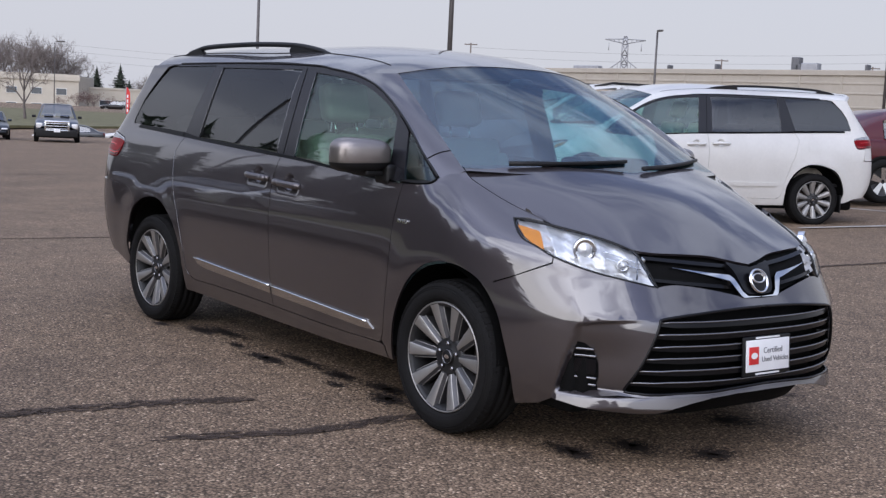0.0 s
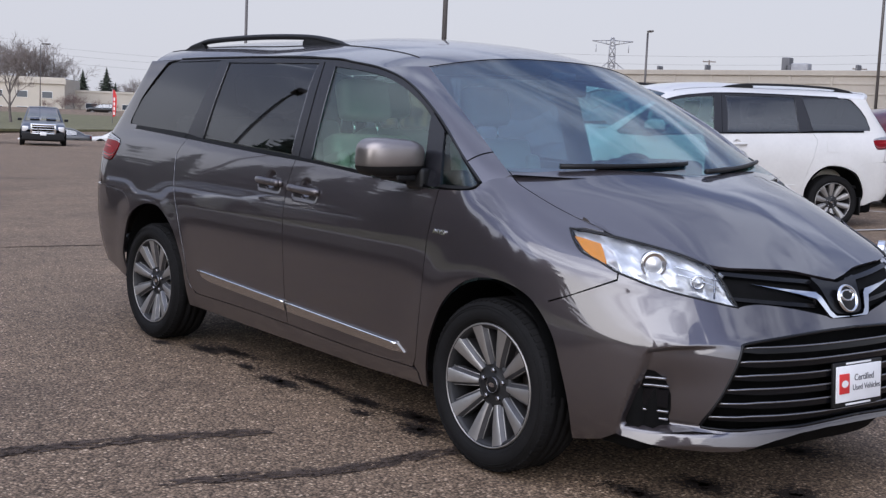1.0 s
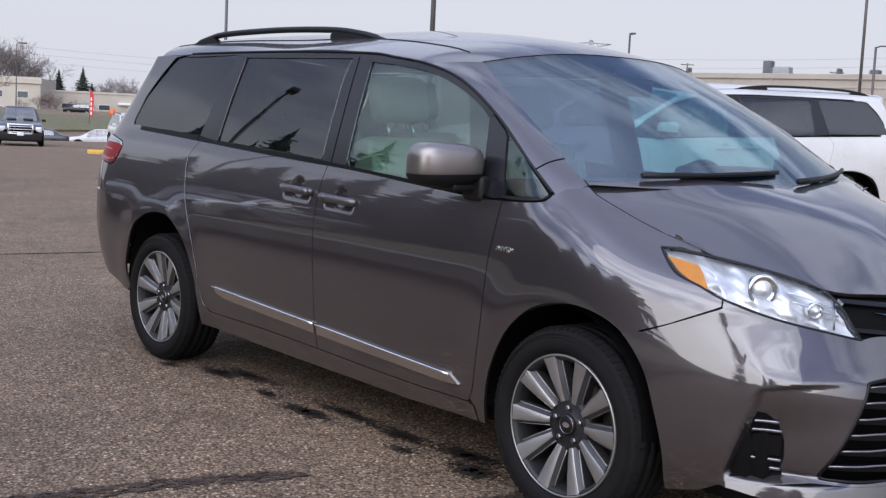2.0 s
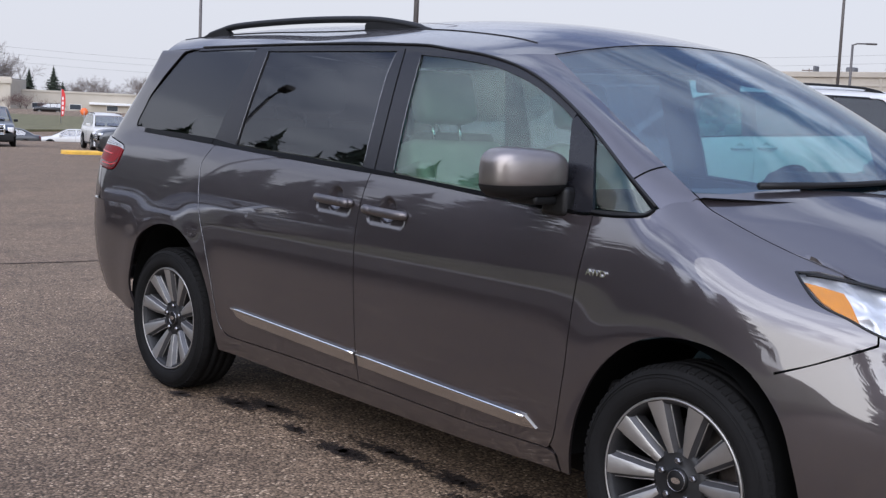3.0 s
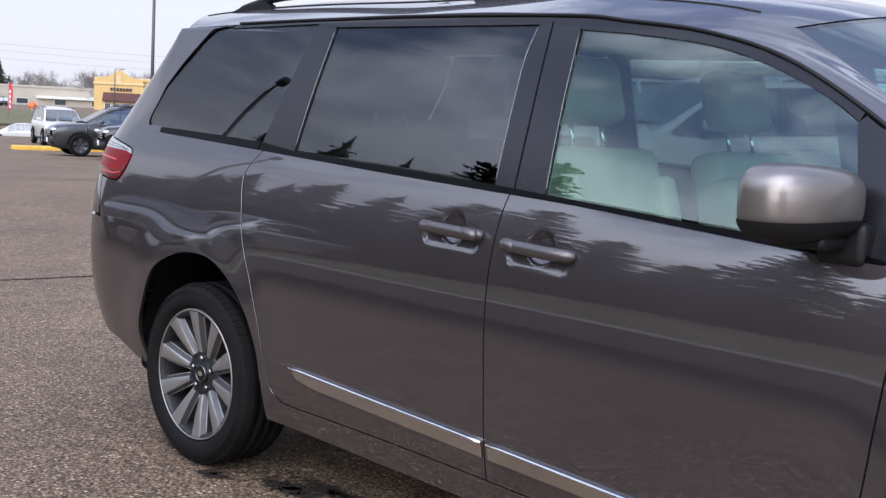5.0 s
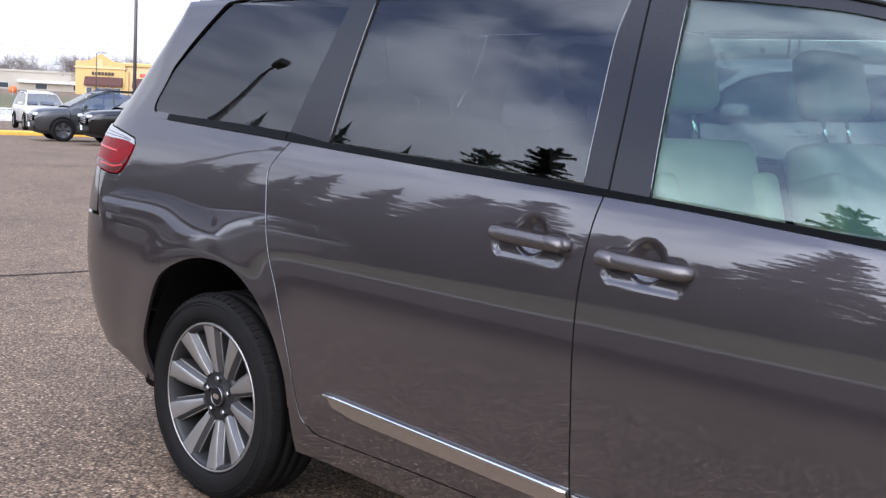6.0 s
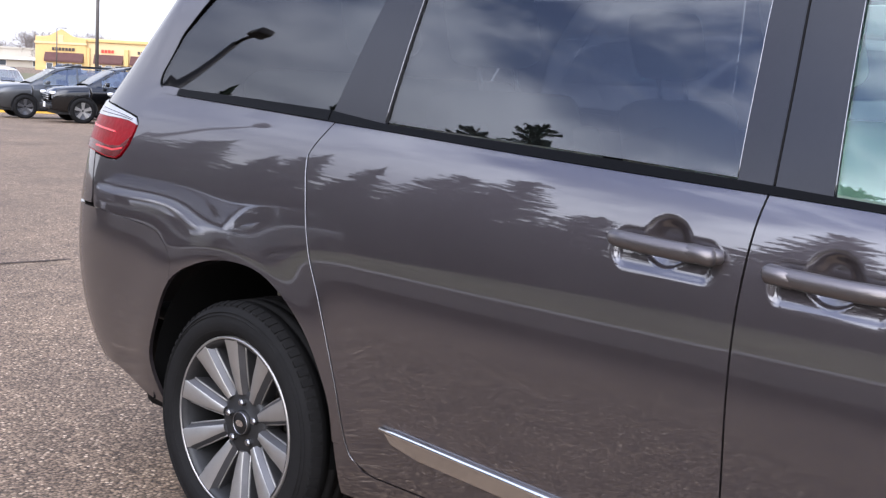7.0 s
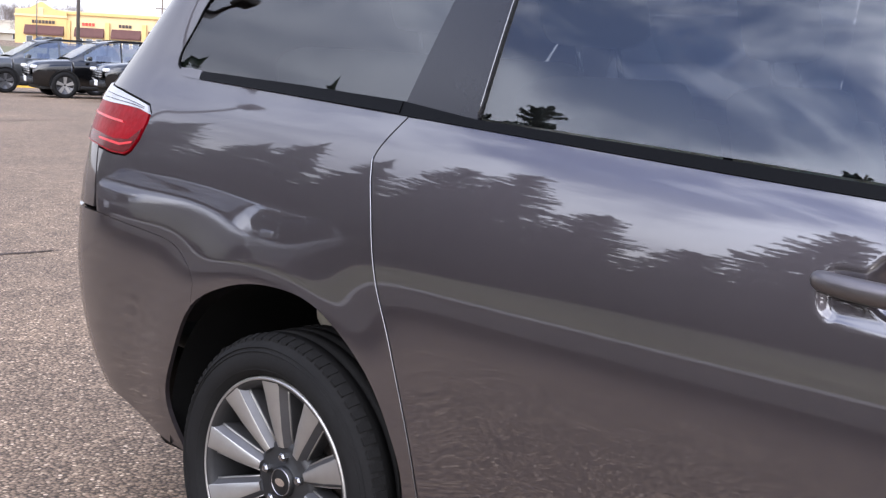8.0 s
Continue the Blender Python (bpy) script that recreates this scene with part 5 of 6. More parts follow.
def ribbon(name, pts, width, mat, label, ragged=.25, up_by=.004, category="ground mark"):
    """A thin uneven strip laid on the lot along pts."""
    run = spline([(x, y, 0) for x, y in pts], 14)
    verts, faces = [], []
    for i, p in enumerate(run):
        q, r = Vector(run[max(i - 1, 0)]), Vector(run[min(i + 1, len(run) - 1)])
        d = (r - q).normalized()
        sd = Vector((-d.y, d.x, 0))
        w = width * (.5 + ragged * (rng.random() - .5)) * min(1, .25 + i * .4, .25 + (len(run) - 1 - i) * .4)
        for k in (-1, 1):
            v = Vector(p) + sd * w * k
            verts.append((v.x, v.y, ground_z(v.x, v.y) + up_by))
    for i in range(len(run) - 1):
        faces.append((2 * i, 2 * i + 1, 2 * i + 3, 2 * i + 2))
    ob = part(name, (verts, faces), mat)
    return tagged(ob, label, category, kind="structure")


def streak(pts, width, seed):
    """A ragged run of many short dark blots along pts, thinning out at its ends."""
    g = random.Random(seed)
    run = spline([(x, y, 0) for x, y in pts], 16)
    verts, faces = [], []
    for i in range(len(run) - 1):
        p, q = Vector(run[i]), Vector(run[i + 1])
        d = (q - p)
        n = max(4, int(d.length / .0025))
        e = min(1, (i + 1) / 8, (len(run) - 1 - i) / 8)
        dn = d.normalized()
        sd = Vector((-dn.y, dn.x, 0))
        for _ in range(n):
            if g.random() > .35 + .65 * e:
                continue
            c = p.lerp(q, g.random()) + sd * g.uniform(-.5, .5) * width * (.45 + .55 * e) * g.choice((1, 1, 1, 1.25))
            L, W = g.uniform(.008, .035), g.uniform(.0035, .009)
            k, t = len(verts), g.uniform(-.25, .25)
            for a in range(6):
                u, v = L * math.cos(a * 1.047) * g.uniform(.7, 1.2), W * math.sin(a * 1.047 + .3) * g.uniform(.7, 1.3)
                w = c + (dn * math.cos(t) + sd * math.sin(t)) * u + sd * v
                verts.append((w.x, w.y, ground_z(w.x, w.y) + .003 + .0004 * (k % 5)))
            faces.append(tuple(range(k, k + 6)))
    return verts, faces


for i, (pts, w) in enumerate((([(.38, -4.6), (.44, -2.47), (.48, -2.11), (.53, -1.74), (.64, -1.37)], .105), ([(1.08, -2.06), (1.18, -1.70), (1.25, -1.40), (1.24, -.96), (1.26, -.6)], .09),
               ([(-6.6, -3.0), (-6.53, -.38), (-6.45, .9), (-6.42, 3.0), (-6.5, 6.0)], .05), ([(1.75, 1.1), (1.85, 1.8), (1.95, 3.0), (2.0, 5.0)], .08),
               ([(-1.5, 4.2), (-1.36, 5.4), (-1.15, 6.6), (-1.0, 8.0)], .06))):
    tagged(part("tar_line", streak(pts, w, 40 + i), TAR, smooth=False), "dark sealed crack across the asphalt", "ground mark", kind="structure")
ribbon("tar_line", [(-20.6, 2.0), (-20.0, 6.3), (-20.3, 9.0), (-20.2, 14.0)], .06, TAR, "dark sealed crack across the asphalt", .35)
for pts in ([(-3.65, 8.32), (-3.23, 9.84), (-2.79, 11.5)], [(-5.52, 11.7), (-4.32, 11.6), (-2.69, 11.4)]):
    ribbon("parking_line", pts, .09, LINE, "worn white parking bay line", .1, category="road marking")


def splash(cx, cy, rx, ry, n, seed):
    """A ragged patch of damp made of many small blots and streaks."""
    g = random.Random(seed)
    verts, faces = [], []
    for _ in range(n):
        a, r = g.random() * 6.283, abs(g.gauss(0, .62))
        x, y = cx + rx * r * math.cos(a), cy + ry * r * math.sin(a)
        s = g.uniform(.0025, .0095) * (1.3 - min(r, 1))
        st = g.uniform(1.0, 3.2)
        k = len(verts)
        turn = g.uniform(-.5, .5) + 1.2
        m = 7
        for i in range(m):
            t = 6.283 * i / m
            q = s * g.uniform(.6, 1.25)
            px, py = q * st * math.cos(t), q * math.sin(t)
            X, Y = x + px * math.cos(turn) - py * math.sin(turn), y + px * math.sin(turn) + py * math.cos(turn)
            verts.append((X, Y, ground_z(X, Y) + .003 + .0004 * (k % 5)))
        faces.append(tuple(range(k, k + m)))
    return verts, faces


for i, (cx, cy, rx, ry, n) in enumerate(((-1.06, -.82, .24, .07, 120), (-.93, -.72, .34, .07, 110), (-.55, -.84, .16, .05, 30), (-.16, -.87, .26, .07, 130), (-.05, -.72, .40, .06, 90), (.36, -.73, .24, .07, 90), (.55, -.86, .12, .05, 30),
                                         (.75, -.68, .24, .08, 130), (.92, -.80, .17, .10, 110), (-1.75, -.84, .16, .07, 40), (2.02, -.63, .22, .09, 90), (2.08, -.33, .20, .13, 100), (2.33, -.12, .13, .16, 90), (1.97, .42, .20, .20, 70), (-1.35, -.95, .12, .05, 30))):
    ob = part("damp_patch", splash(cx, cy, rx * 1.1, ry * 1.2, n * 5, 20 + i), DAMP, smooth=False)
    tagged(ob, "ragged dark oily stain on the asphalt", "stain", "stains beside the car", "structure")

# ---- other vehicles ----
WHITE_VAN = minivan("parked_minivan", PAINT_WHITE, pose(-5.354, 7.919, .19, 0, 0, -111.8), "white minivan with black roof rails, parked behind", False)
for ob in WHITE_VAN.children_recursive:      # an older body, with a shorter tail behind the rear arch
    if ob.type == "MESH" and ob.parent.name.split(".")[0] not in ("wheel", "spoke", "centre_cap"):
        off = ob.matrix_basis.translation.x
        for v in ob.data.vertices:
            if v.co.x + off < -1.9:
                v.co.x = -1.9 - off + (v.co.x + off + 1.9) * .77
DARK_GLASS = glass("car window glass", (0.72, 0.75, 0.74), 0.28)
CAR_DARK = material("car underside and seams", (0.006, 0.006, 0.0065), 0.7, 0, 0.2, 10)


def plain_wheel(parent, at, r, s, rim):
    w = new("wheel")
    w.parent, w.location = parent, at
    w.rotation_euler = (0, 0, 0 if s < 0 else math.pi)
    part("tyre", lathe([(r * .66, -.09), (r * .74, -.115), (r * .92, -.11), (r, -.08), (r, .08), (r * .92, .11), (r * .66, .09)], 32), RUBBER, w)
    part("rim_barrel", lathe([(r * .67, -.095), (r * .62, -.06), (.02, -.04)], 28), ALLOY_DARK, w)
    for k in range(5):
        a = 2 * math.pi * k / 5 + .3
        ca, sa = math.cos(a), math.sin(a)
        vs = [(q * ca - h * sa, y, q * sa + h * ca) for q, h, y in ((.03, -.03, -.085), (.03, .03, -.085), (r * .64, .055, -.10), (r * .64, -.055, -.10), (.03, -.03, -.05), (.03, .03, -.05), (r * .64, .055, -.06), (r * .64, -.055, -.06))]
        part("spoke", (vs, [(0, 1, 2, 3), (0, 4, 5, 1), (2, 6, 7, 3), (1, 5, 6, 2), (0, 3, 7, 4)]), rim, w, smooth=False)
    return w


KINDS = {
    # length half, half width, bottom, hood stations, cabin stations (x, base, top, half width of the roof)
    "suv": dict(w=.95, r=.385, axle=1.42, body=[(-2.36, .55, .98), (-2.33, .42, 1.10), (-1.8, .32, 1.13), (.9, .30, 1.12), (1.25, .32, 1.11), (1.8, .34, 1.07), (2.12, .36, 1.0), (2.30, .42, .86)],
                cab=[(-2.30, 1.09, 1.16), (-2.18, 1.09, 1.45), (-1.95, 1.09, 1.66), (-1.0, 1.09, 1.74), (-.1, 1.09, 1.73), (.32, 1.09, 1.65), (.78, 1.09, 1.40), (1.28, 1.08, 1.11)], glass=[(-2.0, -1.30), (-1.24, -.30), (-.24, .84)]),
    "truck": dict(w=1.05, r=.41, axle=1.85, body=[(-2.85, .60, 1.05), (-2.82, .55, 1.20), (-2.0, .42, 1.22), (.9, .38, 1.22), (1.3, .40, 1.20), (2.3, .42, 1.14), (2.75, .45, 1.02), (2.85, .52, .82)],
                  cab=[(-1.15, 1.18, 1.22), (-1.05, 1.18, 1.72), (-.85, 1.18, 1.86), (-.2, 1.18, 1.92), (.35, 1.18, 1.90), (.7, 1.18, 1.72), (1.30, 1.16, 1.22)], glass=[(-.92, -.05), (.02, .88)]),
    "sedan": dict(w=.90, r=.33, axle=1.38, body=[(-2.36, .50, .85), (-2.30, .40, .98), (-1.7, .26, 1.0), (.9, .22, .93), (1.3, .24, .90), (2.0, .26, .80), (2.30, .30, .70), (2.38, .38, .60)],
                  cab=[(-1.95, .95, 1.0), (-1.35, .95, 1.30), (-.9, .93, 1.42), (-.2, .92, 1.45), (.3, .92, 1.40), (.8, .91, 1.16), (1.25, .89, .93)], glass=[(-1.35, -.42), (-.36, .70)]),
}


def vehicle(name, kind, paint, x, y, heading, label, rim=None, z=None, black_low=True):
    """A parked car: lower body, cabin, glass, lamps, grille and wheels."""
    K = KINDS[kind]
    v = tagged(new(name), label, "car", "parked cars")
    v.matrix_world = pose(x, y, ground_z(x, y) if z is None else z, 0, 0, heading)
    w = K["w"]

    def body_row(x0, zb, zt, f):
        t = w * f
        return [(x0, -t * .92, zb), (x0, -t * .985, zb + .10), (x0, -t * .975, zb + (zt - zb) * .5), (x0, -t, zt - .19), (x0, -t * .965, zt - .06), (x0, -t * .87, zt), (x0, 0, zt + .02),
                (x0, t * .87, zt), (x0, t * .965, zt - .06), (x0, t, zt - .19), (x0, t * .975, zb + (zt - zb) * .5), (x0, t * .985, zb + .10), (x0, t * .92, zb)]
    st = [p for p in spline([(a, b, c) for a, b, c in K["body"]], 4)]
    rows = []
    for i, (a, b, c) in enumerate(st):
        e = min((a - st[0][0]) / .35, (st[-1][0] - a) / .55, 1)
        rows.append(body_row(a, b, c, .80 + .20 * math.sqrt(max(e, 0) * (2 - max(e, 0)))))
    bv, bf = patch(rows)
    n = len(rows[0])
    bf.append(tuple(range(n)))
    bf.append(tuple(range(len(bv) - n, len(bv)))[::-1])
    part("body", (bv, [q[::-1] for q in bf]), paint, v)

    def half(z, zb):
        return w * (.93 - .26 * max(0, z - zb) / .75)
    front_x, back_x = K["cab"][-3][0], K["cab"][2][0]
    cuts = sorted({q for p in K["glass"] for q in p} | {front_x, back_x})
    top = curve(*[(a, zt) for a, zb, zt in K["cab"]])
    base = curve(*[(a, zb) for a, zb, zt in K["cab"]])
    xs = sorted(set([round(a, 4) for a, _, _ in spline(K["cab"], 3)] + cuts))
    crow = []
    for a in xs:
        zb, zt = base(a), top(a)
        h1 = half(zt - .05, zb)
        crow.append([(a, -w * .93, zb - .03), (a, -h1, max(zt - .05, zb)), (a, -h1 * .90, zt), (a, 0, zt + .02), (a, h1 * .90, zt), (a, h1, max(zt - .05, zb)), (a, w * .93, zb - .03)])
    cv, cf = patch(crow)
    kept = []
    for i in range(len(xs) - 1):
        m_x = (xs[i] + xs[i + 1]) / 2
        side_open = any(p <= m_x <= q for p, q in K["glass"])
        end_open = m_x > front_x or (m_x < back_x and kind != "sedan")
        for k in range(6):
            if (k in (0, 5) and side_open) or (k in (2, 3) and end_open):
                continue
            kept.append(cf[i * 6 + k][::-1])
    part("cabin", (cv, kept), paint, v)
    part("cabin_floor", box((K["cab"][-1][0] - K["cab"][0][0] - .3, w * 1.6, .05), ((K["cab"][-1][0] + K["cab"][0][0]) / 2, 0, K["cab"][0][1] - .02), .01), CAR_DARK, v)
    for sx in ((.05, -.85) if kind != "truck" else (.15, -.75)):
        for sy in (-.38, .38):
            part("seat_back", box((.16, .46, .52), (sx, sy * w, K["cab"][0][1] - .06), .05, 2), CAR_DARK, v)
    rg = []
    for i in range(5):
        a = K["cab"][0][0] + (back_x - K["cab"][0][0]) * (.12 + .86 * i / 4)
        hw = half(top(a) - .02, base(a)) * .84
        rg.append([(a - .012, -hw, top(a) + .004), (a - .016, 0, top(a) + .022), (a - .012, hw, top(a) + .004)])
    if kind != "sedan":
        part("rear_glass", patch(rg), DARK_GLASS, v)
    for s in (-1, 1):
        for a, b in K["glass"]:
            g = []
            for i in range(9):
                q = a + (b - a) * i / 8
                zb, zt = base(q) + .04, max(top(q) - .085, base(q) + .06)
                g.append([(q, s * (half(zb, base(q)) + .010), zb), (q, s * (half(zt, base(q)) + .012), zt)])
            part("side_window", patch(g, s > 0), DARK_GLASS, v)
        for ax in (-K["axle"], K["axle"]):
            arc = [math.pi * i / 16 for i in range(17)]
            rr = K["r"] + .065
            part("wheel_arch", ([(ax + q * math.cos(t), s * (w + yy), K["r"] + q * math.sin(t)) for t in arc for q, yy in ((rr, .012), (rr - .05, .014), (rr - .06, -.14))],
                 [(3 * i + k, 3 * i + k + 1, 3 * i + 4 + k, 3 * i + 3 + k) for i in range(16) for k in range(2)]), BLACK_TRIM, v)
            part("wheel_well", ([(ax, s * (w + .004), K["r"])] + [(ax + (rr - .02) * math.cos(math.pi * (-.1 + 1.2 * i / 20)), s * (w + .004), K["r"] + (rr - .02) * math.sin(math.pi * (-.1 + 1.2 * i / 20))) for i in range(21)],
                 [(0, i, i + 1) for i in range(1, 21)]), CAR_DARK, v)
            plain_wheel(v, (ax, s * (w - .06), K["r"]), K["r"], s, rim or ALLOY)
        fx, fz = K["body"][-2][0], K["body"][-2][2]
        part("head_lamp", box((.46, .30, .10) if kind != "truck" else (.24, .30, .26), (fx - .02, s * w * (.70 if kind != "truck" else .80), fz - (.11 if kind != "truck" else .17)), .05, 3), REFLECTOR, v)
        part("tail_lamp", box((.16, .20, .22), (K["body"][1][0] + .05, s * w * .80, K["body"][1][2] - .14), .04, 3), RED_LENS, v)
        part("door_mirror", box((.12, .20, .13), (.72 if kind != "truck" else .85, s * (w + .07), K["cab"][-1][1] + .12), .04, 3), paint if kind != "truck" else BLACK_TRIM, v)
        part("door_seam", box((.008, .006, .50), (-.33, s * (w * .992 + .004), .75), 0), CAR_DARK, v)
        part("sill", box((2 * K["axle"] - 2 * K["r"] - .15, .05, .10), (0, s * (w * .95), K["body"][3][1] + .03), .02), BLACK_TRIM, v)
    ws0, ws1 = K["cab"][-1], K["cab"][-3]
    glass_rows = []
    for i in range(5):
        t = .10 + .8 * i / 4
        a, z = ws0[0] + (ws1[0] - ws0[0]) * t, None
        z = top(a)
        hw = half(z - .02, base(a)) * .86
        glass_rows.append([(a + .012, -hw, z + .012), (a + .02, 0, z + .034), (a + .012, hw, z + .012)])
    part("windscreen", patch(glass_rows), DARK_GLASS, v)
    hx, hz = K["body"][-1][0], K["body"][-1][2]
    gh, gw2 = (.40, w * 1.06) if kind == "truck" else (.20, w * 1.05)
    gz = hz - .10 if kind != "truck" else hz + .02
    part("grille", box((.10, gw2, gh), (hx - .015, 0, gz), .03), GRILLE_BLACK, v)
    for k in range(3):
        part("grille_bar", box((.02, gw2 * .95, .022 if kind != "truck" else .035), (hx + .038, 0, gz + (k - 1) * gh * .32), .006), CHROME, v)
    if kind == "truck":
        for sy in (-1, 1):
            part("grille_surround", box((.06, .09, gh + .12), (hx + .02, sy * gw2 / 2, gz), .02), CHROME, v)
        for sz in (-1, 1):
            part("grille_surround", box((.06, gw2 + .10, .09), (hx + .02, 0, gz + sz * (gh / 2 + .02)), .02), CHROME, v)
    part("bumper", box((.20, w * (1.62 if kind != "truck" else 1.9), .16 if kind != "truck" else .38), (hx - .05, 0, K["body"][-1][1] + (.06 if kind != "truck" else -.03)), .05, 3), paint if kind == "sedan" else BLACK_TRIM, v)
    part("blank_plate", box((.012, .30, .15), (hx + .06, 0, K["body"][-1][1] + .10), .004), PLATE_WHITE, v)
    part("underside", box((4.2 if kind != "truck" else 5.0, w * 1.7, .16), (0, 0, .33), .03), CAR_DARK, v)
    if kind == "suv":
        for s in (-1, 1):
            part("roof_rail", tube([(-1.75, s * .62, 1.68), (-1.6, s * .62, 1.755), (-.2, s * .62, 1.765), (.1, s * .62, 1.70)], .02, 6), BLACK_TRIM, v)
    return v


vehicle("suv", "suv", PAINT_WHITE, -8.8, 9.52, -111.8, "white sport utility car with black roof rails beside a minivan", z=.237)
vehicle("sedan", "sedan", PAINT_RED, -5.6, 14.1, 68, "dark red sedan with bright alloy wheels", CHROME, z=.36)
vehicle("sedan", "sedan", PAINT_BLUE, -7.9, 20.4, 68, "dark blue-grey sedan in the row behind", z=.36)
vehicle("pickup_truck", "truck", PAINT_SLATE, -57.4, 18.0, -19, "slate blue-grey pickup truck with chrome grille, facing the lot")
vehicle("sedan", "sedan", PAINT_BLUE, -60.2, 15.4, -14, "blue-grey sedan parked beside a pickup")
vehicle("sedan", "sedan", PAINT_GUNMETAL, -79.2, 26.6, -112, "dark grey sedan beside the grass verge")
vehicle("sedan", "sedan", PAINT_WHITE, -81.0, 32.0, -112, "white sedan beside the grass verge")
vehicle("sedan", "sedan", PAINT_RED, -86.0, 37.0, -105, "red sedan beyond a white sedan")
vehicle("suv", "suv", PAINT_WHITE, -52.8, 22.0, -15, "white sport utility car with dark windscreen, nose to the lot")
vehicle("suv", "suv", PAINT_GUNMETAL, -37.2, 17.0, -105, "gunmetal grey off-road car with black tyres and flares", ALLOY_DARK)
vehicle("suv", "suv", PAINT_BLACK, -33.4, 17.0, -105, "black sport utility car with bright wheels", ALLOY)
vehicle("suv", "suv", PAINT_BLACK, -30.0, 17.4, -105, "black sport utility car at the end of the row", ALLOY)
vehicle("suv", "suv", PAINT_BLACK, -188.5, 73.5, -112, "black sport utility car on the far road", z=-.4)
vehicle("sedan", "sedan", PAINT_SILVER, -150.0, 76.0, -80, "silver sedan by the far shops", z=-.6)
vehicle("suv", "suv", PAINT_GUNMETAL, -146.0, 73.0, -80, "grey sport utility car by the far shops", z=-.6)
vehicle("suv", "suv", PAINT_SILVER, -8.5, -5.2, 57, "silver sport utility car parked near the grass strip")

# ---- kerbs, grass ----
GRASS = material("dry spring grass", (0.125, 0.115, 0.056), 0.95, 0, 0.45, 1.6, 0.8, 30)
KERB = material("grey kerb concrete", (0.25, 0.23, 0.20), 0.85, 0, 0.18, 3, 0.4, 40)
CONCRETE = material("weathered concrete", (0.36, 0.34, 0.31), 0.85, 0, 0.15, 3, 0.4, 40)
YELLOW = material("yellow kerb paint", (0.72, 0.42, 0.06), 0.7, 0, 0.2, 5, 0.3, 60)


def slab(name, corners, rise, mat, label, category, n=24):
    """A low slab that follows the lot between four corners."""
    rows = []
    for i in range(n + 1):
        row = []
        for j in range(9):
            p = mix3(mix3((*corners[0], 0), (*corners[1], 0), i / n), mix3((*corners[3], 0), (*corners[2], 0), i / n), j / 8)
            row.append((p[0], p[1], ground_z(p[0], p[1]) + rise))
        rows.append(row)
    ob = solid(part(name, patch(rows), mat, smooth=False), max(rise + .1, .12))
    return tagged(ob, label, category, kind="structure")


slab("grass_verge", [(-95, 20), (-110, -6), (-150, 10), (-132, 95)], .12, GRASS, "dry green-brown grass verge beyond the lot", "grass")
slab("grass_strip", [(-6.6, -3.44), (1.6, -3.44), (5.0, -13), (-8.0, -13)][::-1], .10, GRASS, "grass strip beside the lot", "grass")
slab("kerb", [(-6.7, -3.24), (1.7, -3.24), (1.7, -3.44), (-6.7, -3.44)][::-1], .13, KERB, "pale concrete kerb", "kerb", 40)
slab("grass_strip", [(4.4, -6.0), (45, -6.0), (45, -13), (5.0, -13)][::-1], .08, GRASS, "grass beyond the lot's edge", "grass")
slab("grass_strip", [(-60, -13), (45, -13), (45, -60), (-60, -60)][::-1], .06, GRASS, "broad grass behind the lot", "grass")
isl = part("kerb_island", box((1.1, 4.6, .24), (0, 0, 0), .05, 2), YELLOW)
isl.matrix_world = pose(-43.55, 18.4, ground_z(-44, 18) + .03, 0, 0, -12)
tagged(isl, "yellow painted kerb island", "kerb", kind="structure")

# ---- poles, wires, pylon ----
STEEL = material("dark bronze steel", (0.10, 0.092, 0.088), 0.5, 0.4, 0.15, 4)
GALV = material("grey galvanised steel", (0.34, 0.34, 0.35), 0.5, 0.5, 0.15, 4)
WOODPOLE = material("weathered pole wood", (0.13, 0.10, 0.08), 0.9, 0, 0.25, 3, 0.3, 30)


def street_lamp(x, y, z0, height, r, turn, label, arm=1.1, head=1.0):
    lamp = tagged(new("street_lamp"), label, "lamp post", "lot lamps")
    lamp.matrix_world = pose(x, y, z0, 0, 0, turn)
    part("base", lathe([(.001, .75), (r * 2.6, .75), (r * 2.6, -.1), (.001, -.1)], 20, "z"), CONCRETE, lamp)
    part("mast", tube([(0, 0, .7), (0, 0, height * .5), (0, 0, height)], [r, r * .85, r * .7], 12), STEEL, lamp)
    part("arm", tube([(0, 0, height - .05), (arm * .3, 0, height + .08), (arm, 0, height + .10)], r * .45, 8), STEEL, lamp)
    part("lamp_head", box((.75 * head, .34 * head, .13), (arm + .3 * head, 0, height + .10), .04, 3), STEEL, lamp)
    return lamp


street_lamp(-24.3, 18.4, ground_z(-24, 18), 12.0, .085, -50, "dark steel lot lamp on a concrete base", 1.4)
street_lamp(-73.5, 38.1, ground_z(-73, 38), 12.5, .13, -60, "tall dark steel lot lamp")
street_lamp(-61.6, 66.5, .4, 8.2, .11, -30, "dark steel lamp post with a single arm", .35)
street_lamp(-114.5, 37.7, -1.0, 7.8, .055, 50, "thin far lamp post above the trees", .3)
street_lamp(-42.6, 68.6, .0, 20.0, .11, 60, "tall slim lamp post", 1.0)
street_lamp(-46.6, 76.4, .2, 8.0, .12, 55, "dark steel lamp post with a single arm")
street_lamp(-176.0, 87.5, -.3, 6.8, .10, 60, "lamp post before the shops", .8)
street_lamp(-11.7, -6.0, 0.0, 5.5, .055, 20, "steel lamp post with one arm beside the grass", .5, .5)


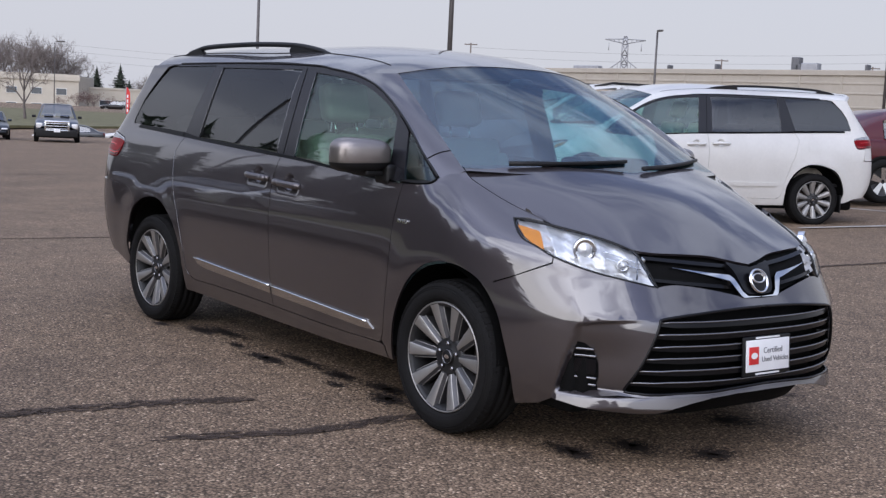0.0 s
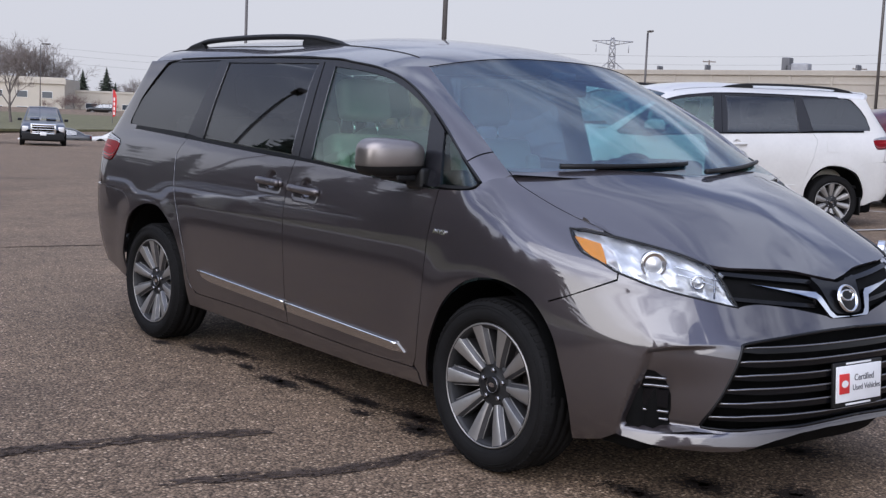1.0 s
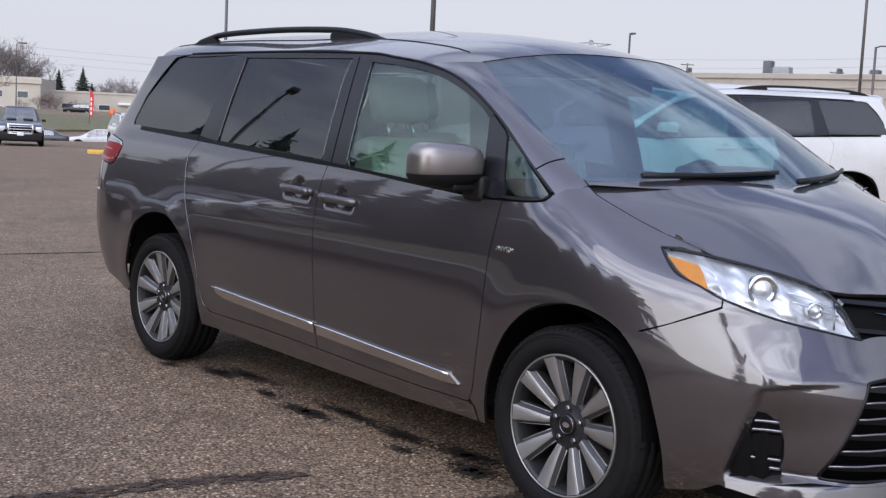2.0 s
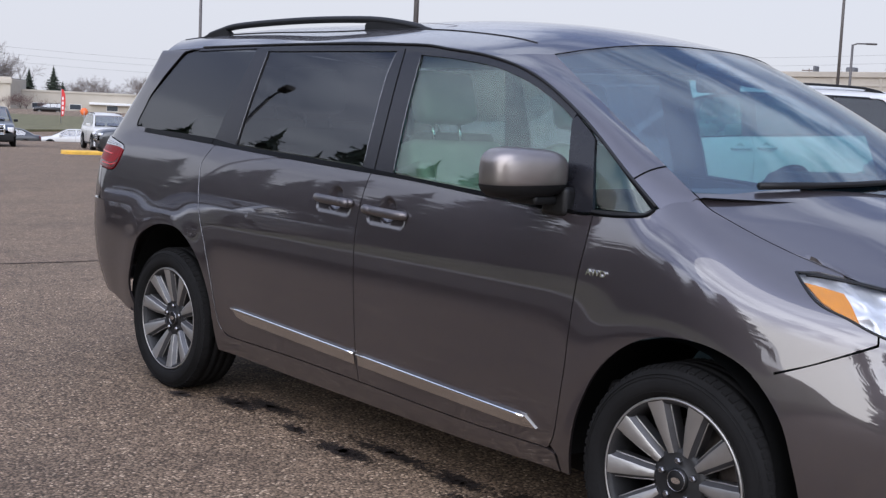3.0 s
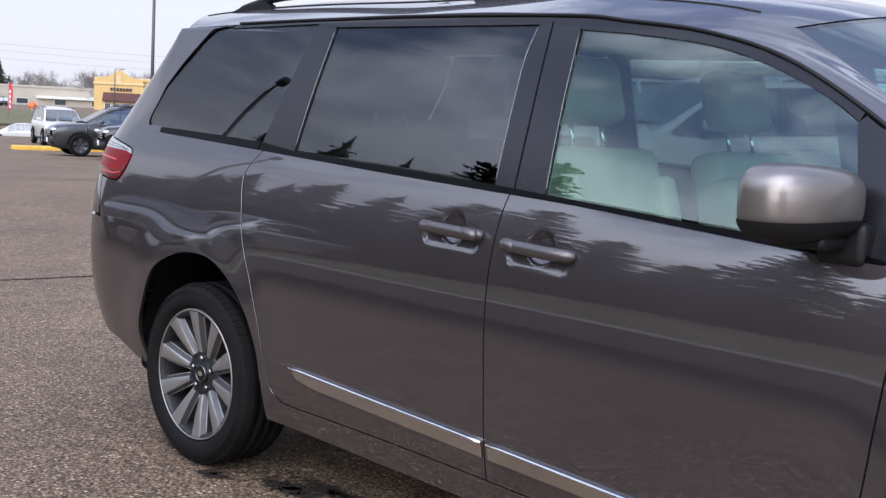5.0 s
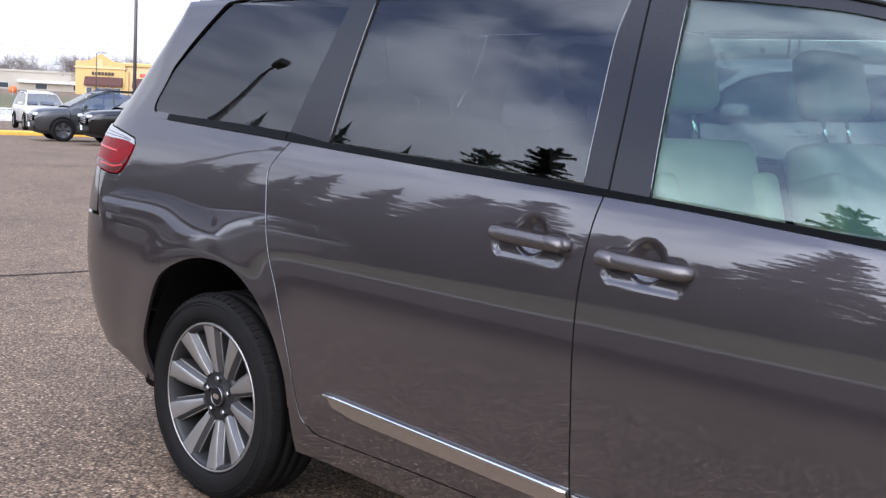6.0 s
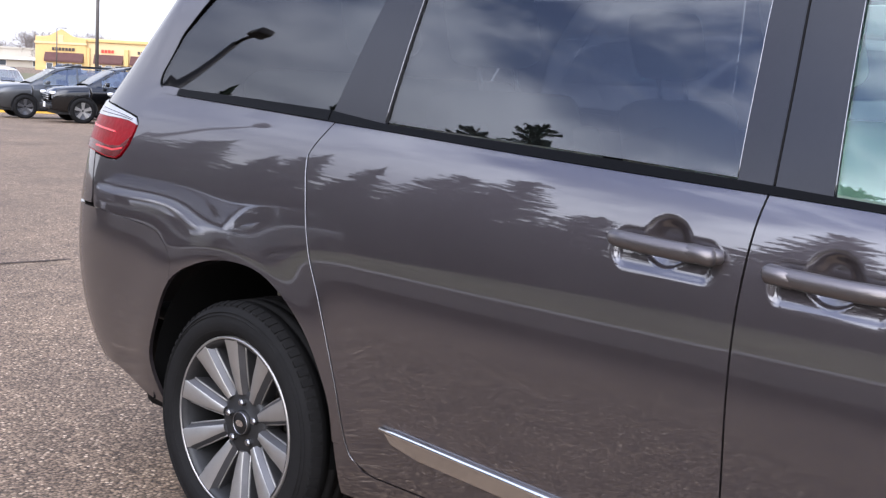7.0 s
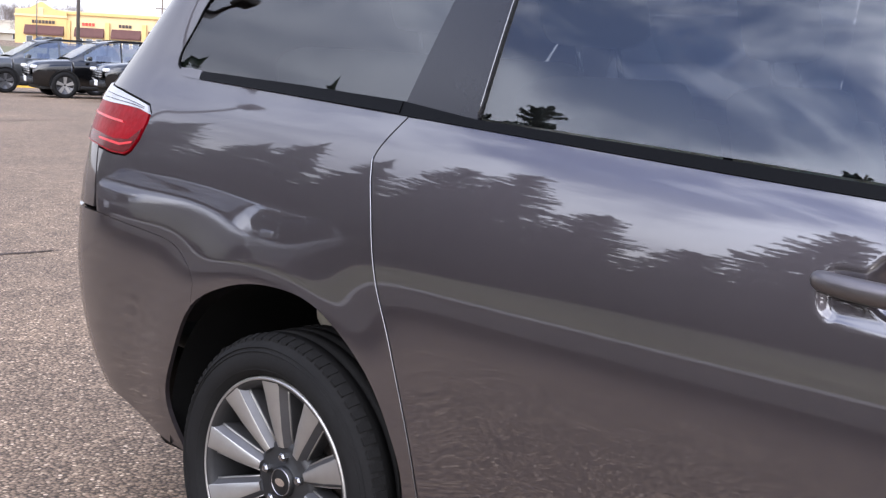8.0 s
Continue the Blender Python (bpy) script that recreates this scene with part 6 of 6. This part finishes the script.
def wire(a, b, sag, r=.014):
    pts = [tuple(p + (q - p) * i / 14 for p, q in zip(a, b)) for i in range(15)]
    pts = [(x, y, z - sag * 4 * (i / 14) * (1 - i / 14)) for i, (x, y, z) in enumerate(pts)]
    ob = part("power_line", tube(pts, r, 4), STEEL)
    return tagged(ob, "thin overhead power line", "cable", "overhead wires")


for dz in (0, 1.6, 3.0):
    wire((-260, 60, 11.5 + dz), (-215, 140, 8.6 + dz * .9), 1.2)
for dz in (0, 2.0):
    wire((-234, 182, 18.5 - dz), (-130, 300, 26 - dz), 2.5, .02)


def utility_pole(x, y, z0, height, turn):
    p = tagged(new("utility_pole"), "weathered wooden utility pole with cross arms", "utility pole", "far poles")
    p.matrix_world = pose(x, y, z0, 0, 0, turn)
    part("mast", tube([(0, 0, 0), (0, 0, height)], [.22, .15], 8), WOODPOLE, p)
    for k, z in enumerate((height - .4, height - 3.2)):
        part("cross_arm", box((3.2 - k * .3, .18, .22), (0, 0, z), .02), WOODPOLE, p)
        for q in (-1.4, -.5, .5, 1.4):
            part("insulator", box((.10, .10, .32), (q, 0, z + .25), .02), GALV, p)
    return p


utility_pole(-234, 182.3, 0, 19.6, 50)
utility_pole(-196.8, 231.6, 0, 18.5, 40)
utility_pole(-240, 150, -1, 13, 50)
utility_pole(-160, 240, 0, 17, 40)


def pylon(x, y, top):
    """A lattice transmission tower with two pairs of arms."""
    t = tagged(new("transmission_tower"), "grey steel lattice transmission tower far off", "pylon")
    t.matrix_world = pose(x, y, 0, 0, 0, -45)

    def bar(a, b, r=.17):
        return tube([a, b], r, 4)
    levels = [(0, 4.2), (9, 2.9), (15, 1.7), (18.5, 1.2), (21, 1.1), (24, 1.0), (27.5, .9), (top, .5)]
    legs = []
    for sx, sy in ((-1, -1), (1, -1), (1, 1), (-1, 1)):
        part("leg", tube([(sx * w, sy * w, z) for z, w in levels], .16, 4), GALV, t)
    for (z0, w0), (z1, w1) in zip(levels, levels[1:]):
        br = []
        for k in range(4):
            c = ((-1, -1), (1, -1), (1, 1), (-1, 1))
            a, b = c[k], c[(k + 1) % 4]
            br += [bar((a[0] * w0, a[1] * w0, z0), (b[0] * w1, b[1] * w1, z1)), bar((b[0] * w0, b[1] * w0, z0), (a[0] * w1, a[1] * w1, z1)), bar((a[0] * w1, a[1] * w1, z1), (b[0] * w1, b[1] * w1, z1))]
        part("bracing", join_data(*br), GALV, t)
    for z, reach, rise in ((top - 2.2, 6.6, 1.4), (18.5, 6.8, 4.0)):
        for s in (-1, 1):
            out = [bar((0, s * .6, z), (0, s * reach, z + (1.2 if rise < 2 else -.5)), .15), bar((0, s * .6, z + rise), (0, s * reach, z + (1.2 if rise < 2 else -.5)), .15)]
            for q in (.25, .5, .75):
                out.append(bar((0, s * (.6 + (reach - .6) * q), z + (1.2 if rise < 2 else -.5) * q), (0, s * (.6 + (reach - .6) * q), z + rise + ((1.2 if rise < 2 else -.5) - rise) * q), .10))
            part("arm", join_data(*out), GALV, t)
            part("insulator", tube([(0, s * reach * .8, z), (0, s * reach * .8, z - 2.4)], .12, 5), GALV, t)
    return t


pylon(-283.5, 284.7, 30.0)

# ---- buildings ----
BEIGE = material("beige precast concrete", (0.35, 0.315, 0.265), 0.85, 0, 0.10, .35, 0.2, 8)
CREAM = material("cream painted wall", (0.45, 0.41, 0.34), 0.8, 0, 0.08, .4, 0.2, 6)
STUCCO = material("yellow ochre stucco", (0.54, 0.37, 0.15), 0.85, 0, 0.10, .5, 0.3, 8)
STUCCO_PALE = material("pale ochre stucco", (0.58, 0.44, 0.24), 0.85, 0, 0.08, .5, 0.3, 8)
AWNING = material("dark brown awning", (0.085, 0.035, 0.03), 0.8, 0, 0.12, 2)
ROOFING = material("dark flat roofing", (0.09, 0.088, 0.085), 0.9, 0, 0.15, 1)
SHOP_GLASS = material("dark shop glass", (0.05, 0.06, 0.07), 0.08, 0, 0.1, 2)
WINDOW_WHITE = material("white window frame", (0.72, 0.72, 0.70), 0.5, 0, 0.05, 3)
SIGN_DARK = material("dark sign lettering", (0.05, 0.035, 0.03), 0.6, 0, 0.1, 3)
SIGN_RED = material("red sign lettering", (0.60, 0.05, 0.03), 0.5, 0, 0.1, 3)


def building(name, p0, p1, depth, z0, z1, wall, label, category="building"):
    """An empty at p0 whose x runs along the facade to p1 and whose y runs back; returns it with the facade's length."""
    d = Vector((p1[0] - p0[0], p1[1] - p0[1], 0))
    b = tagged(new(name), label, category)
    b.matrix_world = pose(p0[0], p0[1], z0, 0, 0, math.degrees(math.atan2(d.y, d.x)))
    n = d.length
    part("wall", box((n, depth, z1 - z0), (n / 2, depth / 2, (z1 - z0) / 2), .05, 1), wall, b, smooth=False)
    part("roof", box((n - .6, depth - .6, .25), (n / 2, depth / 2, z1 - z0 + .02), .03, 1), ROOFING, b, smooth=False)
    part("parapet", box((n + .2, .35, .45), (n / 2, .02, z1 - z0 + .12), .04, 1), wall, b, smooth=False)
    return b, n


def window(b, x, z, w, h, sill=True):
    wn = part("window", box((w, .12, h), (x, -.02, z), .02, 1), WINDOW_WHITE, b, smooth=False)
    part("pane", box((w - .16, .06, h - .16), (x, -.07, z), .01, 1), SHOP_GLASS, wn, smooth=False)
    return wn


wh, n = building("warehouse", (-95.0, 74.5), (-18.0, 86.3), 45, .2, 6.2, BEIGE, "long beige concrete warehouse with panel joints", "warehouse")
for k in range(1, 21):
    part("pilaster", box((.22, .30, 5.9), (n * k / 21, .08, 3.0), .04, 1), BEIGE, wh, smooth=False)
for z in (1.2, 2.3, 3.4, 4.5, 5.3):
    part("band", box((n, .12, .16), (n / 2, .0, z), .02, 1), BEIGE, wh, smooth=False)
UNIT = material("grey rooftop plant", (0.13, 0.13, 0.135), 0.6, 0.2, 0.2, 2)
for x0, w0, h0, mat in ((37.0, 1.5, .8, GALV), (35.7, .7, 1.3, UNIT), (36.0, .5, .7, UNIT), (13.5, 3.0, .5, GALV), (45.0, .7, .6, UNIT), (28.0, .2, .7, UNIT), (23.0, .2, .6, UNIT), (42.0, .2, .7, UNIT)):
    part("rooftop_unit", box((w0, .8, h0), (x0, 2.0, 6.2 + h0 / 2), .06, 1), mat, wh, smooth=False)
office, n = building("office_building", (-250.2, 73.0), (-241.2, 86.8), 14, -2.2, 5.9, CREAM, "cream two-storey flat-roofed building", "office")
for i in range(3):
    for z in (1.7, 4.9):
        window(office, 3.0 + 5.0 * i, z, 2.2, 1.4)
part("fascia", box((n + .6, .5, 1.0), (n / 2, -.1, 7.6), .05, 1), CREAM, office, smooth=False)
shed, n = building("long_building", (-250.0, 90.5), (-236.0, 121.5), 16, -1.2, 3.7, CREAM, "long low cream building with few windows", "building")
for i in range(4):
    window(shed, 5 + 7.5 * i, 2.0, 2.4, 1.2)
part("canopy", box((n * .5, 1.0, .5), (n * .7, -.4, 2.9), .05, 1), WINDOW_WHITE, shed, smooth=False)
mall, n = building("shop_row", (-191.9, 92.0), (-163.0, 121.0), 18, -1.2, 5.2, STUCCO_PALE, "yellow ochre strip of shops with gabled parapet and brown awnings", "shop")
gw = 8.4
part("gable", ([(x, y, z) for y in (-.5, .3) for x, z in ((0, 0), (gw, 0), (gw, 6.5), (gw * .72, 6.9), (gw / 2, 8.0), (gw * .28, 6.9), (0, 6.5))],
     [(0, 1, 2, 3, 4, 5, 6), (13, 12, 11, 10, 9, 8, 7)] + [(i, 7 + i, 7 + (i + 1) % 7, (i + 1) % 7) for i in range(7)]), STUCCO, mall, smooth=False)
part("corner_band", box((gw + .3, .2, .35), (gw / 2, -.58, 5.7), .04, 1), STUCCO_PALE, mall, smooth=False)
part("gable_vent", box((.9, .2, 1.3), (gw / 2, -.52, 6.4), .04, 1), STUCCO_PALE, mall, smooth=False)
for a, b_, y in ((1.6, 8.0, -.5), (9.6, 14.4, 0), (15.6, 20.4, 0), (21.6, 26.6, 0), (28.0, 34.0, 0), (35.0, 40.0, 0)):
    part("awning", ([(x, y - d, z) for x in (a, b_) for d, z in ((0, 4.2), (.6, 2.95), (.6, 2.65), (0, 2.65))], [(0, 1, 2, 3), (7, 6, 5, 4), (0, 4, 5, 1), (1, 5, 6, 2), (2, 6, 7, 3)]), AWNING, mall, smooth=False)
    k = max(2, int((b_ - a) / 1.5))
    for i in range(k):
        window(mall, a + (b_ - a) * (i + .5) / k, 1.5, 1.1, 1.9).location.y = y - .05
    part("pier", box((.7, .5, 5.2), (b_ + .6, -.15, 2.6), .05, 1), STUCCO, mall, smooth=False)
    part("sign_bars", join_data(*[(lambda m_: ([tuple(v.co) for v in m_.verts], [tuple(v.index for v in f.verts) for f in m_.faces]))(q) for q in [box((.42, .12, .5), (a + 1.4 + .55 * i, y - .12, 4.75)) for i in range(int((b_ - a - 2.4) / .55))] if not (q.verts.index_update() or q.faces.index_update())]), SIGN_RED if a in (9.6, 28.0) else SIGN_DARK, mall, smooth=False)
part("cornice", box((n - gw, .5, .5), (gw + (n - gw) / 2, -.1, 6.4), .06, 1), STUCCO, mall, smooth=False)

# ---- flags and street furniture by the verge ----
flag = tagged(new("feather_flag"), "red and white feather banner on a thin pole", "banner")
flag.matrix_world = pose(-120.4, 47.5, -.7, 0, 0, 60)
part("flag_pole", tube([(0, 0, 0), (0, 0, 3.6)], .04, 6), GALV, flag)
part("flag_cloth", ([(x, y, z) for y in (0, .02) for x, z in ((0, .7), (.30, .8), (.45, 2.2), (.42, 3.0), (.22, 3.5), (0, 3.6))], [(0, 1, 2, 3, 4, 5), (11, 10, 9, 8, 7, 6)]), PLATE_RED, flag, smooth=False)
for z in (1.1, 1.6, 2.1, 2.6):
    part("flag_bar", box((.14, .05, .34), (.18, .01, z), .01, 1), PLATE_WHITE, flag, smooth=False)
board = tagged(new("orange_sign"), "orange round sign on a short post", "sign")
board.matrix_world = pose(-123.1, 51.2, -.7, 0, 0, 60)
part("sign_post", tube([(0, 0, 0), (0, 0, 1.4)], .05, 6), GALV, board)
part("sign_face", lathe([(.001, -.04), (.40, -.04), (.40, .04), (.001, .04)], 20), material("orange sign face", (0.75, 0.16, 0.04), 0.5, 0, 0.1, 3), board)
for c in board.children:
    if c.name.startswith("sign_face"):
        c.location.z = 1.3

# ---- trees ----
BARK = material("grey bark", (0.13, 0.11, 0.10), 0.9, 0, 0.25, 2, 0.4, 20)
TWIG = material("bare twigs", (0.17, 0.14, 0.125), 0.95, 0, 0.25, 3)
NEEDLE = material("spruce needles", (0.030, 0.048, 0.026), 0.85, 0, 0.4, 2, 0.3, 30)
NEEDLE_FAR = material("dark pine needles", (0.035, 0.045, 0.030), 0.9, 0, 0.35, .8)


def bare_tree(height, seed, bushy=1.0):
    """Trunk and main limbs, and the fine branches that fill the crown out to an uneven dome."""
    g = random.Random(seed)
    limbs, twigs = [], []

    def grow(p, d, length, r, level):
        bend = Vector((g.uniform(-1, 1), g.uniform(-1, 1), g.uniform(-.2, .6))) * length * .10
        mid_p, q = p + d * length * .5 + bend, p + d * length + bend * .6
        (limbs if level < 2 else twigs).append(tube([p, mid_p, q], [r, r * .75, r * .5], 6 if level < 2 else 3, False))
        if level >= 5:
            return
        for i in range((6, 4, 4, 4, 3)[level]):
            o = d.orthogonal().normalized()
            o.rotate(Matrix.Rotation(g.uniform(0, 6.283), 3, d))
            an = g.uniform(.35, .95) * bushy
            nd = (d * math.cos(an) + o * math.sin(an) + Vector((0, 0, .12))).normalized()
            s = g.uniform(.45, 1.0) if level else g.uniform(.55, 1.0)
            grow(p.lerp(q, s), nd, length * g.uniform(.50, .80) * (1.25 if level == 0 else 1), max(r * .50, height * .0011), level + 1)
    grow(Vector((0, 0, 0)), Vector((g.uniform(-.05, .05), g.uniform(-.05, .05), 1)).normalized(), height * .30, height * .0155, 0)
    return join_data(*limbs), join_data(*twigs)


def tree_thing(x, y, z, height, seed, label):
    t = tagged(new("bare_tree"), label, "tree", "leafless trees")
    t.matrix_world = pose(x, y, z, 0, 0, seed * 40)
    a, b = bare_tree(height, seed)
    k = height / max(p[2] for p in b[0])
    a, b = (([tuple(c * k for c in p) for p in q[0]], q[1]) for q in (a, b))
    part("trunk", a, BARK, t)
    part("crown", b, TWIG, t)
    return t


base_trees = [tree_thing(-115.8, 35.3, -1.0, 8.2, 3, "leafless tree on the grass verge"), tree_thing(-262, 84, -1.5, 17, 8, "tall leafless tree behind a building"), tree_thing(-268, 96, -1.5, 15, 13, "leafless tree behind a building")]
far = [(-272, 80, 17), (-266, 88, 18), (-280, 93, 16), (-275, 101, 12), (-262, 104, 11), (-270, 112, 12), (-285, 122, 14), (-300, 133, 15), (-305, 146, 16), (-292, 128, 12), (-280, 140, 13), (-268, 126, 10), (-262, 134, 11), (-250, 130, 10), (-255, 142, 12),
       (-300, 150, 15), (-290, 158, 15), (-222, 118, 12), (-226, 112, 13), (-218, 108, 12), (-232, 122, 14), (-106, 181, 15), (-96, 186, 14), (-114, 188, 15), (-88, 190, 13), (-124, 184, 13), (-285, 70, 18), (-275, 62, 17), (-290, 84, 19), (-258, 76, 16), (-270, 72, 18), (-264, 90, 15), (-252, 128, 9), (-262, 146, 12), (-258, 118, 10), (-275, 132, 14), (-244, 136, 11), (-246, 150, 13)]
for i, (x, y, h) in enumerate(far):
    h *= .72 if 100 < y < 165 else 1
    src = base_trees[1 + i % 2]
    c = copy_thing(src, pose(x, y, -1.2, 0, 0, i * 67))
    k = h / (17 if i % 2 == 0 else 15)
    c.scale = (k, k, k)


def spruce(x, y, z, height, seed, label, mat, whorls=16, group="spruces", wide=.25, full=9, power=.85, sprays=7):
    """A trunk with whorls of drooping boughs, each a fan of needle sprays."""
    g = random.Random(seed)
    t = tagged(new("spruce_tree"), label, "tree", group)
    t.matrix_world = pose(x, y, z)
    part("trunk", tube([(0, 0, 0), (0, 0, height * .5), (0, 0, height)], [height * .022, height * .013, .02], 7), BARK, t)
    verts, faces = [], []
    for k in range(whorls):
        f = k / (whorls - 1)
        zc = height * (.06 + .92 * f)
        reach = height * wide * (1 - f) ** power + (.12 if sprays < 10 else .3)
        for i in range(full * 3 // 2 if sprays > 10 else full if f < .8 else max(6, full * 2 // 3)):
            a = g.uniform(0, 6.283)
            r = reach * (g.uniform(.65, 1.15) if sprays < 10 else g.uniform(.45, 1.25))
            rise = g.uniform(-.12, .14) - .22 * (1 - f)
            ca, sa = math.cos(a), math.sin(a)
            zc = height * (.06 + .92 * min(max(f + g.uniform(-.5, .5) / whorls, 0), 1))
            for s in range(sprays):
                q0 = r * s / sprays
                q1 = q0 + r * 1.8 / sprays
                w = r * 1.1 / sprays * (1.1 - .9 * s / sprays) + .05
                zz0, zz1 = zc + rise * q0, zc + rise * q1 + .10 * r * (s / sprays) ** 2
                b = len(verts)
                for sg in (-1, 1):
                    tip = q1 * g.uniform(.9, 1.1)
                    sw = w * g.uniform(.7, 1.3)
                    verts += [(q0 * ca, q0 * sa, zz0), (tip * ca - sg * sw * sa, tip * sa + sg * sw * ca, zz1 - .06 * r - g.uniform(0, .08)), (q1 * ca, q1 * sa, zz1)]
                    faces.append((b, b + 1, b + 2) if sg > 0 else (b + 3, b + 5, b + 4))
        for i in range(5 if full < 15 else 14 if sprays < 10 else 0):
            a = g.uniform(0, 6.283)
            b = len(verts)
            r = reach * (.5 if full < 15 else .85)
            verts += [(0, 0, zc + height * .06), (r * math.cos(a), r * math.sin(a), zc - height * .02), (r * math.cos(a + .9), r * math.sin(a + .9), zc - height * .02)]
            faces.append((b, b + 1, b + 2))
    part("crown", (verts, faces), mat, t, smooth=False)
    return t


spruce(-254.5, 101.0, -1.2, 10.5, 4, "dark conical evergreen beyond the long building", NEEDLE_FAR, 22, wide=.27, full=22)
spruce(-257.0, 96.6, -1.4, 10.0, 5, "dark conical evergreen beyond the long building", NEEDLE_FAR, 22, wide=.27, full=22)
spruce(-258.0, 104.5, -1.4, 7.5, 6, "dark conical evergreen beyond the long building", NEEDLE_FAR, 22, wide=.27, full=22)
for i, (x, y, h) in enumerate(((-12.6, -13.0, 11.0), (-10.9, -13.6, 8.6), (-14.3, -13.2, 10.7), (-8.6, -13.4, 6.6), (-6.6, -13.0, 9.6), (-4.2, -13.4, 8.8), (-1.4, -12.8, 9.6), (-17.0, -13.4, 8.6), (-19.4, -13.2, 9.4), (-21.6, -13.6, 8.6), (-23.8, -13.2, 9.7), (9.5, -13.4, 9), (13.5, -13.5, 10), (-27, -14, 9.2), (-31.5, -13.4, 10.2), (-37, -13, 10), (-42, -15, 10.4), (-47, -16, 9.6), (-53, -17, 10.6), (-59, -19, 10), (-66, -20, 11), (-74, -22, 10.5), (-82, -24, 11))):
    spruce(x, y, 0.05, h * (.74 if x > -16 else .9), 30 + i, "dark green spruce on the grass strip beside the lot", NEEDLE, 22, wide=.27 if x < -16 else .30, full=22, power=.85 if x < -16 else 1.0, sprays=7 if x < -16 else 14)

# ---- low twiggy shrubs before the office ----
SHRUB = material("reddish bare shrub twigs", (0.14, 0.085, 0.075), 0.95, 0, 0.3, 3)
shrub = tagged(new("shrub"), "reddish-brown leafless shrub before a building", "shrub", "shrubs")
shrub.matrix_world = pose(-236.0, 84.5, -1.0)
sa, sb = bare_tree(5.0, 21, 1.3)
part("stems", sa, BARK, shrub)
part("twigs", sb, SHRUB, shrub)
for i, (x, y, k) in enumerate(((-234.5, 87.5, 1.1), (-233.2, 90.0, .9), (-238, 81.5, .8), (-232.0, 93.5, .8), (-236.5, 87.0, 1.2))):
    copy_thing(shrub, pose(x, y, -1.0, 0, 0, i * 70)).scale = (k, k, k * .9)
